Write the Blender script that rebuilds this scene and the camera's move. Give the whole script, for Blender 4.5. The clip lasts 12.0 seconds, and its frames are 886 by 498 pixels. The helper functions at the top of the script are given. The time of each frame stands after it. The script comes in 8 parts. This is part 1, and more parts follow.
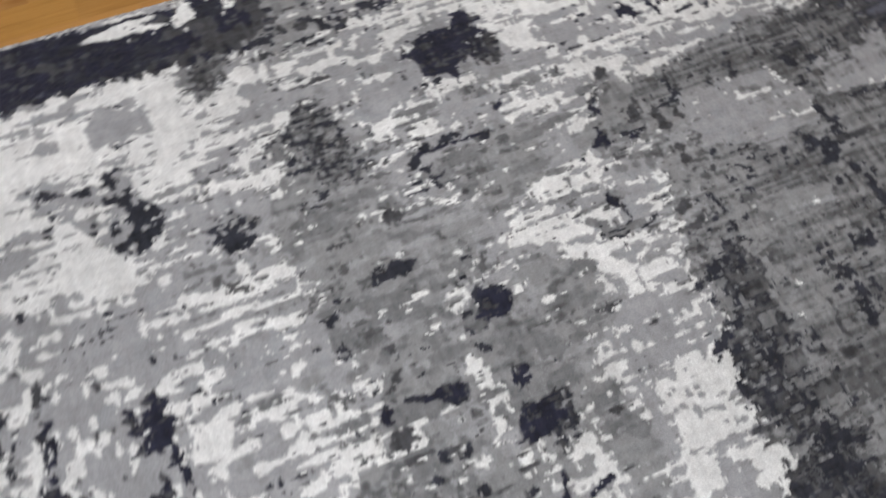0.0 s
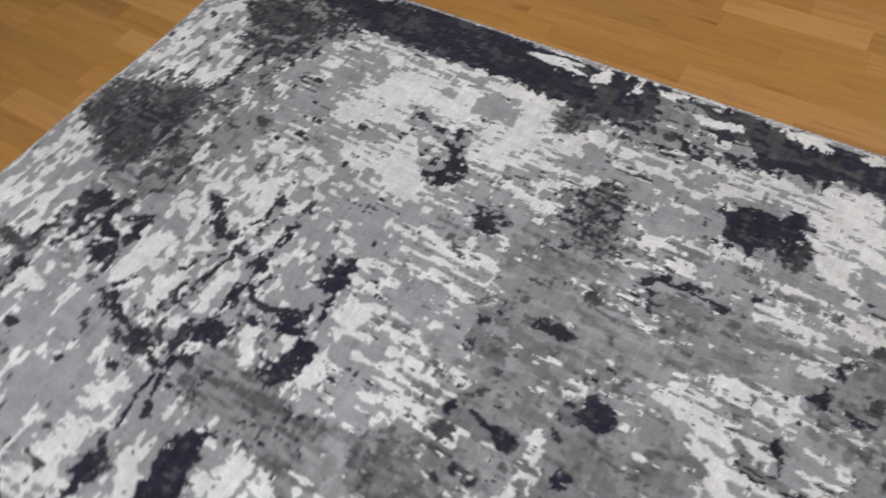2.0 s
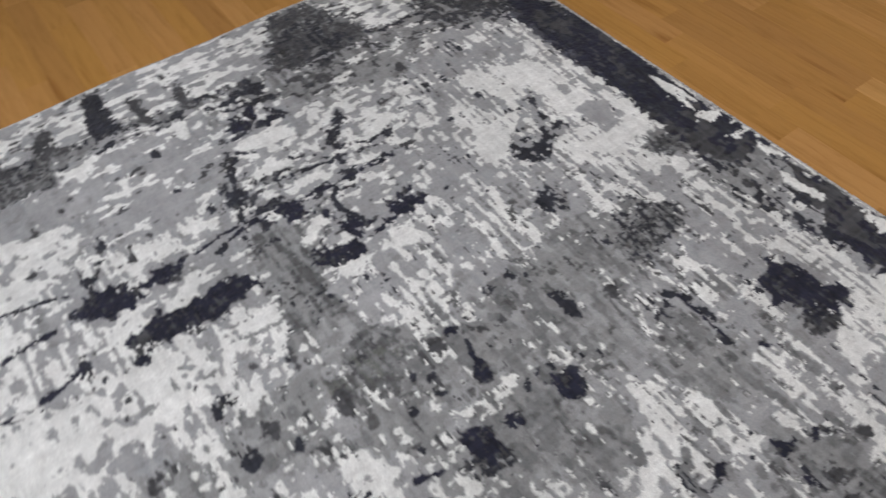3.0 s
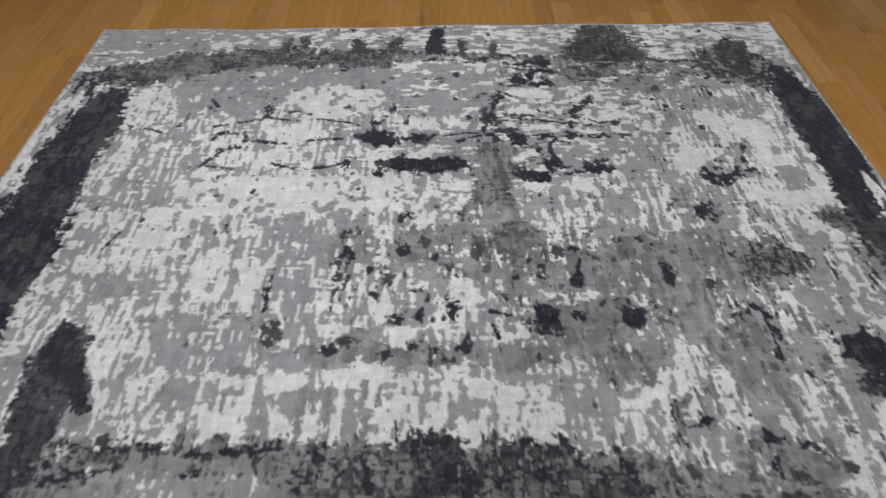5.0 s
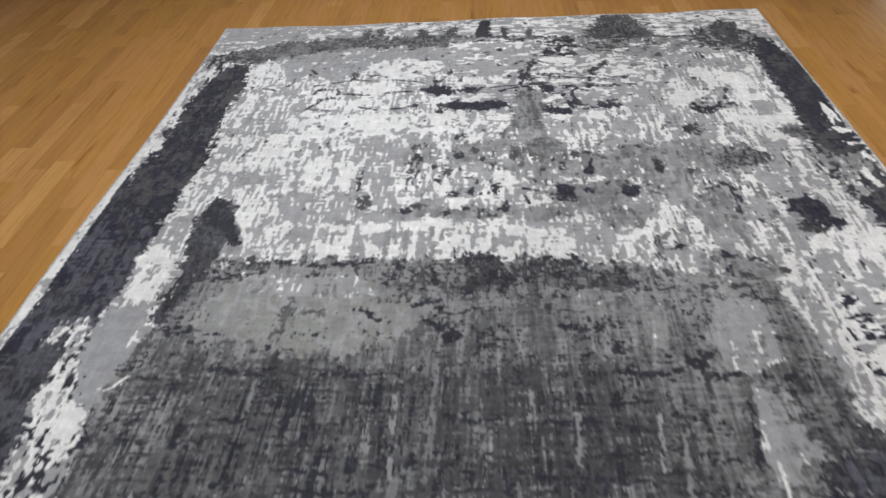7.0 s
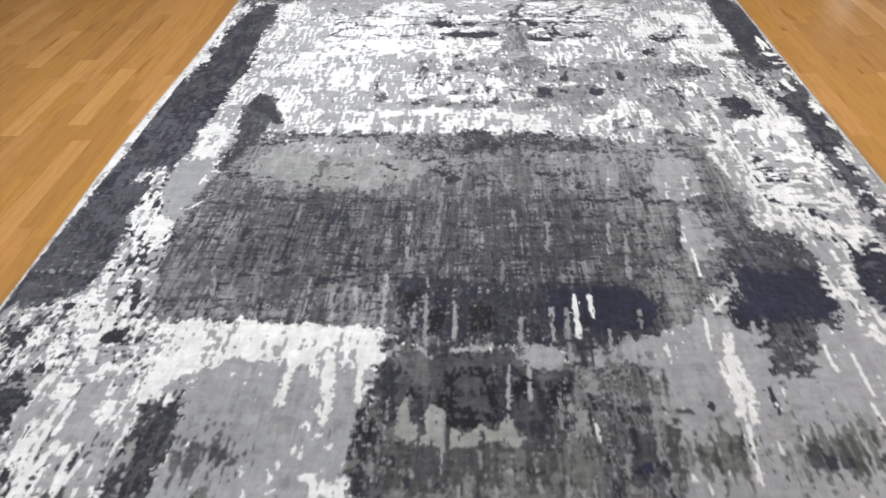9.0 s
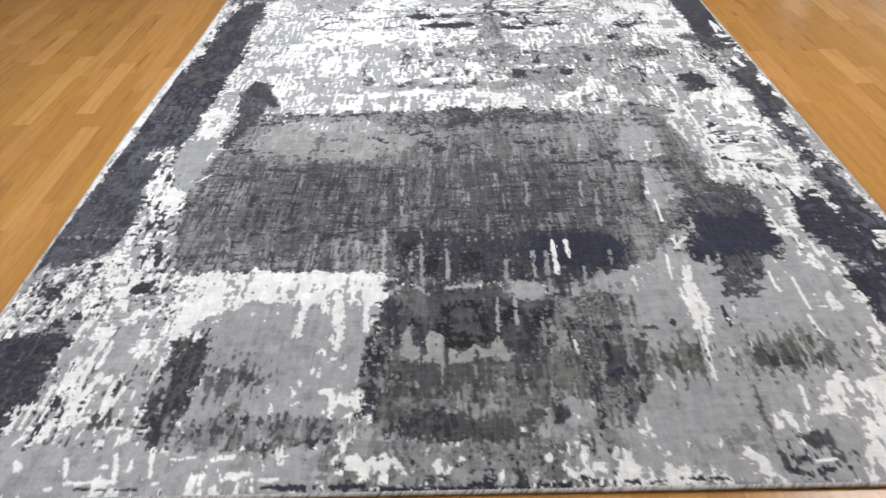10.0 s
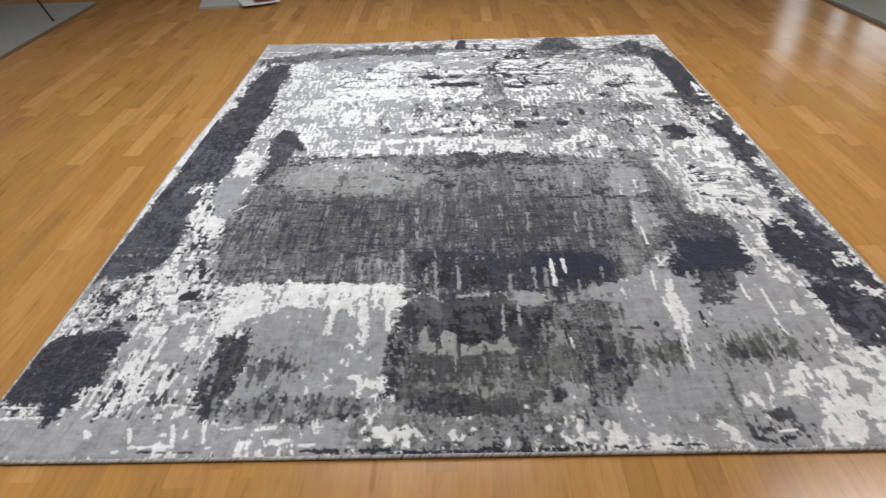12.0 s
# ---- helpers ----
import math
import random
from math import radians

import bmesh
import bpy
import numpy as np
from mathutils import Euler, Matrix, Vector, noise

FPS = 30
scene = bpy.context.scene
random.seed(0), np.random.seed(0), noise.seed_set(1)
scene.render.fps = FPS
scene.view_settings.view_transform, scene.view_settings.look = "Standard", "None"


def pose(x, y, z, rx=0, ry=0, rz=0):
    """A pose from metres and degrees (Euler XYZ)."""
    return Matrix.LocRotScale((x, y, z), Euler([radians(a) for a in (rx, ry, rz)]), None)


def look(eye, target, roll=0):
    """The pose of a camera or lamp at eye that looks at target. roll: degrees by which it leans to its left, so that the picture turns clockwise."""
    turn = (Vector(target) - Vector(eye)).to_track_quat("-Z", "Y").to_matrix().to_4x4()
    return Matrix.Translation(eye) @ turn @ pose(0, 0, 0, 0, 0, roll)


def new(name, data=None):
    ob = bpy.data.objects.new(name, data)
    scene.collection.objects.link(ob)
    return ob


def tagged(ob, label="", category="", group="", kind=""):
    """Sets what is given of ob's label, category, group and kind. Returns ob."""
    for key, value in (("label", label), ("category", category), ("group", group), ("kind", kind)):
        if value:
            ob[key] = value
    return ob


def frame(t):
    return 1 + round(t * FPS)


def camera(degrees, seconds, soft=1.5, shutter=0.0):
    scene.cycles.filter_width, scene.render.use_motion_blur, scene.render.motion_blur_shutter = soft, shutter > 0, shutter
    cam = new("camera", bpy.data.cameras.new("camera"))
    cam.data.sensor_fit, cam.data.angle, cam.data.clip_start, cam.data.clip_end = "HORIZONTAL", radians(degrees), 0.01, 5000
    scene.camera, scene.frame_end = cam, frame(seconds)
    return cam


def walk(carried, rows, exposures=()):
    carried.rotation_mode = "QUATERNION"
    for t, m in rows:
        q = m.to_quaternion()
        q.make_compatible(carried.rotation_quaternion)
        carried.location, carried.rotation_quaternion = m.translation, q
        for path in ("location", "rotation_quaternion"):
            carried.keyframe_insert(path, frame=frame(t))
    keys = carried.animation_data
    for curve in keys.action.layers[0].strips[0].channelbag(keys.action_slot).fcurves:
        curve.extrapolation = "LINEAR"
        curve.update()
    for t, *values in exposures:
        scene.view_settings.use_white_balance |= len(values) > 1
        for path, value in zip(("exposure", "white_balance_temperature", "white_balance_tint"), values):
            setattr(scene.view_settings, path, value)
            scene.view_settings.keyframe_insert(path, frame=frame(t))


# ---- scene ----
cam = camera(66.6, 12.0, 1.4, 0.45)
PATH = [
    (0, (-0.472, 0.179, 1.018), (-0.145, 0.859, -0.834), 3.9),
    (0.5, (-0.507, 0.081, 1.044), (-0.322, 0.908, -0.767), 5.6),
    (1, (-0.481, 0.095, 1.049), (-0.612, 1.016, -0.721), 2.3),
    (1.5, (-0.353, 0.109, 1.072), (-0.786, 1.026, -0.652), -2.7),
    (2, (-0.205, 0.028, 1.081), (-0.884, 0.909, -0.582), -7.5),
    (2.5, (-0.066, -0.025, 1.107), (-0.883, 0.79, -0.526), -3.1),
    (2.7, (-0.017, -0.014, 1.106), (-0.923, 0.736, -0.512), -3.6),
    (4.3, (0.49, -0.031, 1.178), (-0.788, 0.262, -0.333), -0.8),
    (4.5, (0.545, -0.024, 1.174), (-0.783, 0.189, -0.307), -0.2),
    (5, (0.681, 0.021, 1.184), (-0.723, 0.016, -0.241), -0.9),
    (5.5, (0.867, -0.003, 1.189), (-0.587, -0.027, -0.184), -2.1),
    (6, (1.054, -0.036, 1.198), (-0.437, -0.01, -0.135), -2.1),
    (6.5, (1.223, 0.003, 1.192), (-0.294, -0.082, -0.108), -3.3),
    (7, (1.406, 0.028, 1.205), (-0.115, -0.121, -0.086), -4.5),
    (7.2, (1.491, 0.028, 1.201), (-0.037, -0.098, -0.083), -4.1),
    (8.8, (2.004, 0.038, 1.168), (0.46, -0.088, -0.097), -2.3),
    (9, (2.057, 0.013, 1.173), (0.521, -0.099, -0.103), -2.4),
    (9.5, (2.212, -0.04, 1.172), (0.668, -0.086, -0.099), -2.3),
    (10, (2.314, -0.017, 1.189), (0.76, -0.064, -0.07), -2.7),
    (10.5, (2.415, -0.006, 1.197), (0.847, -0.087, -0.041), -3.1),
    (11, (2.527, -0.038, 1.211), (0.921, -0.126, 0.022), -3.5),
    (11.5, (2.594, -0.057, 1.218), (0.935, -0.126, 0.104), -3.2),
    (12, (2.609, -0.051, 1.214), (0.933, -0.093, 0.122), -2.1),
]
walk(cam, [(t, look(eye, target, roll)) for t, eye, target, roll in PATH], [(0.0, -0.6, 6530, 11), (0.5, -0.71, 6530, 11), (1.5, -0.71, 6530, 11), (2.5, -0.76, 6530, 11.2), (4.4, -0.95, 6530, 11.2), (5.5, -0.9, 6530, 11.2), (7.0, -0.52, 6480, 10), (8.8, 0.0, 6450, 9.8), (10.0, 0.06, 6450, 9.8), (12.0, -0.14, 6450, 9.8)])

# ---- world and light ----
world = bpy.data.worlds.new("evening_sky")
scene.world = world
world.use_nodes = True
sky_nodes = world.node_tree.nodes
sky = sky_nodes.new("ShaderNodeTexSky")
sky.sky_type, sky.sun_disc = "NISHITA", False
sky.sun_elevation, sky.sun_rotation = radians(25), radians(200)
sky_nodes["Background"].inputs[1].default_value = 0.1
world.node_tree.links.new(sky.outputs[0], sky_nodes["Background"].inputs[0])


def area_lamp(name, m, width, depth, watts, colour):
    data = bpy.data.lights.new(name, "AREA")
    data.shape, data.size, data.size_y, data.energy, data.color = "RECTANGLE", width, depth, watts, colour
    lamp = new(name, data)
    lamp.matrix_world = m
    return lamp


# added overhead lamps without fixtures, placed to even the brightness over and beside the rug
OVERHEAD_WHITE = (0.917, 0.957, 1.0)
area_lamp("unseen_overhead_light", pose(-1.05, -0.35, 2.46), 0.7, 1.8, 72, OVERHEAD_WHITE)
area_lamp("unseen_overhead_light", pose(1.6, -1.55, 2.46), 1.2, 1.2, 45, OVERHEAD_WHITE)
area_lamp("unseen_overhead_light", pose(0.4, 2.4, 2.46), 1.1, 1.1, 54, (0.965, 0.957, 0.965))


# ---- materials ----
def material(name):
    m = bpy.data.materials.new(name)
    m.use_nodes = True
    return m, m.node_tree.nodes, m.node_tree.links, m.node_tree.nodes["Principled BSDF"]


def add(nodes, kind, **values):
    n = nodes.new("ShaderNode" + kind)
    for key, value in values.items():
        n.inputs[key.replace("_", " ")].default_value = value
    return n


def ramp(nodes, stops):
    n = nodes.new("ShaderNodeValToRGB")
    while len(n.color_ramp.elements) < len(stops):
        n.color_ramp.elements.new(0.5)
    for e, (at, c) in zip(n.color_ramp.elements, stops):
        e.position, e.color = at, (*c, 1)
    return n


def wood(name, per_island):
    """Varnished oak. The grain runs along x and differs from strip to strip."""
    m, n, l, b = material(name)
    where = n.new("ShaderNodeTexCoord").outputs["Object"]
    luck = n.new("ShaderNodeNewGeometry").outputs["Random Per Island"] if per_island else n.new("ShaderNodeObjectInfo").outputs["Random"]
    shift = n.new("ShaderNodeVectorMath")
    shift.operation = "MULTIPLY_ADD"
    many = n.new("ShaderNodeCombineXYZ")
    for i in range(3):
        l.new(luck, many.inputs[i])
    shift.inputs[1].default_value = (37.0, 91.0, 13.0)
    l.new(many.outputs[0], shift.inputs[0])
    l.new(where, shift.inputs[2])
    flat = n.new("ShaderNodeVectorMath")
    flat.operation = "MULTIPLY"
    flat.inputs[1].default_value = (1.0, 9.0, 1.0)
    l.new(shift.outputs[0], flat.inputs[0])
    grain = add(n, "TexNoise", Scale=5.0, Detail=6.0, Roughness=0.62, Distortion=0.8)
    l.new(flat.outputs[0], grain.inputs["Vector"])
    pores = add(n, "TexNoise", Scale=42.0, Detail=3.0, Roughness=0.6)
    l.new(flat.outputs[0], pores.inputs["Vector"])
    arch = n.new("ShaderNodeTexWave")
    arch.wave_type, arch.bands_direction, arch.wave_profile = "BANDS", "Y", "SAW"
    for key, value in (("Scale", 4.5), ("Distortion", 9.0), ("Detail", 3.0), ("Detail Scale", 0.55), ("Detail Roughness", 0.55)):
        arch.inputs[key].default_value = value
    slow = n.new("ShaderNodeVectorMath")
    slow.operation = "MULTIPLY"
    slow.inputs[1].default_value = (0.55, 2.2, 1.0)
    l.new(shift.outputs[0], slow.inputs[0])
    l.new(slow.outputs[0], arch.inputs["Vector"])
    tone = ramp(n, [(0.0, STRIP_DARK), (0.45, STRIP_MID), (0.8, STRIP_LIGHT), (1.0, STRIP_PALE)])
    l.new(luck, tone.inputs[0])
    figure = ramp(n, [(0.28, (0.66, 0.6, 0.52)), (0.5, (1.0, 1.0, 1.0)), (0.75, (1.14, 1.12, 1.08))])
    l.new(grain.outputs[0], figure.inputs[0])
    one = n.new("ShaderNodeMix")
    one.data_type, one.blend_type = "RGBA", "MULTIPLY"
    one.inputs[0].default_value = 0.5
    l.new(tone.outputs[0], one.inputs[6])
    l.new(figure.outputs[0], one.inputs[7])
    fine = ramp(n, [(0.35, (0.8, 0.76, 0.7)), (0.5, (1.0, 1.0, 1.0))])
    l.new(pores.outputs[0], fine.inputs[0])
    two = n.new("ShaderNodeMix")
    two.data_type, two.blend_type = "RGBA", "MULTIPLY"
    two.inputs[0].default_value = 0.22
    l.new(one.outputs[2], two.inputs[6])
    l.new(fine.outputs[0], two.inputs[7])
    rings = ramp(n, [(0.0, (0.7, 0.62, 0.52)), (0.22, (0.97, 0.96, 0.94)), (0.8, (1.06, 1.06, 1.05))])
    l.new(arch.outputs["Fac"], rings.inputs[0])
    three = n.new("ShaderNodeMix")
    three.data_type, three.blend_type = "RGBA", "MULTIPLY"
    three.inputs[0].default_value = 0.22
    l.new(two.outputs[2], three.inputs[6])
    l.new(rings.outputs[0], three.inputs[7])
    knots = add(n, "TexNoise", Scale=2.6, Detail=2.0, Roughness=0.5)
    l.new(flat.outputs[0], knots.inputs["Vector"])
    dark = ramp(n, [(0.66, (1.0, 1.0, 1.0)), (0.76, (0.66, 0.58, 0.48))])
    l.new(knots.outputs[0], dark.inputs[0])
    four = n.new("ShaderNodeMix")
    four.data_type, four.blend_type = "RGBA", "MULTIPLY"
    four.inputs[0].default_value = 0.8
    l.new(three.outputs[2], four.inputs[6])
    l.new(dark.outputs[0], four.inputs[7])
    l.new(four.outputs[2], b.inputs["Base Color"])
    b.inputs["Specular IOR Level"].default_value = 0.42
    scuff = add(n, "TexNoise", Scale=3.0, Detail=4.0)
    l.new(where, scuff.inputs["Vector"])
    gloss = ramp(n, [(0.3, (FLOOR_GLOSS,) * 3), (0.7, (FLOOR_GLOSS + 0.1,) * 3)])
    l.new(scuff.outputs[0], gloss.inputs[0])
    l.new(gloss.outputs[0], b.inputs["Roughness"])
    bump = add(n, "Bump", Strength=0.12, Distance=0.0006)
    l.new(pores.outputs[0], bump.inputs["Height"])
    l.new(bump.outputs[0], b.inputs["Normal"])
    return m


def yarn(name):
    """Cut pile: the dye comes from each tuft, with loose fibres and brushed streaks in the relief."""
    m, n, l, b = material(name)
    dye = n.new("ShaderNodeAttribute")
    dye.attribute_name = "dye"
    where = n.new("ShaderNodeTexCoord").outputs["Object"]
    fuzz = add(n, "TexNoise", Scale=420.0, Detail=3.0, Roughness=0.7)
    l.new(where, fuzz.inputs["Vector"])
    brushed = add(n, "TexNoise", Scale=28.0, Detail=4.0, Roughness=0.6)
    l.new(where, brushed.inputs["Vector"])
    shade = ramp(n, [(0.3, (0.87,) * 3), (0.7, (1.08,) * 3)])
    l.new(fuzz.outputs[0], shade.inputs[0])
    cloud = ramp(n, [(0.3, (0.9,) * 3), (0.7, (1.08,) * 3)])
    l.new(brushed.outputs[0], cloud.inputs[0])
    both = n.new("ShaderNodeMix")
    both.data_type, both.blend_type = "RGBA", "MULTIPLY"
    both.inputs[0].default_value = 1.0
    l.new(shade.outputs[0], both.inputs[6])
    l.new(cloud.outputs[0], both.inputs[7])
    mix = n.new("ShaderNodeMix")
    mix.data_type, mix.blend_type = "RGBA", "MULTIPLY"
    mix.inputs[0].default_value = 1.0
    l.new(dye.outputs["Color"], mix.inputs[6])
    l.new(both.outputs[2], mix.inputs[7])
    l.new(mix.outputs[2], b.inputs["Base Color"])
    b.inputs["Roughness"].default_value = 0.8
    b.inputs["Specular IOR Level"].default_value = 0.25
    b.inputs["Sheen Weight"].default_value = 0.42
    b.inputs["Sheen Roughness"].default_value = 0.4
    bump = add(n, "Bump", Strength=0.5, Distance=0.0015)
    l.new(fuzz.outputs[0], bump.inputs["Height"])
    l.new(bump.outputs[0], b.inputs["Normal"])
    return m


def painted(name, colour, rough=0.6, metal=0.0, mottled=0.06, scale=9.0, relief=0.15):
    """Paint, plastic, paper or metal with slight stains and a fine grain."""
    m, n, l, b = material(name)
    where = n.new("ShaderNodeTexCoord").outputs["Object"]
    stain = add(n, "TexNoise", Scale=scale, Detail=5.0, Roughness=0.6)
    l.new(where, stain.inputs["Vector"])
    lo, hi = [c * (1 - mottled) for c in colour], [min(1, c * (1 + mottled)) for c in colour]
    tone = ramp(n, [(0.3, lo), (0.7, hi)])
    l.new(stain.outputs[0], tone.inputs[0])
    l.new(tone.outputs[0], b.inputs["Base Color"])
    b.inputs["Roughness"].default_value, b.inputs["Metallic"].default_value = rough, metal
    grit = add(n, "TexNoise", Scale=220.0, Detail=2.0)
    l.new(where, grit.inputs["Vector"])
    bump = add(n, "Bump", Strength=relief, Distance=0.0008)
    l.new(grit.outputs[0], bump.inputs["Height"])
    l.new(bump.outputs[0], b.inputs["Normal"])
    return m


FLOOR_GLOSS = 0.17
STRIP_DARK, STRIP_MID, STRIP_LIGHT, STRIP_PALE = (0.4, 0.203, 0.067), (0.468, 0.243, 0.066), (0.488, 0.252, 0.086), (0.555, 0.305, 0.104)
OAK_PIECE, OAK_REST = wood("oak_strip", False), wood("oak_strips", True)
SUBFLOOR = painted("glue_joint", (0.09, 0.045, 0.018), 0.8)
PILE = yarn("pile")
JUTE = painted("jute_backing", (0.36, 0.29, 0.2), 0.95, scale=60)
WALL = painted("wall_paint", (0.55, 0.545, 0.53), 0.7)
# far wall out of view, coloured dark so the varnish mirrors less haze
DARK_WALL = painted("dimmed_wall_paint", (0.17, 0.155, 0.14), 0.7)
CEILING = painted("ceiling_paint", (0.8, 0.79, 0.77), 0.8)
FELT = painted("pale_felt", (0.29, 0.3, 0.275), 0.95, scale=30)
WALNUT = painted("dark_wood", (0.08, 0.045, 0.025), 0.4, mottled=0.3)
BLACK = painted("black_handle", (0.012, 0.011, 0.01), 0.45)
BROWN_EDGE = painted("brown_edging", (0.15, 0.105, 0.07), 0.8, scale=40)
CHARCOAL_EDGE = painted("charcoal_edging", (0.13, 0.105, 0.09), 0.85, scale=40)
FRAME = painted("window_paint", (0.7, 0.7, 0.68), 0.4)
PAPER = painted("white_paper", (0.72, 0.73, 0.72), 0.6)
GREY_PAPER = painted("grey_paper", (0.42, 0.43, 0.42), 0.65)
RED_INK = painted("red_print", (0.45, 0.06, 0.04), 0.6)
DARK_INK = painted("dark_print", (0.06, 0.045, 0.04), 0.6)
GLASS, glass_nodes, glass_links, glass_shader = material("window_glass")
glass_shader.inputs["Transmission Weight"].default_value, glass_shader.inputs["Roughness"].default_value = 1.0, 0.02
GLASS_TINT = glass_shader.inputs["Base Color"]
GLASS_TINT.default_value = (0.97, 0.98, 0.98, 1)


# ---- mesh helpers ----
def box(bm, x0, x1, y0, y1, z0, z1, bevel=0.0):
    made = bmesh.ops.create_cube(bm, size=1.0, matrix=Matrix.Translation(((x0 + x1) / 2, (y0 + y1) / 2, (z0 + z1) / 2)) @ Matrix.Diagonal((x1 - x0, y1 - y0, z1 - z0, 1)))
    if bevel:
        edges = list({e for v in made["verts"] for e in v.link_edges})
        bmesh.ops.bevel(bm, geom=edges, offset=bevel, segments=2, affect="EDGES", profile=0.5)
    return bm


def part(name, bm, mat, parent=None, label="", smooth=False):
    me = bpy.data.meshes.new(name)
    bm.to_mesh(me)
    bm.free()
    me.materials.append(mat)
    if smooth:
        me.polygons.foreach_set("use_smooth", [True] * len(me.polygons))
    ob = new(name, me)
    ob.parent = parent
    return tagged(ob, label) if label else ob


def solid(name, mat, dims, parent=None, bevel=0.0, label=""):
    return part(name, box(bmesh.new(), *dims, bevel), mat, parent, label)


def structure(ob, label):
    return tagged(ob, label, kind="structure")


# ---- the room ----
FAR, BACK, LEFT, RIGHT, HIGH = -4.6, 4.9, -4.3, 5.2, 2.5
SILL, HEAD = 0.5, 1.25
PANES = ((3.38, 3.64), (3.9, 4.08), (4.24, 4.8))
structure(solid("ceiling", CEILING, (FAR - 0.2, BACK + 0.2, LEFT - 0.2, RIGHT + 0.2, HIGH, HIGH + 0.2)), "plain white painted ceiling above the room")
structure(solid("wall_east", WALL, (BACK, BACK + 0.2, LEFT - 0.2, RIGHT + 0.2, 0, HIGH)), "plain off-white painted wall of the room")
structure(solid("wall_south", WALL, (FAR, BACK, LEFT - 0.2, LEFT, 0, HIGH)), "plain off-white painted wall behind the side table")
structure(solid("wall_north", WALL, (FAR, BACK, RIGHT, RIGHT + 0.2, 0, HIGH)), "plain off-white painted wall of the room")


def window_wall():
    """The unseen far wall, darkened to dim the floor's reflection, with an opening for each window."""
    bm = bmesh.new()
    at = LEFT - 0.2
    for y0, y1 in PANES:
        box(bm, FAR - 0.2, FAR, at, y0, 0, HIGH)
        box(bm, FAR - 0.2, FAR, y0, y1, 0, SILL - 0.03)
        box(bm, FAR - 0.2, FAR, y0, y1, HEAD, HIGH)
        at = y1
    box(bm, FAR - 0.2, FAR, at, RIGHT + 0.2, 0, HIGH)
    structure(part("wall_west", bm, DARK_WALL), "unseen far wall, darkened to dim its reflection in the floor, with casement windows")


def window(number, y0, y1):
    """A white casement in the wall's opening, with the daylight behind its pane."""
    whole = new("window_%d" % number)
    structure(whole, "white casement window with daylight behind it")
    solid("window_sill", FRAME, (FAR - 0.2, FAR + 0.03, y0, y1, SILL - 0.03, SILL), whole, 0.004)
    bm = bmesh.new()
    w = 0.03
    for p in ((y0, y0 + w, SILL, HEAD), (y1 - w, y1, SILL, HEAD), (y0 + w, y1 - w, SILL, SILL + w), (y0 + w, y1 - w, HEAD - w, HEAD)):
        box(bm, FAR - 0.14, FAR - 0.08, p[0], p[1], p[2], p[3], 0.004)
    sash = part("window_frame", bm, FRAME, whole)
    pane = solid("pane", GLASS, (FAR - 0.113, FAR - 0.107, y0 + w, y1 - w, SILL + w, HEAD - w), sash)
    pane.visible_shadow = False
    wide, high = y1 - y0 - 0.02, HEAD - SILL - 0.02
    area_lamp("window_light", look((FAR - 0.06, (y0 + y1) / 2, (SILL + HEAD) / 2), (0, (y0 + y1) / 2, (SILL + HEAD) / 2)), wide, high, WINDOW_GLOW * wide * high, (0.93, 0.97, 1.0))


WINDOW_GLOW = 6.0
window_wall()
for number, span in enumerate(PANES, 1):
    window(number, *span)


# ---- beside the rug: a pale mat with a wire-legged side table ----
def rounded_sheet(x0, x1, y0, y1, z0, z1):
    bm = bmesh.new()
    box(bm, x0, x1, y0, y1, z0, z1, 0.004)
    return bm


def pale_mat():
    mat = new("mat")
    mat.matrix_world = pose(-1.35, -3.372, 0, 0, 0, 0.6)
    tagged(mat, "pale grey flat-woven mat with a dark brown edge", "mat")
    part("field", rounded_sheet(-1.62, 2.6, -0.5, 0.498, 0.001, 0.012), FELT, mat)
    part("edging", rounded_sheet(-1.62, 2.6, 0.498, 0.532, 0.0, 0.010), BROWN_EDGE, mat, "dark brown strip along the edge")
    other = new("mat")
    other.matrix_world = pose(-2.4, 2.573, 0, 0, 0, 3.0)
    tagged(other, "pale grey mat with a broad charcoal edge", "mat")
    part("field", rounded_sheet(-1.2, 4.6, 0.04, 1.3, 0.001, 0.014), FELT, other)
    part("edging", rounded_sheet(-1.2, 4.6, 0.0, 0.04, 0.0, 0.012), CHARCOAL_EDGE, other, "charcoal strip along the edge")


def rod(bm, a, b, r):
    way = Vector(b) - Vector(a)
    turn = way.to_track_quat("Z", "Y").to_matrix().to_4x4()
    bmesh.ops.create_cone(bm, cap_ends=True, segments=12, radius1=r, radius2=r, depth=way.length, matrix=Matrix.Translation((Vector(a) + Vector(b)) / 2) @ turn)


def side_table():
    """A round-cornered top on four splayed thin black legs with small feet."""
    table = new("side_table")
    table.matrix_world = pose(-2.263, -3.305, 0.012, 0, 0, 69.0)
    tagged(table, "small side table with thin splayed black metal legs", "table")
    part("tabletop", box(bmesh.new(), -0.27, 0.27, -0.24, 0.24, 0.46, 0.485, 0.01), WALNUT, table, "dark wooden tabletop")
    for sx in (-1, 1):
        for sy in (-1, 1):
            foot, top = (0.286 * sx, 0.25 * sy, 0.0), (LEG_TOP * 0.286 * sx, LEG_TOP * 0.25 * sy, 0.46)
            bm = bmesh.new()
            rod(bm, foot, top, 0.0065)
            leg = part("leg", bm, BLACK, table, smooth=True)
            bm = bmesh.new()
            rod(bm, foot, (foot[0] * 0.995, foot[1] * 0.995, 0.012), 0.0105)
            part("foot", bm, BLACK, leg)


LEG_TOP = 0.55
pale_mat()
side_table()

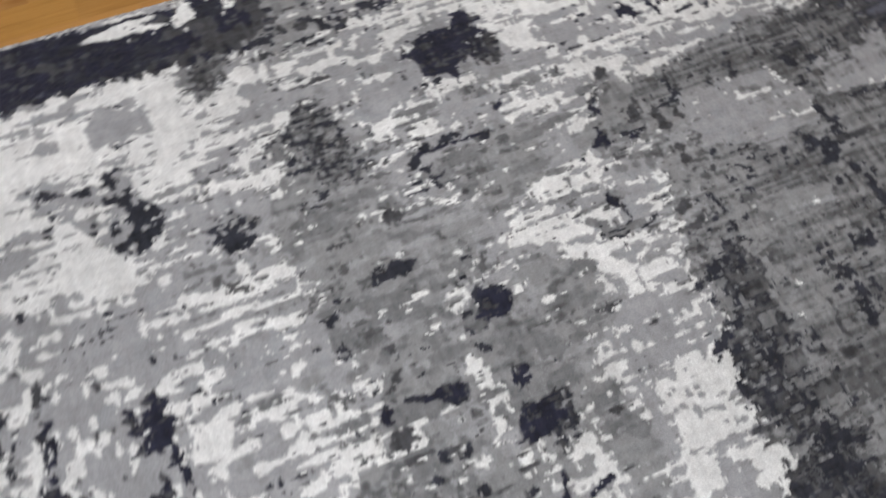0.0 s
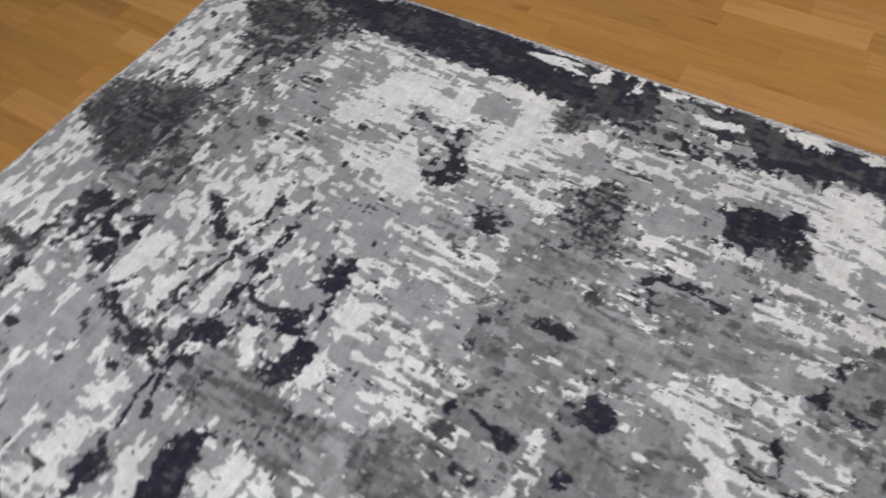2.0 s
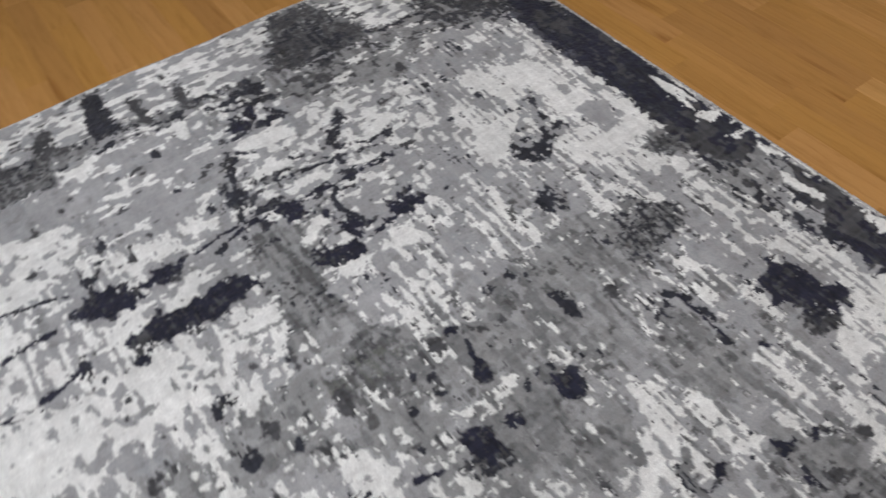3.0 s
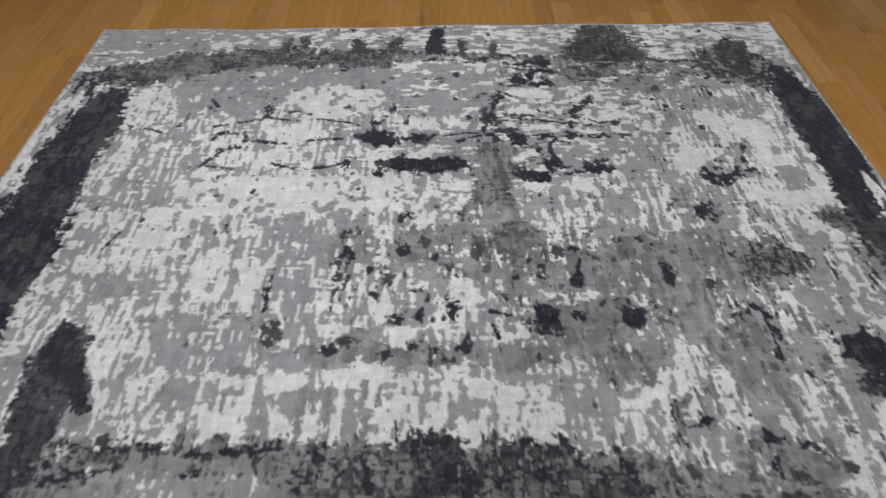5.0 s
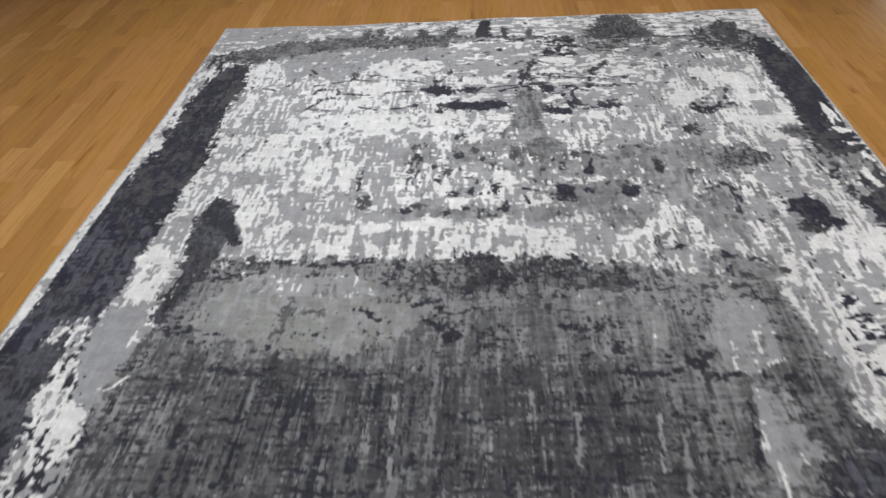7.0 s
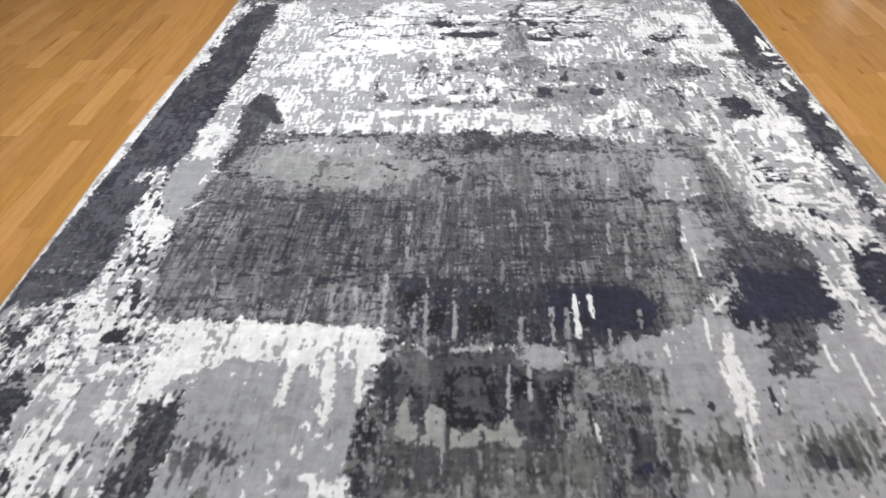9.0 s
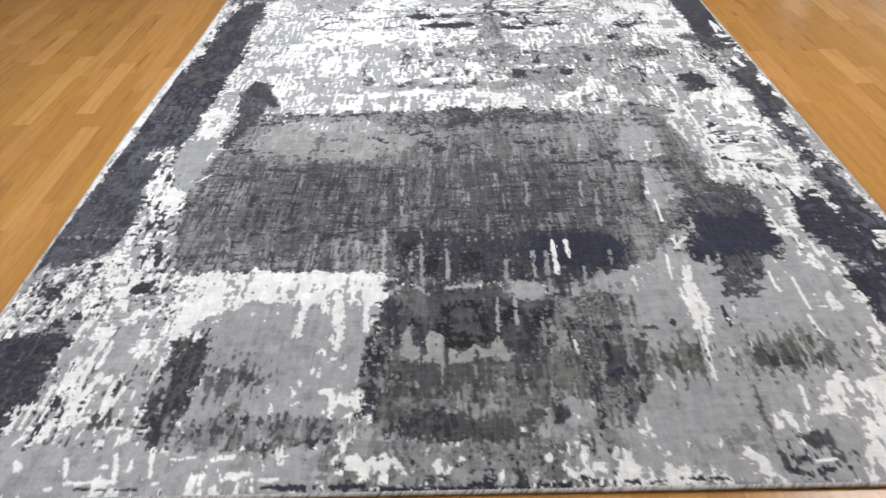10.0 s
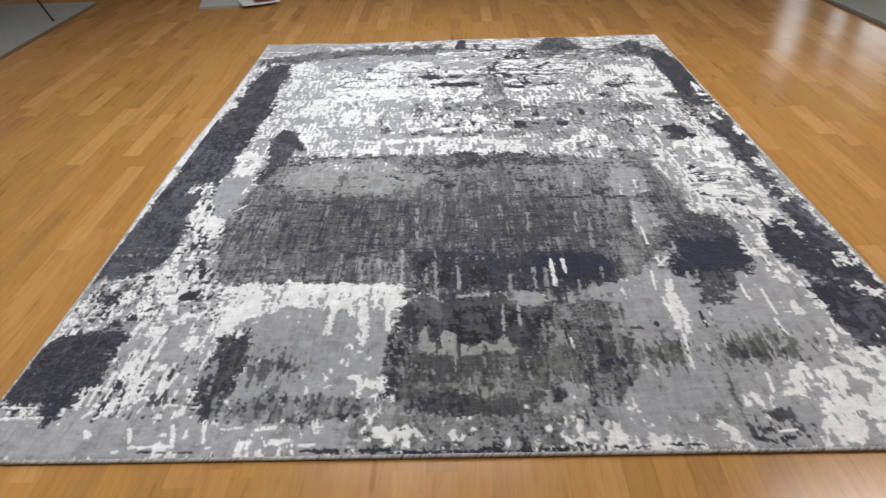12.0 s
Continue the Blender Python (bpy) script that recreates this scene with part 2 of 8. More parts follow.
# ---- the rug ----
PALETTE = {
    "white": (0.775, 0.782, 0.772), "silver": (0.350, 0.353, 0.366), "mist": (0.330, 0.339, 0.354), "ash": (0.277, 0.281, 0.287), "grey": (0.200, 0.204, 0.210), "stone": (0.115, 0.117, 0.121), "sage": (0.286, 0.296, 0.283), "fern": (0.148, 0.154, 0.146), "moss": (0.072, 0.075, 0.070),
    "slate": (0.064, 0.065, 0.071), "steel": (0.081, 0.084, 0.106), "charcoal": (0.027, 0.029, 0.040), "ink": (0.018, 0.019, 0.036), "navy": (0.017, 0.020, 0.044), "black": (0.009, 0.009, 0.011),
}
YARNS = list(PALETTE)
KIN = {
    "white": (("silver", 0.06),), "silver": (("mist", 0.12), ("ash", 0.07)), "mist": (("silver", 0.3), ("ash", 0.12)), "ash": (("silver", 0.2), ("grey", 0.26)), "grey": (("ash", 0.24), ("slate", 0.16)),
    "sage": (("ash", 0.3),), "fern": (("stone", 0.3), ("moss", 0.15)), "moss": (("slate", 0.25), ("grey", 0.2), ("charcoal", 0.15)), "stone": (("grey", 0.22), ("slate", 0.24)), "steel": (("slate", 0.25), ("charcoal", 0.25)), "slate": (("grey", 0.24), ("charcoal", 0.18)), "charcoal": (("slate", 0.24), ("ink", 0.2)), "ink": (("charcoal", 0.3), ("slate", 0.08)), "navy": (("ink", 0.34), ("charcoal", 0.14)), "black": (("charcoal", 0.3),),
}
LONG, WIDE, PILE_TOP, CELL = 3.2, 2.4, 0.012, 0.0015


class Weave:
    """A field of tufts, one yarn to a tuft. All places are metres along (u) and across (v) the rug from its middle."""

    def __init__(self):
        self.nu, self.nv = 2 * round(LONG / CELL / 2), 2 * round(WIDE / CELL / 2)
        self.u = (np.arange(self.nu) + 0.5) * LONG / self.nu - LONG / 2
        self.v = (np.arange(self.nv) + 0.5) * WIDE / self.nv - WIDE / 2
        self.yarn = np.full((self.nu, self.nv), YARNS.index("silver"), np.int8)
        self.luck = np.random.default_rng(7)
        self.area("silver", 0.3, 0.02, "charcoal", 0.0, (0.025, 0.012), (-1.7, -1.3), (1.7, -1.3), (1.7, 1.3), (-1.7, 1.3))

    def noise(self, u, v, gu, gv):
        """Smooth noise on a lattice of gu by gv metres."""
        a, b = (u - u[0]) / gu + self.luck.random(), (v - v[0]) / gv + self.luck.random()
        grid = self.luck.random((int(a[-1]) + 3, int(b[-1]) + 3))
        i, j = a.astype(int), b.astype(int)
        f, g = a - i, b - j
        f, g = (f * f * (3 - 2 * f))[:, None], (g * g * (3 - 2 * g))[None, :]
        p, q = grid[i][:, j] * (1 - g) + grid[i][:, j + 1] * g, grid[i + 1][:, j] * (1 - g) + grid[i + 1][:, j + 1] * g
        return p * (1 - f) + q * f - 0.5

    def threads(self, u, v, grain):
        """Streaks along and across the rug, as worn pile shows them."""
        gu, gv = grain
        n = self.noise(u, v, gu * 1.5, gv * 0.75) + (0.25 if gv > 3 * gu else 0.55) * self.noise(u, v, gv * 0.8, gu * 1.1) + 0.45 * self.noise(u, v, gu * 4, gv * 4)
        n += 0.5 * self.noise(u, v, 0.09, 0.075) + 0.25 * self.noise(u, v, 0.8 * gu, 0.45 * gv)
        return n + 0.16 * self.noise(u, v, 0.008, 0.005)

    def window(self, u0, u1, v0, v1, rag):
        i = np.searchsorted(self.u, (u0 - 3 * rag, u1 + 3 * rag))
        j = np.searchsorted(self.v, (v0 - 3 * rag, v1 + 3 * rag))
        if i[0] == i[1] or j[0] == j[1]:
            return None
        s, t = slice(i[0], i[1]), slice(j[0], j[1])
        u, v = self.u[s], self.v[t]

        def wobble(along, across):
            reach = np.clip(0.9 + 2.6 * self.noise(u, v, 0.11, 0.09), 0.15, 2.2)
            fine = 2.6 * self.noise(u, v, *along) + 2.0 * self.noise(u, v, 1.7 * along[0], 2.3 * along[1]) + 1.2 * self.noise(u, v, *across)
            return rag * (reach * fine + 2.0 * self.noise(u, v, 0.07, 0.06) + 1.6 * self.noise(u, v, 0.015, 0.011) + 1.0 * self.noise(u, v, 0.006, 0.005))

        drip, fray = (0.08, 0.009), (0.009, 0.05)
        return self.yarn[s, t], u, v, u[:, None] + wobble(drip, fray), v[None, :] + 0.7 * wobble(fray, drip)

    def inside(self, corners, rag):
        us, vs = [c[0] for c in corners], [c[1] for c in corners]
        found = self.window(min(us), max(us), min(vs), max(vs), rag)
        if found is None:
            return None
        cells, u, v, wu, wv = found
        hit = np.zeros(cells.shape, bool)
        for (a, b), (c, d) in zip(corners, corners[1:] + corners[:1]):
            if b != d:
                hit ^= ((b > wv) != (d > wv)) & (wu < (c - a) * (wv - b) / (d - b) + a)
        return cells, u, v, hit

    def scatter(self, cells, u, v, hit, name, share, grain):
        if share <= 0 or not hit.any():
            return
        n = self.threads(u, v, grain)
        cells[hit & (n > np.quantile(n[hit], 1 - share))] = YARNS.index(name)

    def area(self, base, white, dark, dark_name, rag, grain, *corners):
        """A patch of one yarn with shares of white and of a dark yarn in it."""
        found = self.inside(list(corners), rag)
        if found:
            cells, u, v, hit = found
            cells[hit] = YARNS.index(base)
            for kin, share in KIN[base]:
                self.scatter(cells, u, v, hit, kin, share, (0.03, 0.02) if PALETTE[base][0] > 0.15 else (0.014, 0.013))
            self.scatter(cells, u, v, hit, "white", white, (grain[0], 1.45 * grain[1]) if grain[0] > 2.8 * grain[1] else (1.1 * grain[0], 1.1 * grain[1]))
            self.scatter(cells, u, v, hit, dark_name, dark, grain)

    def mottle(self, name, share, grain, *corners):
        found = self.inside(list(corners), 0.02)
        if found:
            self.scatter(*found, name, share, grain)

    def ribs(self, name, step, share, *corners):
        """Broken rows across the rug where the backing shows through the pile."""
        found = self.inside(list(corners), 0.015)
        if found and found[3].any():
            cells, u, v, hit = found
            bend = 0.03 * self.noise(u, v, 0.3, 0.4) + 0.016 * self.noise(u, v, 0.05, 0.03) + 0.006 * self.noise(u, v, 0.01, 0.008)
            phase = ((u[:, None] + bend) / step) % 1
            n = self.noise(u, v, step, 0.045) + 0.6 * self.noise(u, v, 0.5 * step, 0.014) + 0.6 * self.noise(u, v, 0.14, 0.16)
            width = 0.003 / step + (0.006 / step) * np.clip(0.5 + self.noise(u, v, 0.02, 0.02) + n, 0, 2)
            cells[hit & (phase < width) & (n > np.quantile(n[hit], 1 - share))] = YARNS.index(name)

    def crumble(self, names, flecks, grain, *corners):
        """Worn patches in several yarns, their edges broken by clustered dark and light flecks."""
        found = self.inside(list(corners), 0.018)
        if not found or not found[3].any():
            return
        cells, u, v, hit = found
        n = self.threads(u, v, grain) + 0.6 * self.noise(u, v, 3 * grain[0], 3 * grain[1])
        rank = np.searchsorted(np.quantile(n[hit], np.linspace(0, 1, len(names) + 1)[1:-1]), n)
        cells[hit] = np.array([YARNS.index(k) for k in names])[rank][hit]
        for name, share in (("charcoal", flecks), ("ash", 0.4 * flecks), ("slate", 0.7 * flecks)):
            fine = self.noise(u, v, 0.007, 0.011) + 0.6 * self.noise(u, v, 0.02, 0.005) + 0.7 * self.noise(u, v, 0.05, 0.07) + 0.5 * self.noise(u, v, 0.02, 0.16)
            cells[hit & (fine > np.quantile(fine[hit], 1 - share))] = YARNS.index(name)

    def spots(self, name, rag, *many):
        """Blots with torn outlines and worn gaps."""
        for u0, v0, ru, rv in many:
            found = self.window(u0 - ru, u0 + ru, v0 - rv, v0 + rv, max(rag, 0.2 * min(ru, rv)))
            if found:
                cells, u, v, wu, wv = found
                torn = 2.2 * self.noise(u, v, 0.011, 0.009) + 1.2 * self.noise(u, v, 0.005, 0.004)
                cells[((wu - u0) / ru) ** 2 + ((wv - v0) / rv) ** 2 < 1 + torn] = YARNS.index(name)

    def dashes(self, name, rag, *many):
        for a, b, c, d, wide in many:
            found = self.window(min(a, c) - wide, max(a, c) + wide, min(b, d) - wide, max(b, d) + wide, min(rag, (0.3 if wide > 0.015 else 0.12) * wide))
            if found:
                cells, u, v, wu, wv = found
                length = max(1e-6, (c - a) ** 2 + (d - b) ** 2)
                k = np.clip(((wu - a) * (c - a) + (wv - b) * (d - b)) / length, 0, 1)
                off = np.hypot(wu - a - k * (c - a), wv - b - k * (d - b))
                rough = 0.6 if name == "white" else 2.0 if wide > 0.014 else 1.2
                worn = self.noise(u, v, 0.013, 0.008) + 0.7 * self.noise(u, v, 0.03, 0.03) > (-0.7 if name == "white" else -0.22)
                cells[worn & (off < wide / 2 * (0.95 + rough * (self.noise(u, v, 0.024, 0.024) + self.noise(u, v, 0.008, 0.006))))] = YARNS.index(name)

    def patch(self, name, rag, *corners):
        """A plain patch of one yarn with a frayed edge."""
        found = self.inside(list(corners), 1.5 * rag)
        if found:
            cells, u, v, hit = found
            cells[hit] = YARNS.index(name)
            if PALETTE[name][0] < 0.05:
                self.scatter(cells, u, v, hit, "slate", 0.16, (0.01, 0.007))

    def smudge(self, name, strength, *many):
        """Yarn that thins out from a middle, in streaks along the pile."""
        for u0, v0, ru, rv in many:
            found = self.window(u0 - 1.6 * ru, u0 + 1.6 * ru, v0 - 1.6 * rv, v0 + 1.6 * rv, 0.0)
            if found:
                cells, u, v, wu, wv = found
                n = self.noise(u, v, 0.05, 0.007) + 0.6 * self.noise(u, v, 0.012, 0.009) + 0.5 * self.noise(u, v, 0.06, 0.05)
                rank = np.argsort(np.argsort(n.ravel())).reshape(n.shape) / n.size
                cells[rank < strength * np.exp(-1.5 * (((wu - u0) / ru) ** 2 + ((wv - v0) / rv) ** 2))] = YARNS.index(name)

    def stroke(self, name, wide, *places):
        """A broken line of one yarn through some places."""
        for p, q in zip(places, places[1:]):
            self.dashes(name, 0.006, (*p, *q, wide))

    def blur(self, a, r):
        """A box blur of r tufts, twice, in both directions."""
        for axis in (0, 1, 0, 1):
            pad = [(0, 0)] * a.ndim
            pad[axis] = (r + 1, r)
            c = np.cumsum(np.pad(a, pad, mode="edge"), axis)
            k = 2 * r + 1
            a = (c[k:] - c[:-k]) / k if axis == 0 else (c[:, k:] - c[:, :-k]) / k
        return a

    def colours(self):
        """The greys run into one another where the pile is worn; white and ink stay crisp."""
        dye = np.array([PALETTE[n] for n in YARNS])[self.yarn]
        crisp = np.isin(self.yarn, [YARNS.index(n) for n in ("white", "ink", "navy", "black", "charcoal", "steel")])
        soft = (~crisp)[:, :, None].astype(float)
        worn = self.blur(dye * soft, 1) / np.maximum(self.blur(soft, 1), 1e-3)
        share = self.blur(np.clip(0.22 + 0.9 * self.noise(self.u, self.v, 0.12, 0.08), 0.1, 0.95), 2)[:, :, None]
        dye = np.where(crisp[:, :, None], dye, dye * (1 - share) + worn * share)
        # four strands make one tuft
        dye = (dye[::2, ::2] + dye[1::2, ::2] + dye[::2, 1::2] + dye[1::2, 1::2]) / 4
        self.u, self.v = (self.u[::2] + self.u[1::2]) / 2, (self.v[::2] + self.v[1::2]) / 2
        bright = np.clip(dye.mean(-1) / 0.5, 0, 1)
        strand = self.noise(self.u, self.v, 0.035, 0.0055) + self.noise(self.u, self.v, 0.0055, 0.03) + 0.7 * self.noise(self.u, self.v, 0.008, 0.007)
        tone = 1 + 0.2 * self.noise(self.u, self.v, 0.35, 0.25) + (0.24 - 0.14 * bright) * (self.noise(self.u, self.v, 0.06, 0.012) + self.noise(self.u, self.v, 0.012, 0.05))
        strand = 0.45 * strand + 0.6 * np.round(strand * 3.5) / 3.5
        tone += (0.55 - 0.45 * np.clip(bright * 1.5, 0, 1)) * strand + 0.14 * (self.luck.random(dye.shape[:2]) - 0.5)
        return dye * np.clip(tone, 0.35, 1.8)[:, :, None]


def weave_far_border(w):
    w.area("silver", 0.35, 0.03, "charcoal", 0.01, (0.02, 0.02), (-1.643, -1.23), (-1.58, 1.211), (-1.185, 1.191), (-1.3, 0.948), (-1.282,
        -1.117), (-1.292, -1.206))
    w.area("silver", 0.62, 0.03, "charcoal", 0.012, (0.015, 0.025), (-1.572, -0.539), (-1.562, 1.192), (-1.369, 1.187), (-1.379, 0.839), (-1.442,
        0.069), (-1.469, -0.526))
    w.area("grey", 0.12, 0.42, "charcoal", 0.016, (0.02, 0.018), (-1.311, -1.146), (-1.371, -0.947), (-1.462, -0.607), (-1.447, 0.028), (-1.337,
        0.026), (-1.305, -0.585), (-1.263, -0.974), (-1.209, -1.148))
    w.area("grey", 0.2, 0.16, "charcoal", 0.016, (0.012, 0.03), (-1.417, 0.028), (-1.347, 1.032), (-1.187, 1.035), (-1.293, 0.061))
    w.area("slate", 0.02, 0.2, "charcoal", 0.012, (0.02, 0.012), (-1.358, 0.432), (-1.501, 0.515), (-1.585, 0.576), (-1.564, 0.646), (-1.404,
        0.665), (-1.332, 0.714))
    w.area("slate", 0.02, 0.2, "charcoal", 0.012, (0.02, 0.012), (-1.332, 0.898), (-1.458, 0.983), (-1.49, 1.047), (-1.385, 1.051), (-1.323,
        1.119), (-1.222, 1.162), (-1.202, 1.04), (-1.296, 0.918))
    w.spots("charcoal", 0.01, (-1.501, 0.009, 0.108, 0.03), (-1.443, 0.089, 0.075, 0.013), (-1.443, 0.206, 0.055, 0.021), (-1.382, 0.438, 0.02,
        0.015))
    w.spots("slate", 0.01, (-1.46, -0.108, 0.085, 0.028), (-1.531, -0.435, 0.065, 0.017), (-1.503, -0.526, 0.075, 0.02), (-1.462, -0.245, 0.053,
        0.023), (-1.464, -0.351, 0.045, 0.018), (-1.364, 0.819, 0.032, 0.024))


def weave_side_borders(w):
    w.area("ink", 0, 0.0, "ink", 0.012, (0.03, 0.02), (-1.253, -1.182), (-1.253, -1.014), (-0.877, -0.974), (-0.478, -0.932), (-0.208, -0.927),
        (0.023, -0.956), (0.184, -0.97), (0.119, -1.206), (-0.491, -1.198), (-0.889, -1.191))
    w.area("steel", 0.0, 0.2, "ink", 0.014, (0.03, 0.02), (0.049, -1.207), (0.093, -0.961), (0.344, -0.969), (0.575, -0.982), (0.695, -0.976),
        (0.824, -1.004), (0.883, -1.052), (0.852, -1.126), (0.91, -1.198))
    w.mottle("steel", 0.35, (0.02, 0.014), (-1.258, -1.281), (-1.258, -1.014), (-0.478, -0.932), (0.023, -0.956), (0.179, -0.97), (0.115, -1.162),
        (-0.196, -1.159))
    w.area("ink", 0, 0.0, "ink", 0.016, (0.03, 0.02), (-1.293, 1.012), (-1.296, 1.158), (-1.066, 1.175), (-0.726, 1.151), (-0.475, 1.127),
        (-0.243, 1.156), (-0.026, 1.16), (0.165, 1.16), (0.185, 1.062), (-0.093, 1.079), (-0.249, 1.069), (-0.426, 1.053), (-0.594, 1.032),
        (-0.825, 1.05), (-1.081, 1.054))
    w.area("ink", 0.06, 0.0, "ink", 0.02, (0.03, 0.02), (0.109, 1.089), (0.165, 1.16), (0.381, 1.153), (0.666, 1.162), (1.018, 1.188), (1.244,
        1.163), (1.48, 1.022), (1.349, 1.004), (1.207, 1.015), (1.124, 0.98), (0.985, 0.999), (0.821, 1.057), (0.662, 1.082), (0.517, 1.096),
        (0.261, 1.089))
    w.mottle("steel", 0.35, (0.03, 0.025), (-1.293, 1.012), (-1.066, 1.175), (-0.475, 1.127), (-0.026, 1.16), (0.666, 1.162), (1.244, 1.163),
        (1.406, 1.067), (1.069, 1.024), (0.607, 1.098), (0.185, 1.062), (-0.594, 1.032))
    w.area("silver", 0.75, 0.0, "ink", 0.004, (0.03, 0.01), (-0.492, -1.223), (0.959, -1.213), (0.96, -1.193), (-0.492, -1.201))
    w.area("silver", 0.6, 0.2, "charcoal", 0.014, (0.02, 0.015), (-1.234, -1.217), (-0.292, -1.223), (-0.291, -1.188), (-0.789, -1.167), (-1.233,
        -1.167))
    w.spots("white", 0.012, (-0.951, 1.193, 0.063, 0.032), (-0.349, 1.158, 0.04, 0.028), (-0.137, 1.158, 0.03, 0.027), (0.201, 1.154, 0.03, 0.018),
        (-0.565, 1.168, 0.037, 0.026), (1.033, 1.143, 0.023, 0.03), (0.875, 1.15, 0.025, 0.02))


def weave_inner_far(w):
    w.area("silver", 0.12, 0.02, "charcoal", 0.012, (0.02, 0.025), (-1.249, -0.895), (-1.346, -0.529), (-1.317, 0.026), (-1.258, 0.142), (-1.163,
        0.135), (-1.084, -0.473), (-1.048, -0.803))
    w.area("white", 0.0, 0.0, "ink", 0.014, (0.02, 0.02), (-1.199, -0.975), (-1.249, -0.905), (-1.047, -0.833), (-1.017, -0.933))
    w.area("silver", 0.48, 0.03, "charcoal", 0.014, (0.022, 0.013), (-1.173, -0.486), (-1.203, 0.136), (-0.638, 0.102), (-0.666, -0.643), (-0.865,
        -0.686), (-1.057, -0.579))
    w.area("silver", 0.48, 0.02, "charcoal", 0.014, (0.031, 0.0112), (-0.987, -0.933), (-0.975, -0.715), (-0.666, -0.643), (-0.634, -0.378),
        (-0.165, -0.266), (-0.149, -0.371), (-0.022, -0.486), (-0.027, -0.685), (-0.213, -0.764), (-0.253, -0.863), (-0.678, -0.906))
    w.area("silver", 0.72, 0.0, "charcoal", 0.012, (0.012, 0.03), (-0.751, -0.662), (-0.724, 0.108), (-0.597, 0.101), (-0.625, -0.668))
    w.area("silver", 0.6, 0.02, "charcoal", 0.014, (0.02, 0.014), (-1.333, 0.239), (-1.166, 1.045), (-0.861, 1.041), (-0.594, 1.017), (-0.584,
        0.783), (-0.602, 0.101), (-1.017, 0.199))
    w.area("white", 0.0, 0.03, "grey", 0.016, (0.02, 0.02), (-1.036, 0.91), (-1.041, 1.038), (-0.831, 1.036), (-0.604, 1.017), (-0.614, 0.839),
        (-0.756, 0.821))
    w.mottle("silver", 0.38, (0.02, 0.015), (-1.036, 0.91), (-1.041, 1.038), (-0.831, 1.036), (-0.604, 1.017), (-0.614, 0.839), (-0.756, 0.821))
    w.area("grey", 0.08, 0.3, "slate", 0.012, (0.03, 0.012), (-1.168, 0.13), (-1.198, 0.212), (-0.663, 0.173), (-0.668, 0.087))
    w.area("silver", 0.25, 0.38, "charcoal", 0.016, (0.02, 0.015), (-0.884, 0.753), (-0.896, 0.883), (-0.714, 0.865), (-0.702, 0.725))
    w.area("ash", 0.24, 0.05, "slate", 0.03, (0.02, 0.014), (-0.575, -0.248), (-0.597, 0.162), (-0.574, 0.778), (-0.365, 0.834), (-0.159, 0.72),
        (-0.17, 0.258), (-0.17, -0.216), (-0.276, -0.335), (-0.393, -0.259))
    w.area("grey", 0.05, 0.35, "slate", 0.016, (0.03, 0.012), (-0.526, 0.08), (-0.536, 0.248), (-0.439, 0.272), (-0.445, 0.074))
    w.area("grey", 0.12, 0.42, "charcoal", 0.016, (0.014, 0.014), (-0.469, 0.731), (-0.481, 0.881), (-0.339, 0.868), (-0.316, 0.748))
    w.spots("slate", 0.008, (-0.554, 1.006, 0.03, 0.042))
    w.spots("slate", 0.01, (-0.475, -0.087, 0.022, 0.017), (-0.469, -0.238, 0.027, 0.015), (-0.475, -0.163, 0.015, 0.02), (-0.486, 0.004, 0.03,
        0.012), (-0.384, -0.012, 0.017, 0.013), (-0.498, 0.485, 0.018, 0.016), (-0.436, 0.559, 0.01, 0.02), (-0.429, 0.352, 0.013, 0.085),
        (-0.388, 0.958, 0.015, 0.019))
    w.spots("charcoal", 0.008, (-0.592, -0.066, 0.01, 0.015), (-0.663, 0.275, 0.01, 0.008), (-0.592, 0.683, 0.025, 0.024), (-0.499, 0.449, 0.01,
        0.008), (-0.459, 0.343, 0.017, 0.01), (-0.47, -0.629, 0.013, 0.011), (-0.575, 0.728, 0.018, 0.016), (-0.52, -0.649, 0.013, 0.013),
        (-1.121, -0.877, 0.015, 0.008), (-1.149, -0.692, 0.015, 0.02), (-1.151, -0.567, 0.013, 0.01))


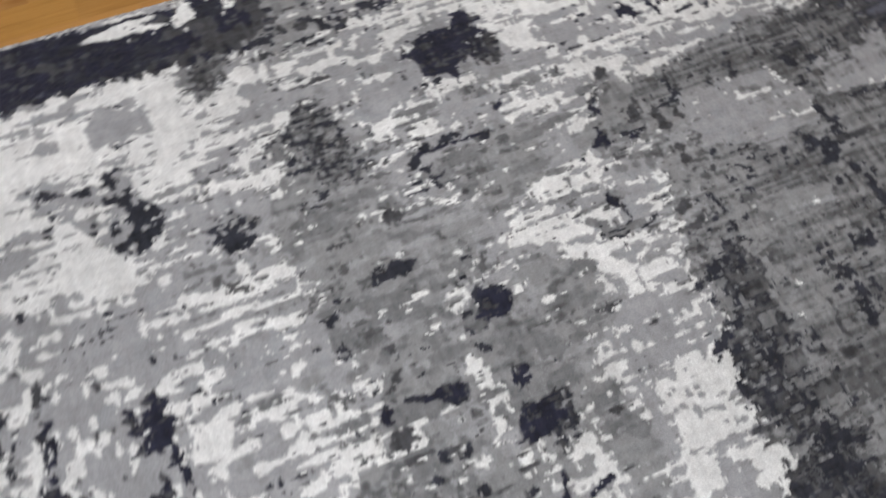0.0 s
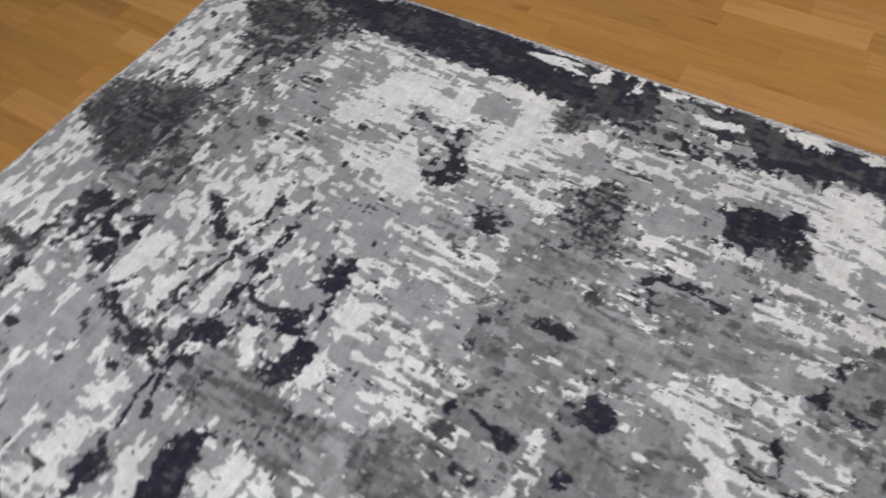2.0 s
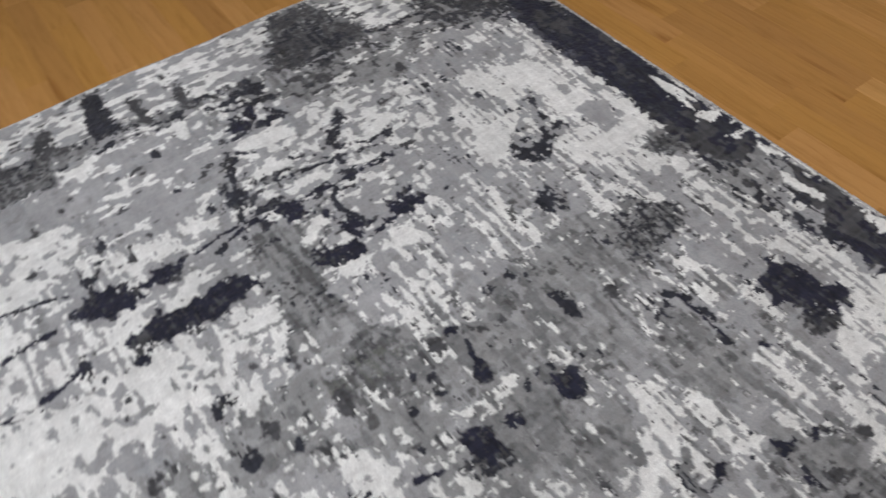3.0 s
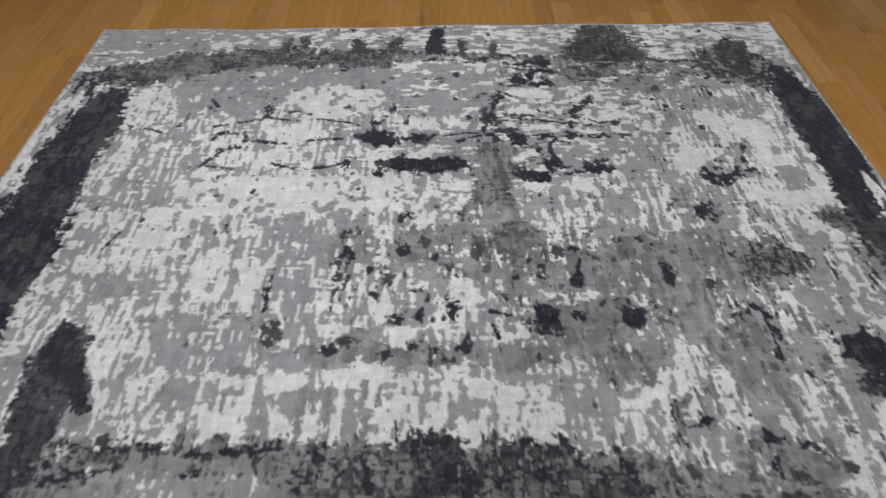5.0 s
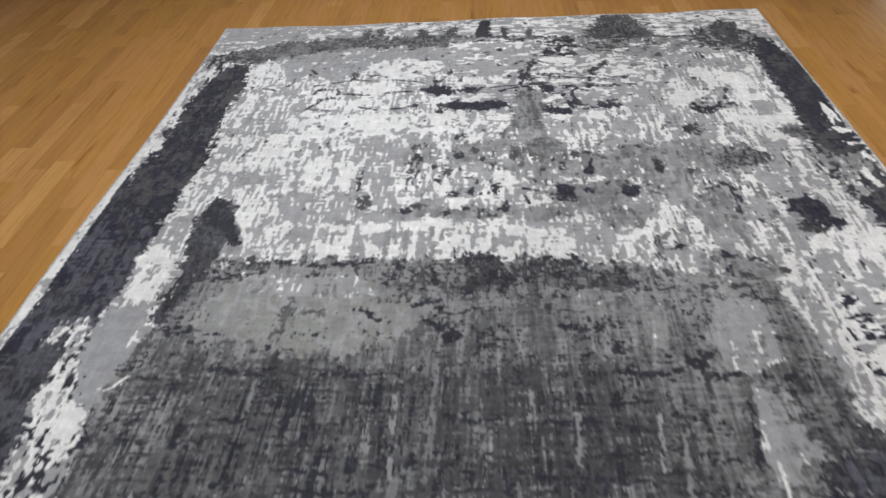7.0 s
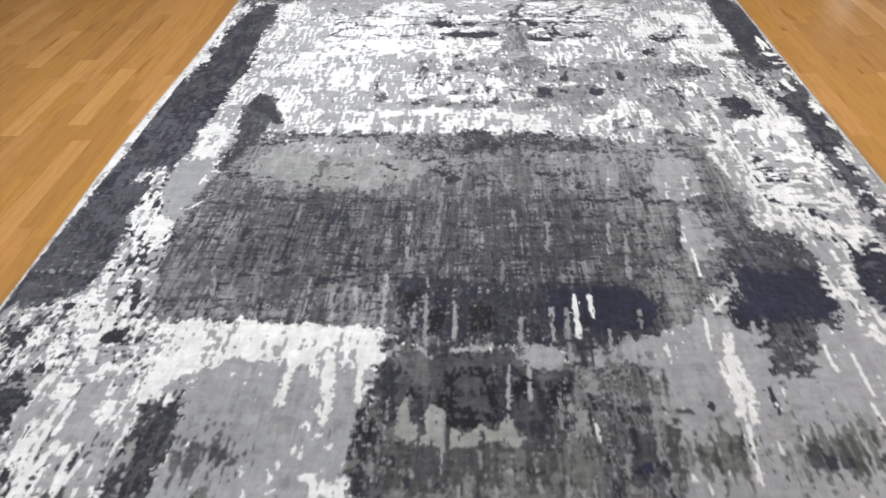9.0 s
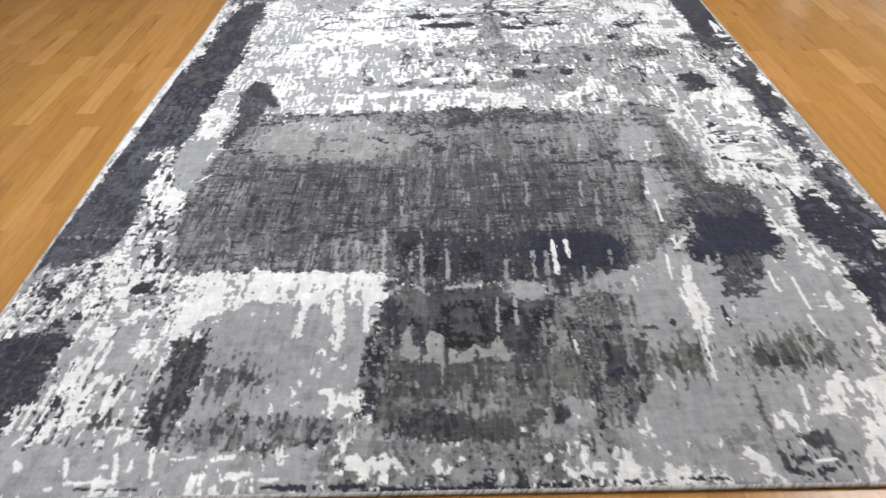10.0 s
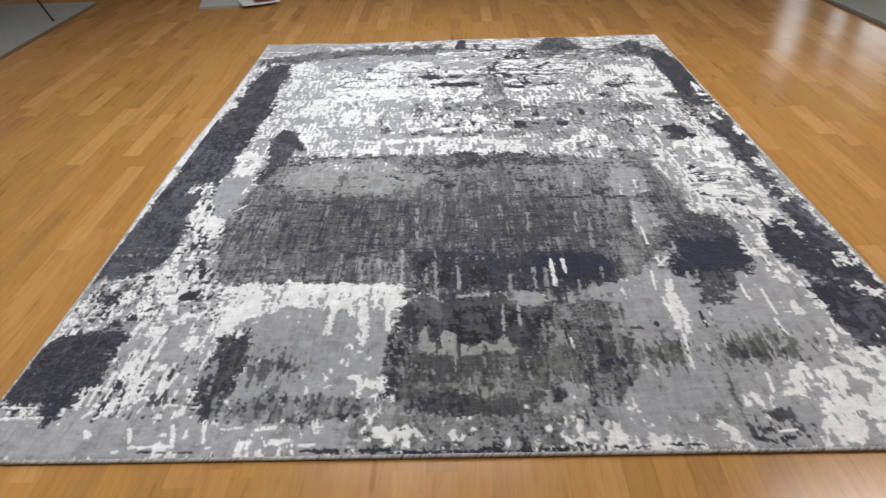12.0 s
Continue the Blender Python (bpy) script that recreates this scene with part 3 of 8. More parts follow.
def weave_brick_band(w):
    w.area("silver", 0.42, 0.03, "slate", 0.016, (0.024, 0.012), (-0.366, -0.43), (-0.438, -0.264), (-0.389, -0.088), (-0.161, -0.085), (-0.145,
        -0.266), (-0.099, -0.386))
    w.area("ash", 0.08, 0.04, "charcoal", 0.014, (0.014, 0.03), (-0.185, -0.271), (-0.221, 0.264), (-0.226, 0.661), (-0.124, 0.72), (-0.104,
        0.659), (-0.109, 0.247), (-0.14, -0.236))
    w.area("silver", 0.5, 0.0, "charcoal", 0.014, (0.034, 0.0098), (-0.139, -0.366), (-0.125, 0.111), (-0.124, 0.252), (-0.125, 0.63), (0.068,
        0.636), (0.059, 0.34), (0.058, -0.337), (0.048, -0.466), (-0.068, -0.506))
    w.spots("white", 0.012, (-0.013, 0.18, 0.073, 0.056), (-0.002, -0.441, 0.053, 0.04), (-0.003, -0.297, 0.057, 0.043), (-0.105, -0.02, 0.021,
        0.12), (-0.11, 0.187, 0.008, 0.058), (0.007, 0.014, 0.037, 0.013), (-0.009, 0.065, 0.045, 0.01), (-0.014, -0.141, 0.058, 0.011),
        (-0.09, -0.055, 0.048, 0.015), (-0.071, 0.508, 0.07, 0.032))
    w.spots("grey", 0.012, (-0.012, 0.367, 0.09, 0.031), (-0.014, -0.201, 0.055, 0.018), (-0.033, -0.366, 0.093, 0.02), (-0.018, 0.236, 0.072,
        0.011), (-0.024, 0.11, 0.068, 0.013), (-0.014, -0.091, 0.06, 0.013))
    w.area("ash", 0.48, 0.02, "charcoal", 0.014, (0.035, 0.009), (-0.174, 0.424), (-0.166, 0.63), (0.068, 0.636), (0.183, 0.529), (0.157, 0.439),
        (0.06, 0.431))
    w.area("silver", 0.42, 0.06, "charcoal", 0.014, (0.03, 0.009), (-0.285, 0.793), (-0.319, 0.888), (-0.115, 0.957), (0.217, 0.797), (0.166,
        0.749), (0.003, 0.732))
    w.spots("ink", 0.014, (-0.265, 0.416, 0.025, 0.023), (-0.272, 0.249, 0.013, 0.033), (-0.236, 0.254, 0.013, 0.028), (-0.267, 0.143, 0.01, 0.02),
        (-0.232, 0.132, 0.012, 0.015), (-0.278, 0.037, 0.025, 0.013), (-0.277, -0.084, 0.025, 0.013), (-0.288, -0.039, 0.018, 0.01), (-0.256,
        0.314, 0.008, 0.018), (-0.251, 0.677, 0.013, 0.021), (-0.388, 0.347, 0.04, 0.013), (-0.419, 0.261, 0.013, 0.008), (-0.267, 0.173,
        0.007, 0.013), (-0.244, 0.481, 0.005, 0.033))
    w.spots("charcoal", 0.014, (-0.235, -0.361, 0.035, 0.018), (-0.176, -0.226, 0.013, 0.018), (-0.171, -0.115, 0.01, 0.012), (-0.191, -0.004,
        0.018, 0.015), (-0.181, 0.061, 0.015, 0.015), (-0.186, -0.19, 0.012, 0.012), (-0.369, -0.063, 0.013, 0.012), (-0.399, -0.103, 0.017,
        0.015), (-0.383, -0.174, 0.013, 0.01), (-0.404, 0.074, 0.01, 0.01), (-0.166, -0.045, 0.007, 0.013))
    w.dashes("ink", 0.005, (-0.256, 0.722, -0.139, 0.72, 0.01), (-0.103, 0.774, -0.082, 0.778, 0.006), (-0.366, -0.395, -0.276, -0.38, 0.006),
        (-0.049, -0.071, 0.047, -0.066, 0.006), (-0.026, 0.467, 0.005, 0.467, 0.01), (0.01, 0.517, 0.011, 0.542, 0.011), (0.017, 0.627, 0.043,
        0.656, 0.01), (0.048, 0.696, 0.069, 0.736, 0.011), (0.02, 0.796, 0.04, 0.801, 0.006), (0.088, 0.621, 0.139, 0.635, 0.006))
    w.area("ink", 0, 0.0, "ink", 0.014, (0.02, 0.02), (-0.242, 0.906), (-0.221, 0.94), (-0.1, 0.947), (-0.05, 0.882), (-0.071, 0.858), (-0.147,
        0.839))
    w.area("silver", 0.8, 0.0, "ink", 0.014, (0.02, 0.02), (-0.046, 0.832), (-0.049, 0.966), (0.122, 0.878), (0.066, 0.83))


def weave_grey_field(w):
    w.crumble(("grey", "grey", "stone", "stone", "slate"), 0.16, (0.045, 0.03), (0.044, -0.739), (0.057, -0.026), (0.153, 0.585), (0.297, 0.756),
        (0.785, 0.637), (0.977, 0.442), (0.993, -0.203), (0.943, -0.213), (0.956, -0.753), (0.926, -0.836), (0.796, -0.906), (0.556, -0.884),
        (0.28, -0.822), (0.286, -0.718))
    w.area("grey", 0.12, 0.16, "charcoal", 0.014, (0.012, 0.03), (0.039, -0.734), (0.067, -0.026), (0.149, 0.629), (0.235, 0.628), (0.153,
        -0.027), (0.114, -0.694))
    w.crumble(("sage", "ash", "grey"), 0.04, (0.05, 0.04), (0.326, -0.713), (0.301, -0.639), (0.416, -0.634), (0.431, -0.332), (0.421, -0.183),
        (0.335, -0.148), (0.436, -0.218), (0.416, -0.703))
    w.crumble(("silver", "sage", "sage", "ash"), 0.015, (0.06, 0.05), (0.099, -0.655), (0.099, -0.531), (0.093, -0.342), (0.174, -0.297), (0.204,
        -0.192), (0.305, -0.158), (0.386, -0.173), (0.351, -0.416), (0.295, -0.501), (0.301, -0.679), (0.275, -0.723), (0.175, -0.689))
    w.area("grey", 0.1, 0.1, "charcoal", 0.016, (0.03, 0.012), (0.128, 0.033), (0.123, 0.59), (0.257, 0.756), (0.589, 0.685), (0.668, 0.56),
        (0.481, 0.514), (0.232, 0.388))
    w.area("ash", 0.05, 0.03, "charcoal", 0.016, (0.03, 0.012), (0.264, 0.533), (0.297, 0.731), (0.619, 0.675), (0.643, 0.585))
    w.spots("silver", 0.01, (0.253, 0.408, 0.085, 0.035), (0.547, 0.548, 0.025, 0.033))
    w.dashes("charcoal", 0.006, (0.099, -0.719, 0.084, -0.67, 0.015), (0.104, -0.65, 0.099, -0.61, 0.02), (0.054, -0.561, 0.053, -0.531, 0.03),
        (0.068, -0.451, 0.063, -0.347, 0.015), (0.063, -0.337, 0.108, -0.297, 0.021), (0.062, -0.237, 0.078, -0.207, 0.025), (0.103, -0.172,
        0.148, -0.157, 0.01), (0.093, -0.027, 0.093, 0.079, 0.03), (0.103, 0.159, 0.099, 0.224, 0.016), (0.115, 0.305, 0.135, 0.365, 0.04),
        (0.146, 0.384, 0.178, 0.499, 0.016), (0.174, 0.644, 0.165, 0.724, 0.01), (0.426, -0.698, 0.436, -0.594, 0.011), (0.451, -0.505, 0.487,
        -0.446, 0.015), (0.295, -0.317, 0.295, -0.178, 0.01))
    w.dashes("charcoal", 0.006, (0.179, -0.317, 0.174, -0.252, 0.016), (0.214, -0.302, 0.25, -0.292, 0.011),
        (0.34, -0.183, 0.351, -0.138, 0.03), (0.672, -0.514, 0.677, -0.47, 0.007), (0.421, -0.678, 0.431, -0.742, 0.016), (0.14, -0.773, 0.14,
        -0.67, 0.021), (0.737, -0.553, 0.737, -0.504, 0.021), (0.737, -0.494, 0.737, -0.455, 0.02), (0.742, -0.435, 0.748, -0.104, 0.01),
        (0.807, -0.553, 0.797, -0.509, 0.03), (0.542, -0.302, 0.542, -0.233, 0.01), (0.567, -0.228, 0.537, -0.228, 0.01), (0.542, -0.104,
        0.548, 0.075, 0.006), (0.729, 0.05, 0.735, 0.233, 0.015))
    w.dashes("slate", 0.008, (0.24, -0.511, 0.235, -0.431, 0.025), (0.195, -0.511, 0.316, -0.496, 0.01), (0.165, -0.58, 0.159, -0.551, 0.016))
    w.spots("ink", 0.008, (0.61, 0.274, 0.042, 0.013), (0.345, 0.486, 0.018, 0.038), (0.425, 0.455, 0.027, 0.028), (0.349, 0.412, 0.02, 0.02),
        (0.802, 0.39, 0.025, 0.023))
    w.crumble(("grey", "stone", "stone", "slate"), 0.16, (0.045, 0.02), (0.083, -0.287), (0.052, -0.011), (0.093, 0.104), (0.13, 0.324), (0.192,
        0.409), (0.298, 0.422), (0.28, -0.277), (0.184, -0.292))
    w.dashes("charcoal", 0.01, (0.028, 0.24, 0.099, 0.25, 0.015), (0.099, 0.26, 0.12, 0.31, 0.01), (0.059, 0.34, 0.105, 0.35, 0.01), (0.053, 0.145,
        0.053, 0.19, 0.02), (0.145, 0.334, 0.171, 0.369, 0.021), (0.172, 0.429, 0.183, 0.519, 0.011), (0.173, 0.534, 0.169, 0.589, 0.016),
        (0.037, -0.021, 0.052, 0.024, 0.015), (0.166, 0.384, 0.182, 0.424, 0.016))
    w.dashes("charcoal", 0.01, (0.063, -0.362, 0.053, -0.312, 0.02), (0.058, -0.456, 0.068, -0.357, 0.015), (0.044, -0.566, 0.054, -0.536, 0.016),
        (0.104, -0.521, 0.114, -0.441, 0.01), (0.104, -0.615, 0.119, -0.576, 0.016), (0.114, -0.694, 0.094, -0.63, 0.016), (0.174, -0.232,
        0.189, -0.167, 0.016), (0.088, -0.067, 0.164, -0.057, 0.015), (0.042, -0.137, 0.098, -0.137, 0.01), (0.093, 0.054, 0.123, 0.069,
        0.015), (0.165, -0.67, 0.15, -0.615, 0.016))
    w.spots("charcoal", 0.01, (0.067, -0.217, 0.02, 0.018), (0.138, -0.122, 0.013, 0.015), (0.123, -0.192, 0.01, 0.012), (0.245, -0.307, 0.023,
        0.018), (0.27, -0.232, 0.013, 0.02), (0.128, 0.023, 0.015, 0.02), (0.129, 0.169, 0.01, 0.02), (0.078, 0.164, 0.018, 0.013), (0.16,
        0.229, 0.01, 0.015), (0.175, 0.294, 0.01, 0.01), (0.194, 0.073, 0.012, 0.013))
    w.crumble(("silver", "sage", "sage", "ash"), 0.015, (0.06, 0.05), (0.155, -0.655), (0.099, -0.536), (0.113, -0.352), (0.219, -0.292), (0.244,
        -0.232), (0.3, -0.188), (0.361, -0.193), (0.376, -0.282), (0.356, -0.392), (0.346, -0.476), (0.316, -0.511), (0.331, -0.634), (0.286,
        -0.704), (0.205, -0.704))
    w.dashes("stone", 0.006, (0.235, -0.481, 0.235, -0.402, 0.015), (0.331, -0.629, 0.341, -0.555, 0.016), (0.185, -0.516, 0.331, -0.506, 0.01),
        (0.295, -0.426, 0.315, -0.411, 0.01), (0.26, -0.357, 0.25, -0.302, 0.01))
    w.crumble(("grey", "ash", "stone"), 0.1, (0.05, 0.02), (0.316, -0.708), (0.331, -0.619), (0.341, -0.545), (0.421, -0.54), (0.431, -0.683))
    w.area("ash", 0.02, 0.15, "grey", 0.014, (0.05, 0.012), (0.233, 0.508), (0.276, 0.627), (0.412, 0.634), (0.462, 0.579), (0.375, 0.521))
    w.area("ash", 0.02, 0.15, "grey", 0.014, (0.05, 0.012), (0.487, 0.564), (0.503, 0.647), (0.629, 0.635), (0.644, 0.59), (0.588, 0.552))
    w.area("grey", 0.0, 0.25, "slate", 0.014, (0.04, 0.012), (0.276, 0.682), (0.313, 0.75), (0.474, 0.757), (0.59, 0.734), (0.604, 0.645), (0.488,
        0.653))
    w.mottle("silver", 0.025, (0.07, 0.005), (0.044, -0.739), (0.057, -0.026), (0.153, 0.585), (0.297, 0.756), (0.785, 0.637), (0.977, 0.442),
        (0.993, -0.203), (0.956, -0.753), (0.771, -0.857), (0.28, -0.822), (0.286, -0.718))
    w.crumble(("slate", "slate", "stone", "charcoal"), 0.2, (0.035, 0.018), (0.497, -0.253), (0.446, -0.108), (0.473, 0.151), (0.565, 0.339), (0.803,
        0.45), (0.877, 0.414), (0.855, 0.123), (0.853, -0.213))
    w.mottle("silver", 0.02, (0.07, 0.005), (0.497, -0.253), (0.473, 0.151), (0.803, 0.45), (0.853, -0.213))


def weave_ink_bar(w):
    w.area("charcoal", 0.0, 0.3, "ink", 0.02, (0.02, 0.012), (0.813, -0.198), (0.83, 0.123), (1.014, 0.107), (1.013, -0.188))
    w.mottle("stone", 0.18, (0.05, 0.006), (0.813, -0.198), (0.83, 0.123), (1.014, 0.107), (1.013, -0.188))
    w.area("charcoal", 0.0, 0.25, "ink", 0.02, (0.02, 0.012), (0.81, 0.109), (0.802, 0.385), (0.883, 0.448), (0.992, 0.432), (1.001, 0.319),
        (1.014, 0.092))
    w.mottle("navy", 0.45, (0.02, 0.02), (0.81, 0.109), (0.802, 0.385), (0.883, 0.448), (0.992, 0.432), (1.001, 0.319), (1.014, 0.092))
    w.mottle("stone", 0.12, (0.05, 0.006), (0.81, 0.109), (0.802, 0.385), (0.883, 0.448), (0.992, 0.432), (1.001, 0.319), (1.014, 0.092))
    w.spots("ink", 0.01, (0.903, -0.124, 0.055, 0.048), (0.899, 0.009, 0.048, 0.055), (0.979, 0.053, 0.023, 0.06))
    w.dashes("ash", 0.006, (0.89, 0.197, 1.02, 0.196, 0.01), (0.901, 0.231, 1.01, 0.23, 0.006), (0.877, 0.409, 0.977, 0.403, 0.006), (0.865, 0.103,
        0.994, 0.098, 0.006), (0.869, -0.06, 0.953, -0.06, 0.01), (0.853, -0.114, 0.928, -0.119, 0.006), (0.946, 0.324, 0.962, 0.369, 0.015),
        (0.952, 0.433, 1.017, 0.427, 0.006))
    w.dashes("white", 0.004, (0.866, 0.251, 0.991, 0.25, 0.006), (0.836, 0.286, 0.911, 0.281, 0.01))
    w.dashes("silver", 0.006, (0.748, -0.218, 1.037, -0.208, 0.01), (0.537, -0.213, 0.748, -0.208, 0.006))
    w.crumble(("slate", "charcoal", "silver", "ink"), 0.1, (0.02, 0.02), (0.634, 0.665), (0.581, 0.842), (0.801, 0.909), (0.901, 0.882), (1.03,
        0.729), (1.004, 0.622), (0.839, 0.596))
    w.area("navy", 0.0, 0.2, "ink", 0.03, (0.02, 0.02), (0.72, 0.653), (0.626, 0.807), (0.751, 0.857), (0.851, 0.888), (0.911, 0.819), (0.99,
        0.73), (1.029, 0.685), (0.984, 0.647), (0.889, 0.63), (0.784, 0.627))
    w.mottle("slate", 0.14, (0.02, 0.014), (0.72, 0.653), (0.626, 0.807), (0.751, 0.857), (0.851, 0.888), (0.99, 0.73), (0.984, 0.647), (0.784,
        0.627))
    w.area("slate", 0.0, 0.35, "charcoal", 0.018, (0.03, 0.015), (0.524, 0.687), (0.56, 0.779), (0.641, 0.807), (0.735, 0.653))
    w.area("grey", 0.0, 0.45, "charcoal", 0.018, (0.03, 0.012), (0.959, 0.643), (0.985, 0.739), (1.124, 0.702), (1.153, 0.648), (1.069, 0.64))
    w.area("silver", 0.6, 0.05, "charcoal", 0.016, (0.03, 0.012), (0.03, 0.831), (-0.023, 1.029), (0.26, 1.065), (0.476, 1.054), (0.602, 0.954),
        (0.506, 0.922), (0.56, 0.794), (0.278, 0.791))
    w.area("navy", 0.0, 0.1, "ink", 0.016, (0.03, 0.015), (0.602, 0.978), (0.637, 1.02), (0.806, 1.043), (0.931, 1.015), (0.901, 0.964), (0.777,
        0.948))
    w.area("silver", 0.35, 0.06, "charcoal", 0.016, (0.035, 0.01), (0.596, 0.871), (0.602, 0.978), (0.777, 0.948), (0.926, 0.929), (0.946, 0.861),
        (0.796, 0.861))
    w.area("silver", 0.5, 0.14, "ink", 0.018, (0.008, 0.03), (0.142, 0.873), (0.195, 1.033), (0.476, 1.02), (0.506, 0.922), (0.465, 0.826))
    w.crumble(("charcoal", "ink", "ink", "steel"), 0.05, (0.02, 0.02), (0.592, 1.017), (0.622, 1.059), (0.791, 1.077), (0.98, 1.089), (1.162, 1.087),
        (1.305, 1.006), (1.183, 0.987), (1.02, 0.988), (0.881, 0.979))


def weave_near_left(w):
    w.area("silver", 0.68, 0.08, "charcoal", 0.016, (0.016, 0.016), (0.795, -0.965), (0.771, -0.857), (0.971, -0.782), (1.119, -0.805), (1.122,
        -1.035), (1.163, -1.181), (1.03, -1.177), (0.927, -1.12), (0.919, -0.968))
    w.area("silver", 0.82, 0.0, "ink", 0.016, (0.03, 0.012), (0.946, -0.816), (0.927, -0.655), (0.927, -0.405), (0.968, -0.203), (1.077, -0.198),
        (1.076, -0.57), (1.1, -0.707), (1.1, -0.795))
    w.area("mist", 0.02, 0.02, "grey", 0.018, (0.05, 0.012), (1.095, -0.663), (1.062, -0.384), (1.097, -0.208), (1.363, -0.241), (1.461, -0.28),
        (1.49, -0.392), (1.484, -0.592), (1.288, -0.627))
    w.area("silver", 0.28, 0.1, "slate", 0.016, (0.03, 0.012), (1.164, -1.151), (1.119, -0.805), (1.105, -0.697), (1.253, -0.706), (1.381,
        -0.724), (1.484, -0.699), (1.492, -0.908), (1.486, -1.055), (1.345, -0.983))
    w.crumble(("charcoal", "charcoal", "slate", "black"), 0.05, (0.02, 0.02), (1.217, -1.205), (1.135, -1.108), (1.162, -1.019), (1.276, -0.999),
        (1.379, -1.017), (1.476, -1.04), (1.471, -1.06), (1.431, -1.085), (1.424, -1.188), (1.385, -1.208), (1.281, -1.204))
    w.area("charcoal", 0.0, 0.0, "ink", 0.018, (0.016, 0.014), (1.179, -0.687), (1.17, -0.633), (1.323, -0.617), (1.362, -0.632), (1.46, -0.636),
        (1.499, -0.65), (1.474, -0.699), (1.381, -0.714), (1.288, -0.706))
    w.mottle("slate", 0.35, (0.014, 0.014), (1.179, -0.687), (1.17, -0.633), (1.323, -0.617), (1.362, -0.632), (1.46, -0.636), (1.474, -0.699),
        (1.288, -0.706))
    w.crumble(("slate", "moss", "stone"), 0.05, (0.02, 0.02), (1.283, -0.584), (1.274, -0.54), (1.284, -0.491), (1.308, -0.491), (1.318, -0.515),
        (1.343, -0.525), (1.333, -0.569))
    w.crumble(("mist", "ash", "fern", "slate"), 0.1, (0.04, 0.03), (1.367, -0.515), (1.382, -0.451), (1.422, -0.285), (1.495, -0.275), (1.489,
        -0.592), (1.436, -0.582), (1.416, -0.529))
    w.dashes("white", 0.005, (1.042, -0.404, 1.185, -0.413, 0.015), (1.071, -0.698, 1.179, -0.726, 0.021), (0.992, -0.532, 1.076, -0.556, 0.025),
        (1.086, -0.355, 1.136, -0.355, 0.015), (1.096, -0.316, 1.176, -0.315, 0.025), (1.159, -0.824, 1.267, -0.862, 0.01), (1.247, -0.872,
        1.316, -0.881, 0.01), (1.267, -0.828, 1.331, -0.827, 0.015), (1.366, -0.846, 1.355, -0.915, 0.016), (1.415, -0.836, 1.448, -0.933,
        0.022), (1.369, -0.973, 1.403, -0.992, 0.027))
    w.dashes("charcoal", 0.008, (1.336, -0.92, 1.482, -0.938, 0.015), (1.106, -1.074, 1.107, -1.025, 0.014), (0.976, -1.129, 1.021, -1.138, 0.025),
        (0.964, -0.983, 1.008, -0.992, 0.01), (1.247, -0.955, 1.296, -0.945, 0.01), (1.401, -0.505, 1.445, -0.534, 0.01), (0.861, -0.861, 0.97,
        -0.875, 0.015))
    w.spots("charcoal", 0.008, (0.951, -0.733, 0.015, 0.016), (1.021, -0.63, 0.01, 0.013), (0.97, -0.836, 0.02, 0.019), (0.964, -0.997, 0.017,
        0.031), (0.991, -1.129, 0.02, 0.025), (0.826, -0.857, 0.022, 0.029), (1.121, -0.536, 0.008, 0.008))
    w.spots("white", 0.01, (1.348, -0.305, 0.022, 0.035), (1.363, -0.241, 0.012, 0.017), (1.265, -0.291, 0.005, 0.01), (1.264, -0.354, 0.007,
        0.008), (1.314, -0.354, 0.01, 0.007), (1.191, -0.31, 0.018, 0.013), (1.318, -0.388, 0.007, 0.008), (1.21, -0.359, 0.007, 0.008))
    w.dashes("white", 0.006, (1.363, -0.319, 1.456, -0.305, 0.01), (1.363, -0.251, 1.402, -0.251, 0.006))
    w.spots("charcoal", 0.01, (1.206, -0.237, 0.015, 0.01), (1.299, -0.212, 0.027, 0.023), (1.26, -0.242, 0.013, 0.01), (1.319, -0.183, 0.015,
        0.01), (1.402, -0.236, 0.02, 0.01), (1.082, -0.183, 0.023, 0.017), (1.176, -0.217, 0.015, 0.015))


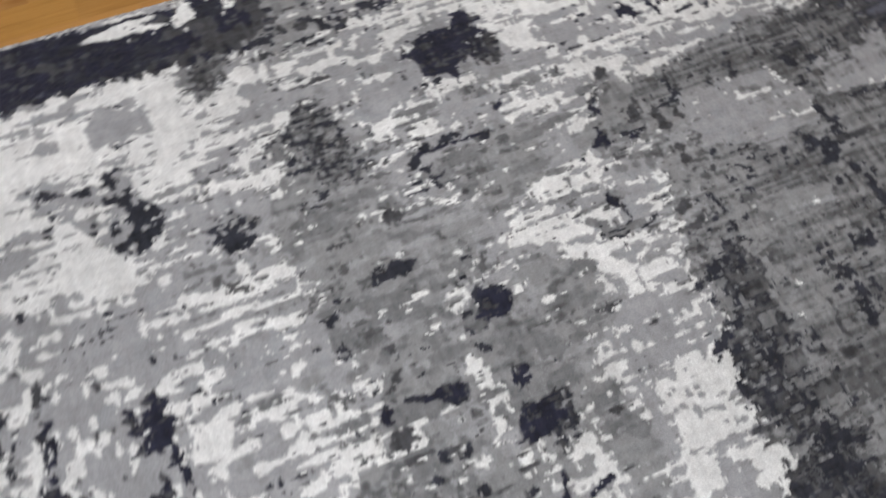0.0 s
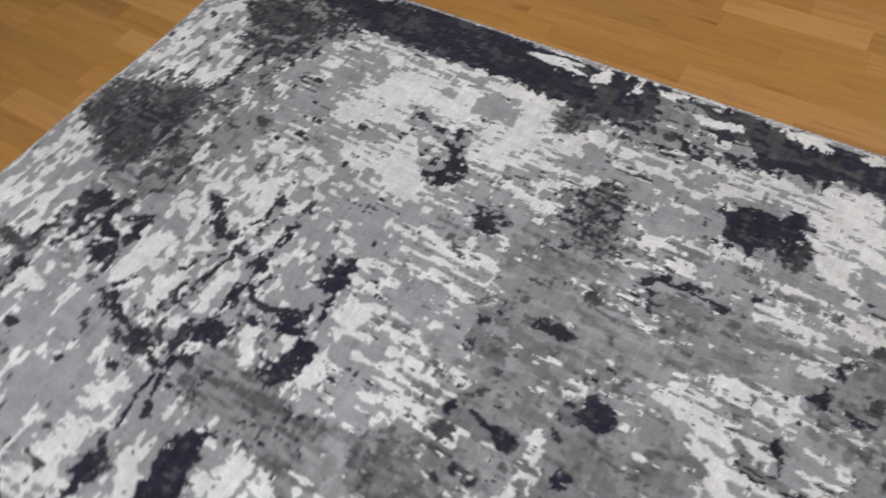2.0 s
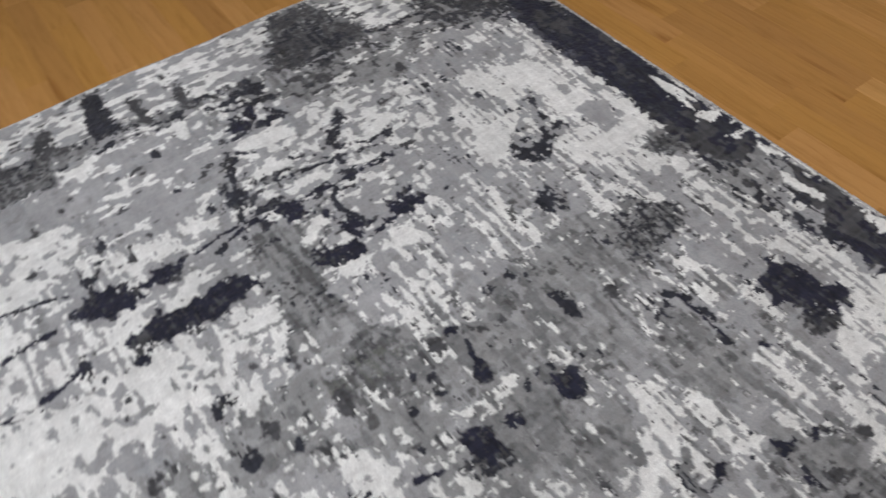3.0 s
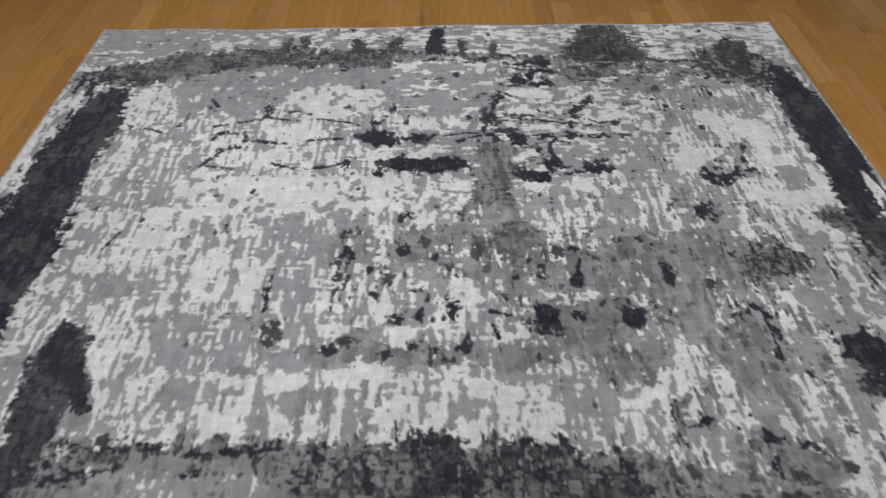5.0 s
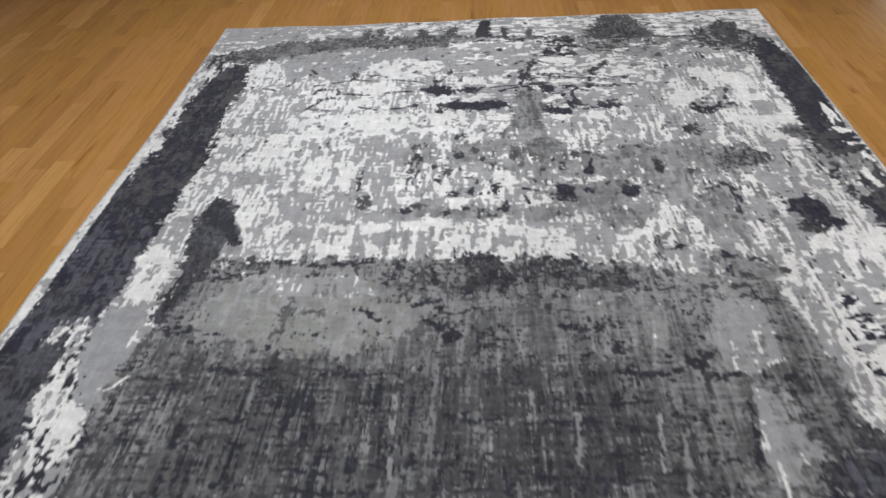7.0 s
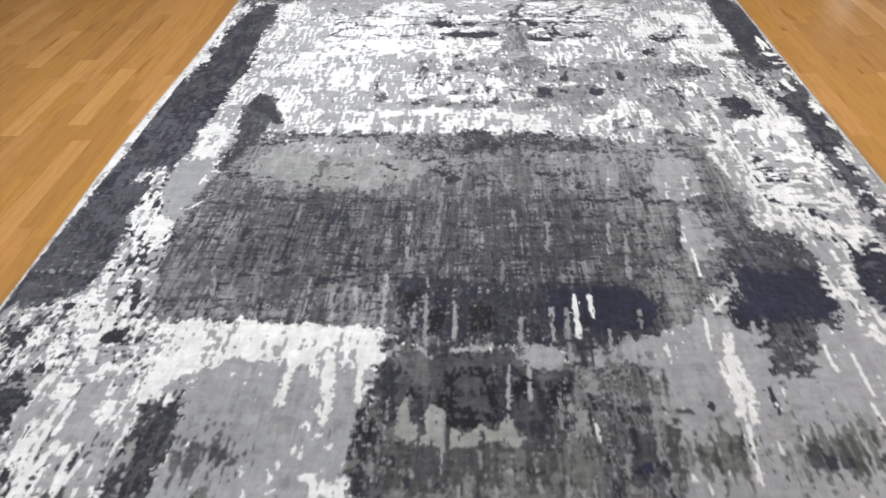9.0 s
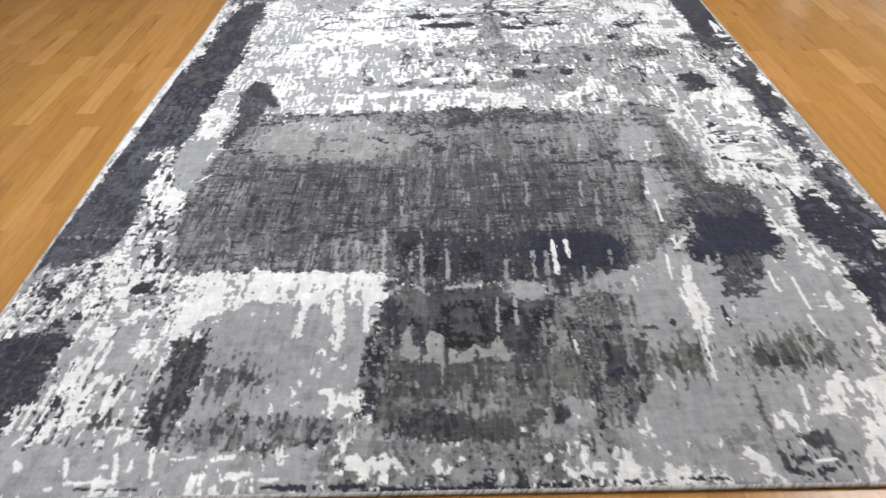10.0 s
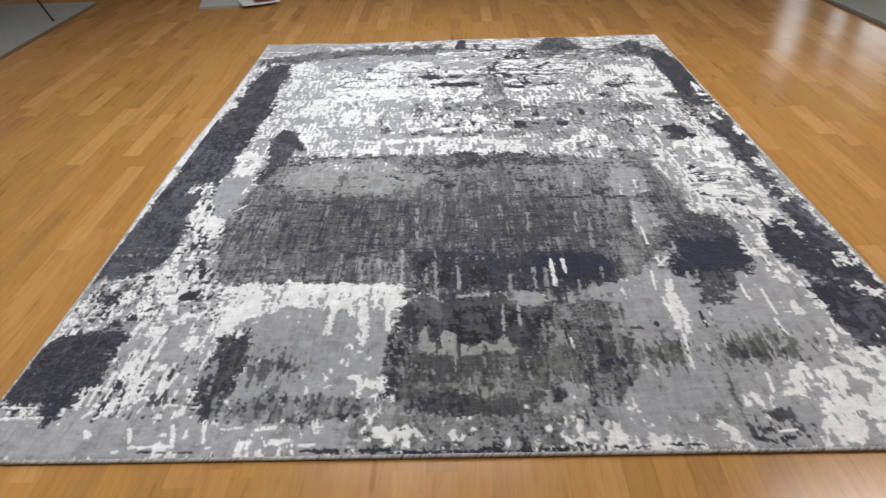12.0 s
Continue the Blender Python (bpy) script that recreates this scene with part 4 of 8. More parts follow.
def weave_near_panel(w):
    w.area("silver", 0.02, 0.1, "ash", 0.016, (0.04, 0.012), (0.966, 0.265), (0.959, 0.638), (0.926, 0.953), (1.218, 0.92), (1.394, 0.8), (1.424,
        0.713), (1.53, 0.605), (1.503, 0.187))
    w.crumble(("fern", "fern", "moss", "slate", "charcoal"), 0.14, (0.04, 0.016), (1.002, -0.208), (0.998, -0.035), (1.029, 0.092), (1.194, 0.243),
        (1.361, 0.217), (1.468, 0.133), (1.466, -0.183), (1.393, -0.236), (1.215, -0.242), (1.122, -0.203))
    w.crumble(("slate", "charcoal", "charcoal"), 0.1, (0.04, 0.025), (1.057, -0.203), (1.023, -0.178), (1.024, 0.078), (1.128, 0.092), (1.207,
        0.082), (1.221, -0.041), (1.221, -0.173))
    w.mottle("charcoal", 0.35, (0.015, 0.014), (1.063, -0.09), (1.054, 0.112), (1.227, 0.081), (1.221, -0.085))
    w.crumble(("sage", "sage", "fern"), 0.02, (0.05, 0.02), (1.221, -0.168), (1.171, -0.158), (1.162, -0.129), (1.201, -0.114), (1.152, -0.1),
        (1.107, -0.09), (1.182, -0.075), (1.211, -0.061), (1.227, 0.028), (1.187, 0.052), (1.128, 0.067), (1.188, 0.077), (1.277, 0.076),
        (1.261, -0.041), (1.27, -0.163))
    w.spots("black", 0.01, (1.157, -0.016, 0.058, 0.058), (1.098, 0.048, 0.04, 0.04), (1.158, 0.062, 0.057, 0.028), (1.073, -0.026, 0.018, 0.02),
        (1.082, -0.173, 0.018, 0.013), (1.082, -0.198, 0.017, 0.008), (1.162, -0.065, 0.035, 0.017))
    w.crumble(("moss", "moss", "slate", "fern"), 0.05, (0.04, 0.015), (1.275, -0.168), (1.271, -0.041), (1.286, 0.076), (1.297, 0.218), (1.361,
        0.207), (1.36, 0.056), (1.325, 0.037), (1.355, -0.017), (1.349, -0.168))
    w.crumble(("fern", "sage", "fern", "moss"), 0.08, (0.04, 0.016), (1.359, -0.168), (1.355, 0.071), (1.375, 0.154), (1.444, 0.148), (1.424, 0.056),
        (1.432, -0.163))
    w.crumble(("ash", "fern", "slate", "slate", "charcoal", "charcoal"), 0.1, (0.03, 0.016), (1.024, 0.092), (1.011, 0.255), (1.012, 0.417), (1.236,
        0.462), (1.382, 0.387), (1.386, 0.217), (1.36, 0.086))
    w.mottle("silver", 0.12, (0.06, 0.006), (1.024, 0.092), (1.017, 0.417), (1.289, 0.437), (1.376, 0.217), (1.36, 0.086))
    w.area("ash", 0.02, 0.05, "grey", 0.016, (0.03, 0.015), (1.004, 0.112), (1.005, 0.201), (1.075, 0.205), (1.069, 0.122))
    w.area("silver", 0.02, 0.1, "grey", 0.016, (0.04, 0.012), (0.953, 0.447), (0.889, 0.586), (1.148, 0.58), (1.256, 0.535), (1.221, 0.467),
        (1.017, 0.417))
    w.dashes("ash", 0.006, (1.196, -0.139, 1.285, -0.124, 0.01), (1.182, -0.08, 1.271, -0.07, 0.01), (1.128, 0.043, 1.212, 0.047, 0.01), (1.089,
        0.112, 1.208, 0.116, 0.006), (1.094, 0.146, 1.208, 0.15, 0.006), (1.194, 0.189, 1.312, 0.188, 0.01), (1.056, 0.308, 1.249, 0.301,
        0.006), (1.18, 0.37, 1.368, 0.368, 0.006), (1.285, -0.124, 1.354, -0.114, 0.006), (1.271, -0.061, 1.354, -0.051, 0.006), (1.355, 0.008,
        1.433, 0.017, 0.006))
    w.dashes("white", 0.004, (1.214, 0.253, 1.258, 0.252, 0.006), (1.148, 0.116, 1.208, 0.121, 0.006), (1.294, 0.427, 1.358, 0.421, 0.01), (1.124,
        0.151, 1.164, 0.16, 0.01))
    w.spots("navy", 0.01, (1.294, 0.34, 0.045, 0.029), (1.425, 0.265, 0.037, 0.015), (1.46, 0.269, 0.015, 0.01), (1.405, 0.183, 0.025, 0.016),
        (1.134, 0.156, 0.032, 0.015))
    w.dashes("slate", 0.008, (1.171, 0.385, 1.407, 0.367, 0.01), (1.353, 0.382, 1.426, 0.372, 0.01), (1.369, -0.041, 1.457, -0.042, 0.01))
    w.area("grey", 0.0, 0.2, "ash", 0.03, (0.04, 0.012), (1.2, 0.38), (1.191, 0.512), (1.29, 0.548), (1.374, 0.503), (1.383, 0.421), (1.367,
        0.343))
    w.area("grey", 0.0, 0.25, "ash", 0.03, (0.04, 0.012), (1.217, 0.632), (1.198, 0.763), (1.232, 0.872), (1.336, 0.845), (1.37, 0.724), (1.36,
        0.624))
    w.crumble(("ash", "fern", "moss", "moss"), 0.05, (0.03, 0.03), (1.225, 0.399), (1.221, 0.492), (1.29, 0.529), (1.344, 0.499), (1.358, 0.431),
        (1.338, 0.373))
    w.crumble(("ash", "fern", "fern", "moss"), 0.05, (0.03, 0.03), (1.227, 0.632), (1.213, 0.753), (1.242, 0.843), (1.326, 0.826), (1.35, 0.735),
        (1.34, 0.629))
    w.crumble(("charcoal", "charcoal", "moss", "slate"), 0.05, (0.03, 0.03), (1.437, -0.173), (1.427, -0.124), (1.433, 0.032), (1.448, 0.066),
        (1.492, 0.075), (1.491, -0.042), (1.476, -0.173))
    w.spots("black", 0.006, (1.447, -0.061, 0.02, 0.007), (1.452, -0.046, 0.015, 0.01), (1.457, -0.071, 0.015, 0.002))
    w.spots("charcoal", 0.008, (1.281, 0.664, 0.013, 0.025), (1.296, 0.712, 0.02, 0.029), (1.287, 0.755, 0.012, 0.013))
    w.dashes("slate", 0.01, (1.465, -0.494, 1.461, -0.305, 0.015), (1.46, -0.636, 1.455, -0.519, 0.015), (1.468, 0.041, 1.478, 0.133, 0.015))


def weave_near_right(w):
    w.area("silver", 0.02, 0.1, "ash", 0.016, (0.05, 0.012), (1.01, 0.724), (0.926, 0.872), (0.926, 0.958), (1.163, 0.945), (1.336, 0.826),
        (1.227, 0.671), (1.153, 0.634))
    w.area("ash", 0.0, 0.1, "grey", 0.018, (0.04, 0.012), (1.385, 0.154), (1.354, 0.504), (1.389, 0.599), (1.53, 0.582), (1.503, 0.187))
    w.dashes("white", 0.003, (0.959, 0.575, 1.147, 0.551, 0.015), (1.147, 0.551, 1.29, 0.534, 0.006), (1.29, 0.534, 1.359, 0.528, 0.006), (1.088,
        0.548, 1.221, 0.545, 0.01), (1.153, 0.624, 1.197, 0.623, 0.01), (1.055, 0.896, 1.144, 0.889, 0.015), (0.931, 0.915, 0.986, 0.927,
        0.015), (1.03, 0.835, 1.124, 0.832, 0.006), (1.164, 0.817, 1.242, 0.824, 0.006), (1, 0.802, 1.055, 0.791, 0.01), (0.643, 0.585, 0.784,
        0.588, 0.006), (0.839, 0.611, 0.884, 0.571, 0.01), (0.953, 0.535, 0.978, 0.535, 0.01))
    w.dashes("charcoal", 0.006, (1.113, 0.625, 1.187, 0.618, 0.01), (1.059, 0.631, 1.093, 0.63, 0.01))
    # shade along a crease of the rug, put into the yarn colour
    w.dashes("grey", 0.01, (1.266, 0.602, 1.413, 0.599, 0.02))
    w.area("silver", 0.5, 0.0, "grey", 0.016, (0.022, 0.0125), (1.38, 0.734), (1.316, 0.836), (1.269, 1.096), (1.558, 0.931), (1.594, 0.723),
        (1.521, 0.749), (1.438, 0.732))
    w.spots("white", 0.01, (1.443, 0.646, 0.015, 0.019), (1.365, 0.858, 0.02, 0.051), (1.414, 0.752, 0.013, 0.023), (1.447, 0.55, 0.01, 0.01),
        (1.52, 0.433, 0.01, 0.013), (1.481, 0.52, 0.005, 0.01))
    w.dashes("charcoal", 0.006, (1.374, 0.595, 1.53, 0.615, 0.01), (1.526, 0.61, 1.579, 0.647, 0.018), (1.506, 0.649, 1.497, 0.683, 0.011), (1.569,
        0.652, 1.565, 0.723, 0.007))
    w.crumble(("fern", "moss", "grey"), 0.08, (0.014, 0.03), (1.496, 0.621), (1.482, 0.693), (1.521, 0.711), (1.565, 0.719), (1.584, 0.647), (1.56,
        0.619))
    w.dashes("charcoal", 0.006, (1.501, 0.644, 1.487, 0.688, 0.011), (1.487, 0.688, 1.521, 0.706, 0.011), (1.531, 0.658, 1.545, 0.691, 0.016),
        (1.531, 0.701, 1.569, 0.662, 0.01))


def weave_near_border(w):
    w.area("silver", 0.05, 0.14, "ash", 0.014, (0.03, 0.02), (1.478, -0.918), (1.499, -0.587), (1.496, -0.158), (1.493, 0.187), (1.53, 0.605),
        (1.594, 0.661), (1.573, 0.499), (1.584, -0.042), (1.584, -1.005), (1.486, -1.055))
    w.area("silver", 0.03, 0.08, "ash", 0.012, (0.03, 0.02), (1.59, -1.256), (1.507, -1.202), (1.455, -1.148), (1.486, -1.065), (1.447, -0.997),
        (1.478, -0.884), (1.494, -0.606), (1.611, -0.576), (1.6, -1.261))
    w.crumble(("ash", "grey", "grey", "fern"), 0.05, (0.04, 0.03), (1.505, -0.319), (1.486, -0.227), (1.498, 0.187), (1.581, 0.195), (1.594, -0.042),
        (1.587, -0.304))
    w.dashes("white", 0.006, (1.513, -0.835, 1.571, -0.81, 0.01), (1.566, -0.805, 1.567, -0.718, 0.01), (1.567, -0.713, 1.508, -0.733, 0.01),
        (1.499, -0.66, 1.557, -0.645, 0.01), (1.518, -0.616, 1.514, -0.567, 0.006), (1.519, -0.528, 1.514, -0.489, 0.011), (1.563, -0.494,
        1.558, -0.445, 0.016), (1.568, -0.421, 1.568, -0.387, 0.01), (1.495, -0.402, 1.519, -0.397, 0.006), (1.519, -0.397, 1.514, -0.377,
        0.006), (1.494, -0.475, 1.49, -0.46, 0.011), (1.553, -0.543, 1.577, -0.542, 0.01), (1.572, -0.625, 1.572, -0.635, 0.006), (1.518,
        -0.694, 1.538, -0.694, 0.01), (1.517, -0.937, 1.531, -0.923, 0.015))
    w.area("white", 0.0, 0.0, "grey", 0.005, (0.02, 0.02), (1.524, -0.256), (1.515, -0.236), (1.534, -0.222), (1.529, -0.212), (1.525, -0.197),
        (1.525, -0.158), (1.564, -0.134), (1.569, -0.149), (1.539, -0.163), (1.569, -0.178), (1.559, -0.192), (1.573, -0.202), (1.593, -0.207),
        (1.583, -0.217), (1.554, -0.231), (1.559, -0.246))
    w.area("white", 0.0, 0.0, "grey", 0.004, (0.02, 0.02), (1.545, -0.081), (1.525, -0.061), (1.525, -0.052), (1.55, -0.061), (1.545, -0.037),
        (1.564, -0.047), (1.555, -0.061), (1.569, -0.071))
    w.spots("white", 0.006, (1.521, -0.027, 0.007, 0.01), (1.549, -0.124, 0.005, 0.008), (1.552, 0.249, 0.012, 0.015), (1.537, 0.152, 0.01, 0.006),
        (1.542, 0.186, 0.01, 0.005), (1.503, 0.143, 0.005, 0.012), (1.508, 0.167, 0.005, 0.007), (1.498, 0.221, 0.01, 0.006), (1.518, 0.235,
        0.007, 0.005), (1.554, -0.265, 0.008, 0.008), (1.524, -0.28, 0.013, 0.008), (1.521, 0.021, 0.005, 0.005))
    w.area("white", 0.0, 0.0, "grey", 0.01, (0.02, 0.02), (1.523, 0.283), (1.523, 0.307), (1.563, 0.336), (1.587, 0.306), (1.557, 0.278))
    w.dashes("white", 0.006, (1.475, 0.361, 1.524, 0.385, 0.015), (1.508, 0.211, 1.581, 0.234, 0.006), (1.527, 0.191, 1.557, 0.205, 0.006), (1.53,
        0.548, 1.589, 0.594, 0.016), (1.515, 0.544, 1.53, 0.562, 0.006), (1.553, 0.379, 1.573, 0.408, 0.01), (1.556, 0.181, 1.576, 0.2, 0.011),
        (1.583, 0.412, 1.578, 0.489, 0.006), (1.591, 0.292, 1.582, 0.369, 0.006))
    w.crumble(("charcoal", "charcoal", "moss", "grey"), 0.2, (0.012, 0.03), (1.589, -0.008), (1.575, 0.011), (1.58, 0.065), (1.595, 0.118), (1.586,
        0.176), (1.577, 0.273), (1.591, 0.282), (1.604, 0.118), (1.604, 0.002))
    w.crumble(("charcoal", "slate", "grey"), 0.2, (0.012, 0.03), (1.583, -0.265), (1.588, -0.217), (1.579, -0.129), (1.589, -0.066), (1.599, 0.002),
        (1.608, 0.002), (1.602, -0.26))
    w.dashes("charcoal", 0.006, (1.576, 0.21, 1.586, 0.229, 0.01), (1.586, 0.292, 1.587, 0.369, 0.01), (1.583, 0.403, 1.583, 0.489, 0.01), (1.587,
        -0.416, 1.587, -0.304, 0.01), (1.581, -0.786, 1.586, -0.664, 0.007), (1.583, -0.265, 1.588, -0.217, 0.006))
    w.dashes("charcoal", 0.008, (1.593, -0.197, 1.593, -0.086, 0.01), (1.593, -0.086, 1.594, -0.008, 0.01), (1.589, -0.003, 1.594, 0.06, 0.015),
        (1.594, 0.06, 1.595, 0.132, 0.016), (1.59, 0.132, 1.595, 0.181, 0.01), (1.587, -0.299, 1.588, -0.212, 0.01))
    w.dashes("white", 0.003, (0.939, 0.555, 1.187, 0.526, 0.015), (1.187, 0.526, 1.329, 0.514, 0.01), (1.137, 0.522, 1.29, 0.505, 0.006))


# finer wear, zone by zone
def weave_far_band(w):
    w.area("silver", 0.45, 0.03, "slate", 0.006, (0.007, 0.034), (-1.622, -1.224), (-1.644, -0.508), (-1.634, 0.242), (-1.629, 1.214), (-1.351,
        1.183), (-1.359, 0.706), (-1.405, 0.224), (-1.445, -0.148), (-1.456, -0.484), (-1.45, -0.82), (-1.378, -1.051), (-1.336, -1.181))
    w.area("silver", 0.11, 0.02, "slate", 0.006, (0.007, 0.034), (-1.611, -1.209), (-1.605, -0.811), (-1.456, -0.779), (-1.387, -1.054),
        (-1.344, -1.18))
    w.crumble(("grey", "stone", "slate", "grey"), 0.2, (0.011, 0.018), (-1.273, -1.19), (-1.37, -1.049), (-1.441, -0.818), (-1.452, -0.484),
        (-1.432, -0.148), (-1.305, -0.134), (-1.295, -0.464), (-1.264, -0.619), (-1.208, -0.863), (-1.186, -1.14))
    w.area("ash", 0.13, 0.28, "charcoal", 0.008, (0.007, 0.034), (-1.418, -0.147), (-1.354, 0.423), (-1.346, 0.703), (-1.347, 0.905), (-1.314,
        1.104), (-1.177, 1.066), (-1.201, 0.652), (-1.248, 0.369), (-1.301, -0.144))
    w.area("silver", 0.52, 0.06, "slate", 0.006, (0.008, 0.03), (-1.592, 0.625), (-1.608, 0.963), (-1.496, 1.017), (-1.419, 0.905), (-1.491,
        0.776), (-1.556, 0.665))
    w.crumble(("grey", "stone", "ash", "slate"), 0.1, (0.02, 0.014), (-1.316, 0.592), (-1.283, 0.729), (-1.261, 0.869), (-1.181, 0.74), (-1.197,
        0.593), (-1.265, 0.485))
    w.crumble(("slate", "charcoal", "slate", "ash"), 0.1, (0.018, 0.014), (-1.465, 0.981), (-1.386, 1.07), (-1.23, 1.12), (-1.195, 1.011),
        (-1.246, 0.894), (-1.348, 0.866))
    w.crumble(("slate", "stone", "slate", "charcoal"), 0.06, (0.02, 0.016), (-1.571, 0.551), (-1.597, 0.629), (-1.448, 0.672), (-1.305, 0.724),
        (-1.292, 0.679), (-1.314, 0.589), (-1.31, 0.479), (-1.404, 0.433), (-1.501, 0.496))


def weave_right_far(w):
    w.area("silver", 0.27, 0.02, "charcoal", 0.01, (0.028, 0.009), (-1.098, 0.997), (-0.847, 1.011), (-0.613, 1.031), (-0.385, 1.021), (0.032,
        1.09), (0.213, 0.645), (-0.384, 0.081), (-0.569, 0.148), (-0.731, 0.348), (-0.847, 0.536), (-1.144, 0.652))
    w.area("ash", 0.08, 0.05, "slate", 0.01, (0.03, 0.012), (-0.67, 0.129), (-0.512, 0.285), (-0.361, 0.418), (-0.151, 0.441), (-0.062, 0.372),
        (-0.498, -0.022))
    w.area("ash", 0.13, 0.03, "slate", 0.01, (0.03, 0.012), (-0.55, 0.032), (-0.397, 0.169), (-0.278, 0.177), (-0.498, -0.022))
    w.area("silver", 0.25, 0.06, "charcoal", 0.01, (0.02, 0.01), (-1.26, 0.83), (-1.13, 1.031), (-0.894, 1.025), (-1.058, 0.914), (-1.039,
        0.665), (-1.1, 0.613))
    w.area("silver", 0.63, 0.02, "charcoal", 0.008, (0.022, 0.009), (-0.943, 0.699), (-1.047, 0.709), (-1.056, 0.832), (-1.008, 0.985), (-0.873,
        1.043), (-0.785, 1.064), (-0.609, 1.047), (-0.609, 0.939), (-0.505, 0.984), (-0.539, 0.824), (-0.65, 0.77), (-0.731, 0.678), (-0.809,
        0.654))
    w.patch("white", 0.006, (-1.014, 0.868), (-1.001, 0.977), (-0.954, 0.988), (-0.909, 0.905), (-0.837, 0.914), (-0.911, 0.877))
    w.patch("white", 0.006, (-0.673, 1.004), (-0.613, 1.043), (-0.609, 0.939), (-0.633, 0.868), (-0.698, 0.829), (-0.672, 0.897))
    w.patch("white", 0.006, (-0.891, 0.72), (-0.82, 0.758), (-0.744, 0.71), (-0.759, 0.654), (-0.825, 0.662))
    w.patch("silver", 0.004, (-0.782, 0.974), (-0.758, 1.007), (-0.693, 0.987), (-0.675, 0.942), (-0.725, 0.923), (-0.773, 0.931))
    w.area("silver", 0.23, 0.42, "charcoal", 0.008, (0.012, 0.012), (-0.911, 0.877), (-0.863, 0.904), (-0.797, 0.848), (-0.743, 0.884), (-0.718,
        0.834), (-0.74, 0.781), (-0.693, 0.765), (-0.734, 0.719), (-0.794, 0.757), (-0.844, 0.833))
    w.crumble(("stone", "slate", "grey"), 0.04, (0.03, 0.02), (-0.608, 1.035), (-0.549, 1.074), (-0.524, 1.024), (-0.543, 0.985), (-0.596,
        0.986))
    w.area("silver", 0.38, 0.06, "slate", 0.01, (0.028, 0.009), (-0.514, 0.998), (-0.412, 1.064), (-0.264, 1.042), (-0.254, 0.932), (-0.339,
        0.838), (-0.432, 0.876), (-0.521, 0.839))
    w.area("ash", 0.11, 0.3, "charcoal", 0.008, (0.02, 0.012), (-0.535, 1.098), (-0.458, 1.14), (-0.348, 1.097), (-0.251, 1.043), (-0.351,
        1.008), (-0.431, 1.004))
    w.area("silver", 0.82, 0.02, "slate", 0.008, (0.025, 0.009), (-0.261, 0.945), (-0.234, 0.988), (-0.211, 1.038), (-0.149, 1.062), (-0.093,
        1.045), (-0.004, 1.076), (0.032, 1.09), (0.092, 0.942), (0.058, 0.928), (0.005, 0.929), (-0.048, 0.95), (-0.08, 0.992), (-0.133, 0.982),
        (-0.196, 0.964))
    w.area("white", 0, 0.09, "silver", 0.006, (0.03, 0.008), (-0.058, 0.924), (0.01, 0.967), (0.078, 0.977), (0.149, 0.802), (0.045, 0.84),
        (-0.023, 0.872))
    w.area("ash", 0.05, 0.2, "charcoal", 0.008, (0.01, 0.008), (-0.502, 0.794), (-0.485, 0.871), (-0.398, 0.845), (-0.34, 0.819), (-0.325,
        0.776), (-0.4, 0.729), (-0.45, 0.742))
    w.area("silver", 0.27, 0.3, "charcoal", 0.008, (0.02, 0.009), (-0.4, 0.729), (-0.341, 0.781), (-0.316, 0.723), (-0.368, 0.703))
    w.area("silver", 0.18, 0.45, "charcoal", 0.006, (0.012, 0.012), (-0.642, 0.713), (-0.596, 0.723), (-0.551, 0.672), (-0.587, 0.657))
    w.area("ash", 0.05, 0.04, "slate", 0.01, (0.028, 0.009), (-0.553, 0.652), (-0.476, 0.758), (-0.391, 0.737), (-0.369, 0.667), (-0.309,
        0.619), (-0.238, 0.588), (-0.243, 0.524), (-0.3, 0.502), (-0.42, 0.489), (-0.466, 0.416), (-0.514, 0.438), (-0.508, 0.562))
    w.area("silver", 0.41, 0.02, "slate", 0.008, (0.034, 0.009), (-0.401, 0.656), (-0.358, 0.766), (-0.291, 0.824), (-0.182, 0.849), (-0.127,
        0.813), (-0.035, 0.83), (0.153, 0.792), (0.176, 0.734), (0.035, 0.687), (-0.077, 0.701), (-0.187, 0.695), (-0.282, 0.71), (-0.323, 0.64))
    w.area("ash", 0.03, 0.02, "slate", 0.008, (0.028, 0.009), (-0.252, 0.702), (-0.13, 0.715), (-0.066, 0.741), (-0.033, 0.64), (-0.114, 0.61),
        (-0.198, 0.564), (-0.231, 0.595))
    w.area("silver", 0.41, 0, "slate", 0.008, (0.035, 0.008), (-0.088, 0.721), (-0.014, 0.787), (0.101, 0.76), (0.031, 0.697), (-0.047, 0.684))
    w.area("ash", 0.04, 0.02, "slate", 0.008, (0.028, 0.009), (-0.007, 0.65), (0.105, 0.75), (0.169, 0.753), (0.213, 0.645), (0.156, 0.594),
        (0.071, 0.614), (0.026, 0.587))
    w.area("silver", 0.67, 0, "slate", 0.008, (0.036, 0.011), (-0.188, 0.488), (-0.188, 0.53), (-0.125, 0.593), (-0.035, 0.624), (0.005, 0.607),
        (0.001, 0.539), (0, 0.489), (-0.073, 0.472), (-0.134, 0.483))
    w.area("silver", 0.59, 0, "slate", 0.008, (0.036, 0.011), (-0.087, 0.411), (-0.075, 0.458), (0.009, 0.473), (0.048, 0.471), (-0.029, 0.401))
    w.area("silver", 0.36, 0, "slate", 0.008, (0.036, 0.011), (0.033, 0.555), (0.093, 0.609), (0.177, 0.587), (0.061, 0.483))
    w.area("slate", 0, 0.3, "charcoal", 0.008, (0.02, 0.01), (-0.12, 0.887), (-0.056, 0.943), (-0.046, 0.909), (-0.052, 0.854), (-0.08, 0.854))
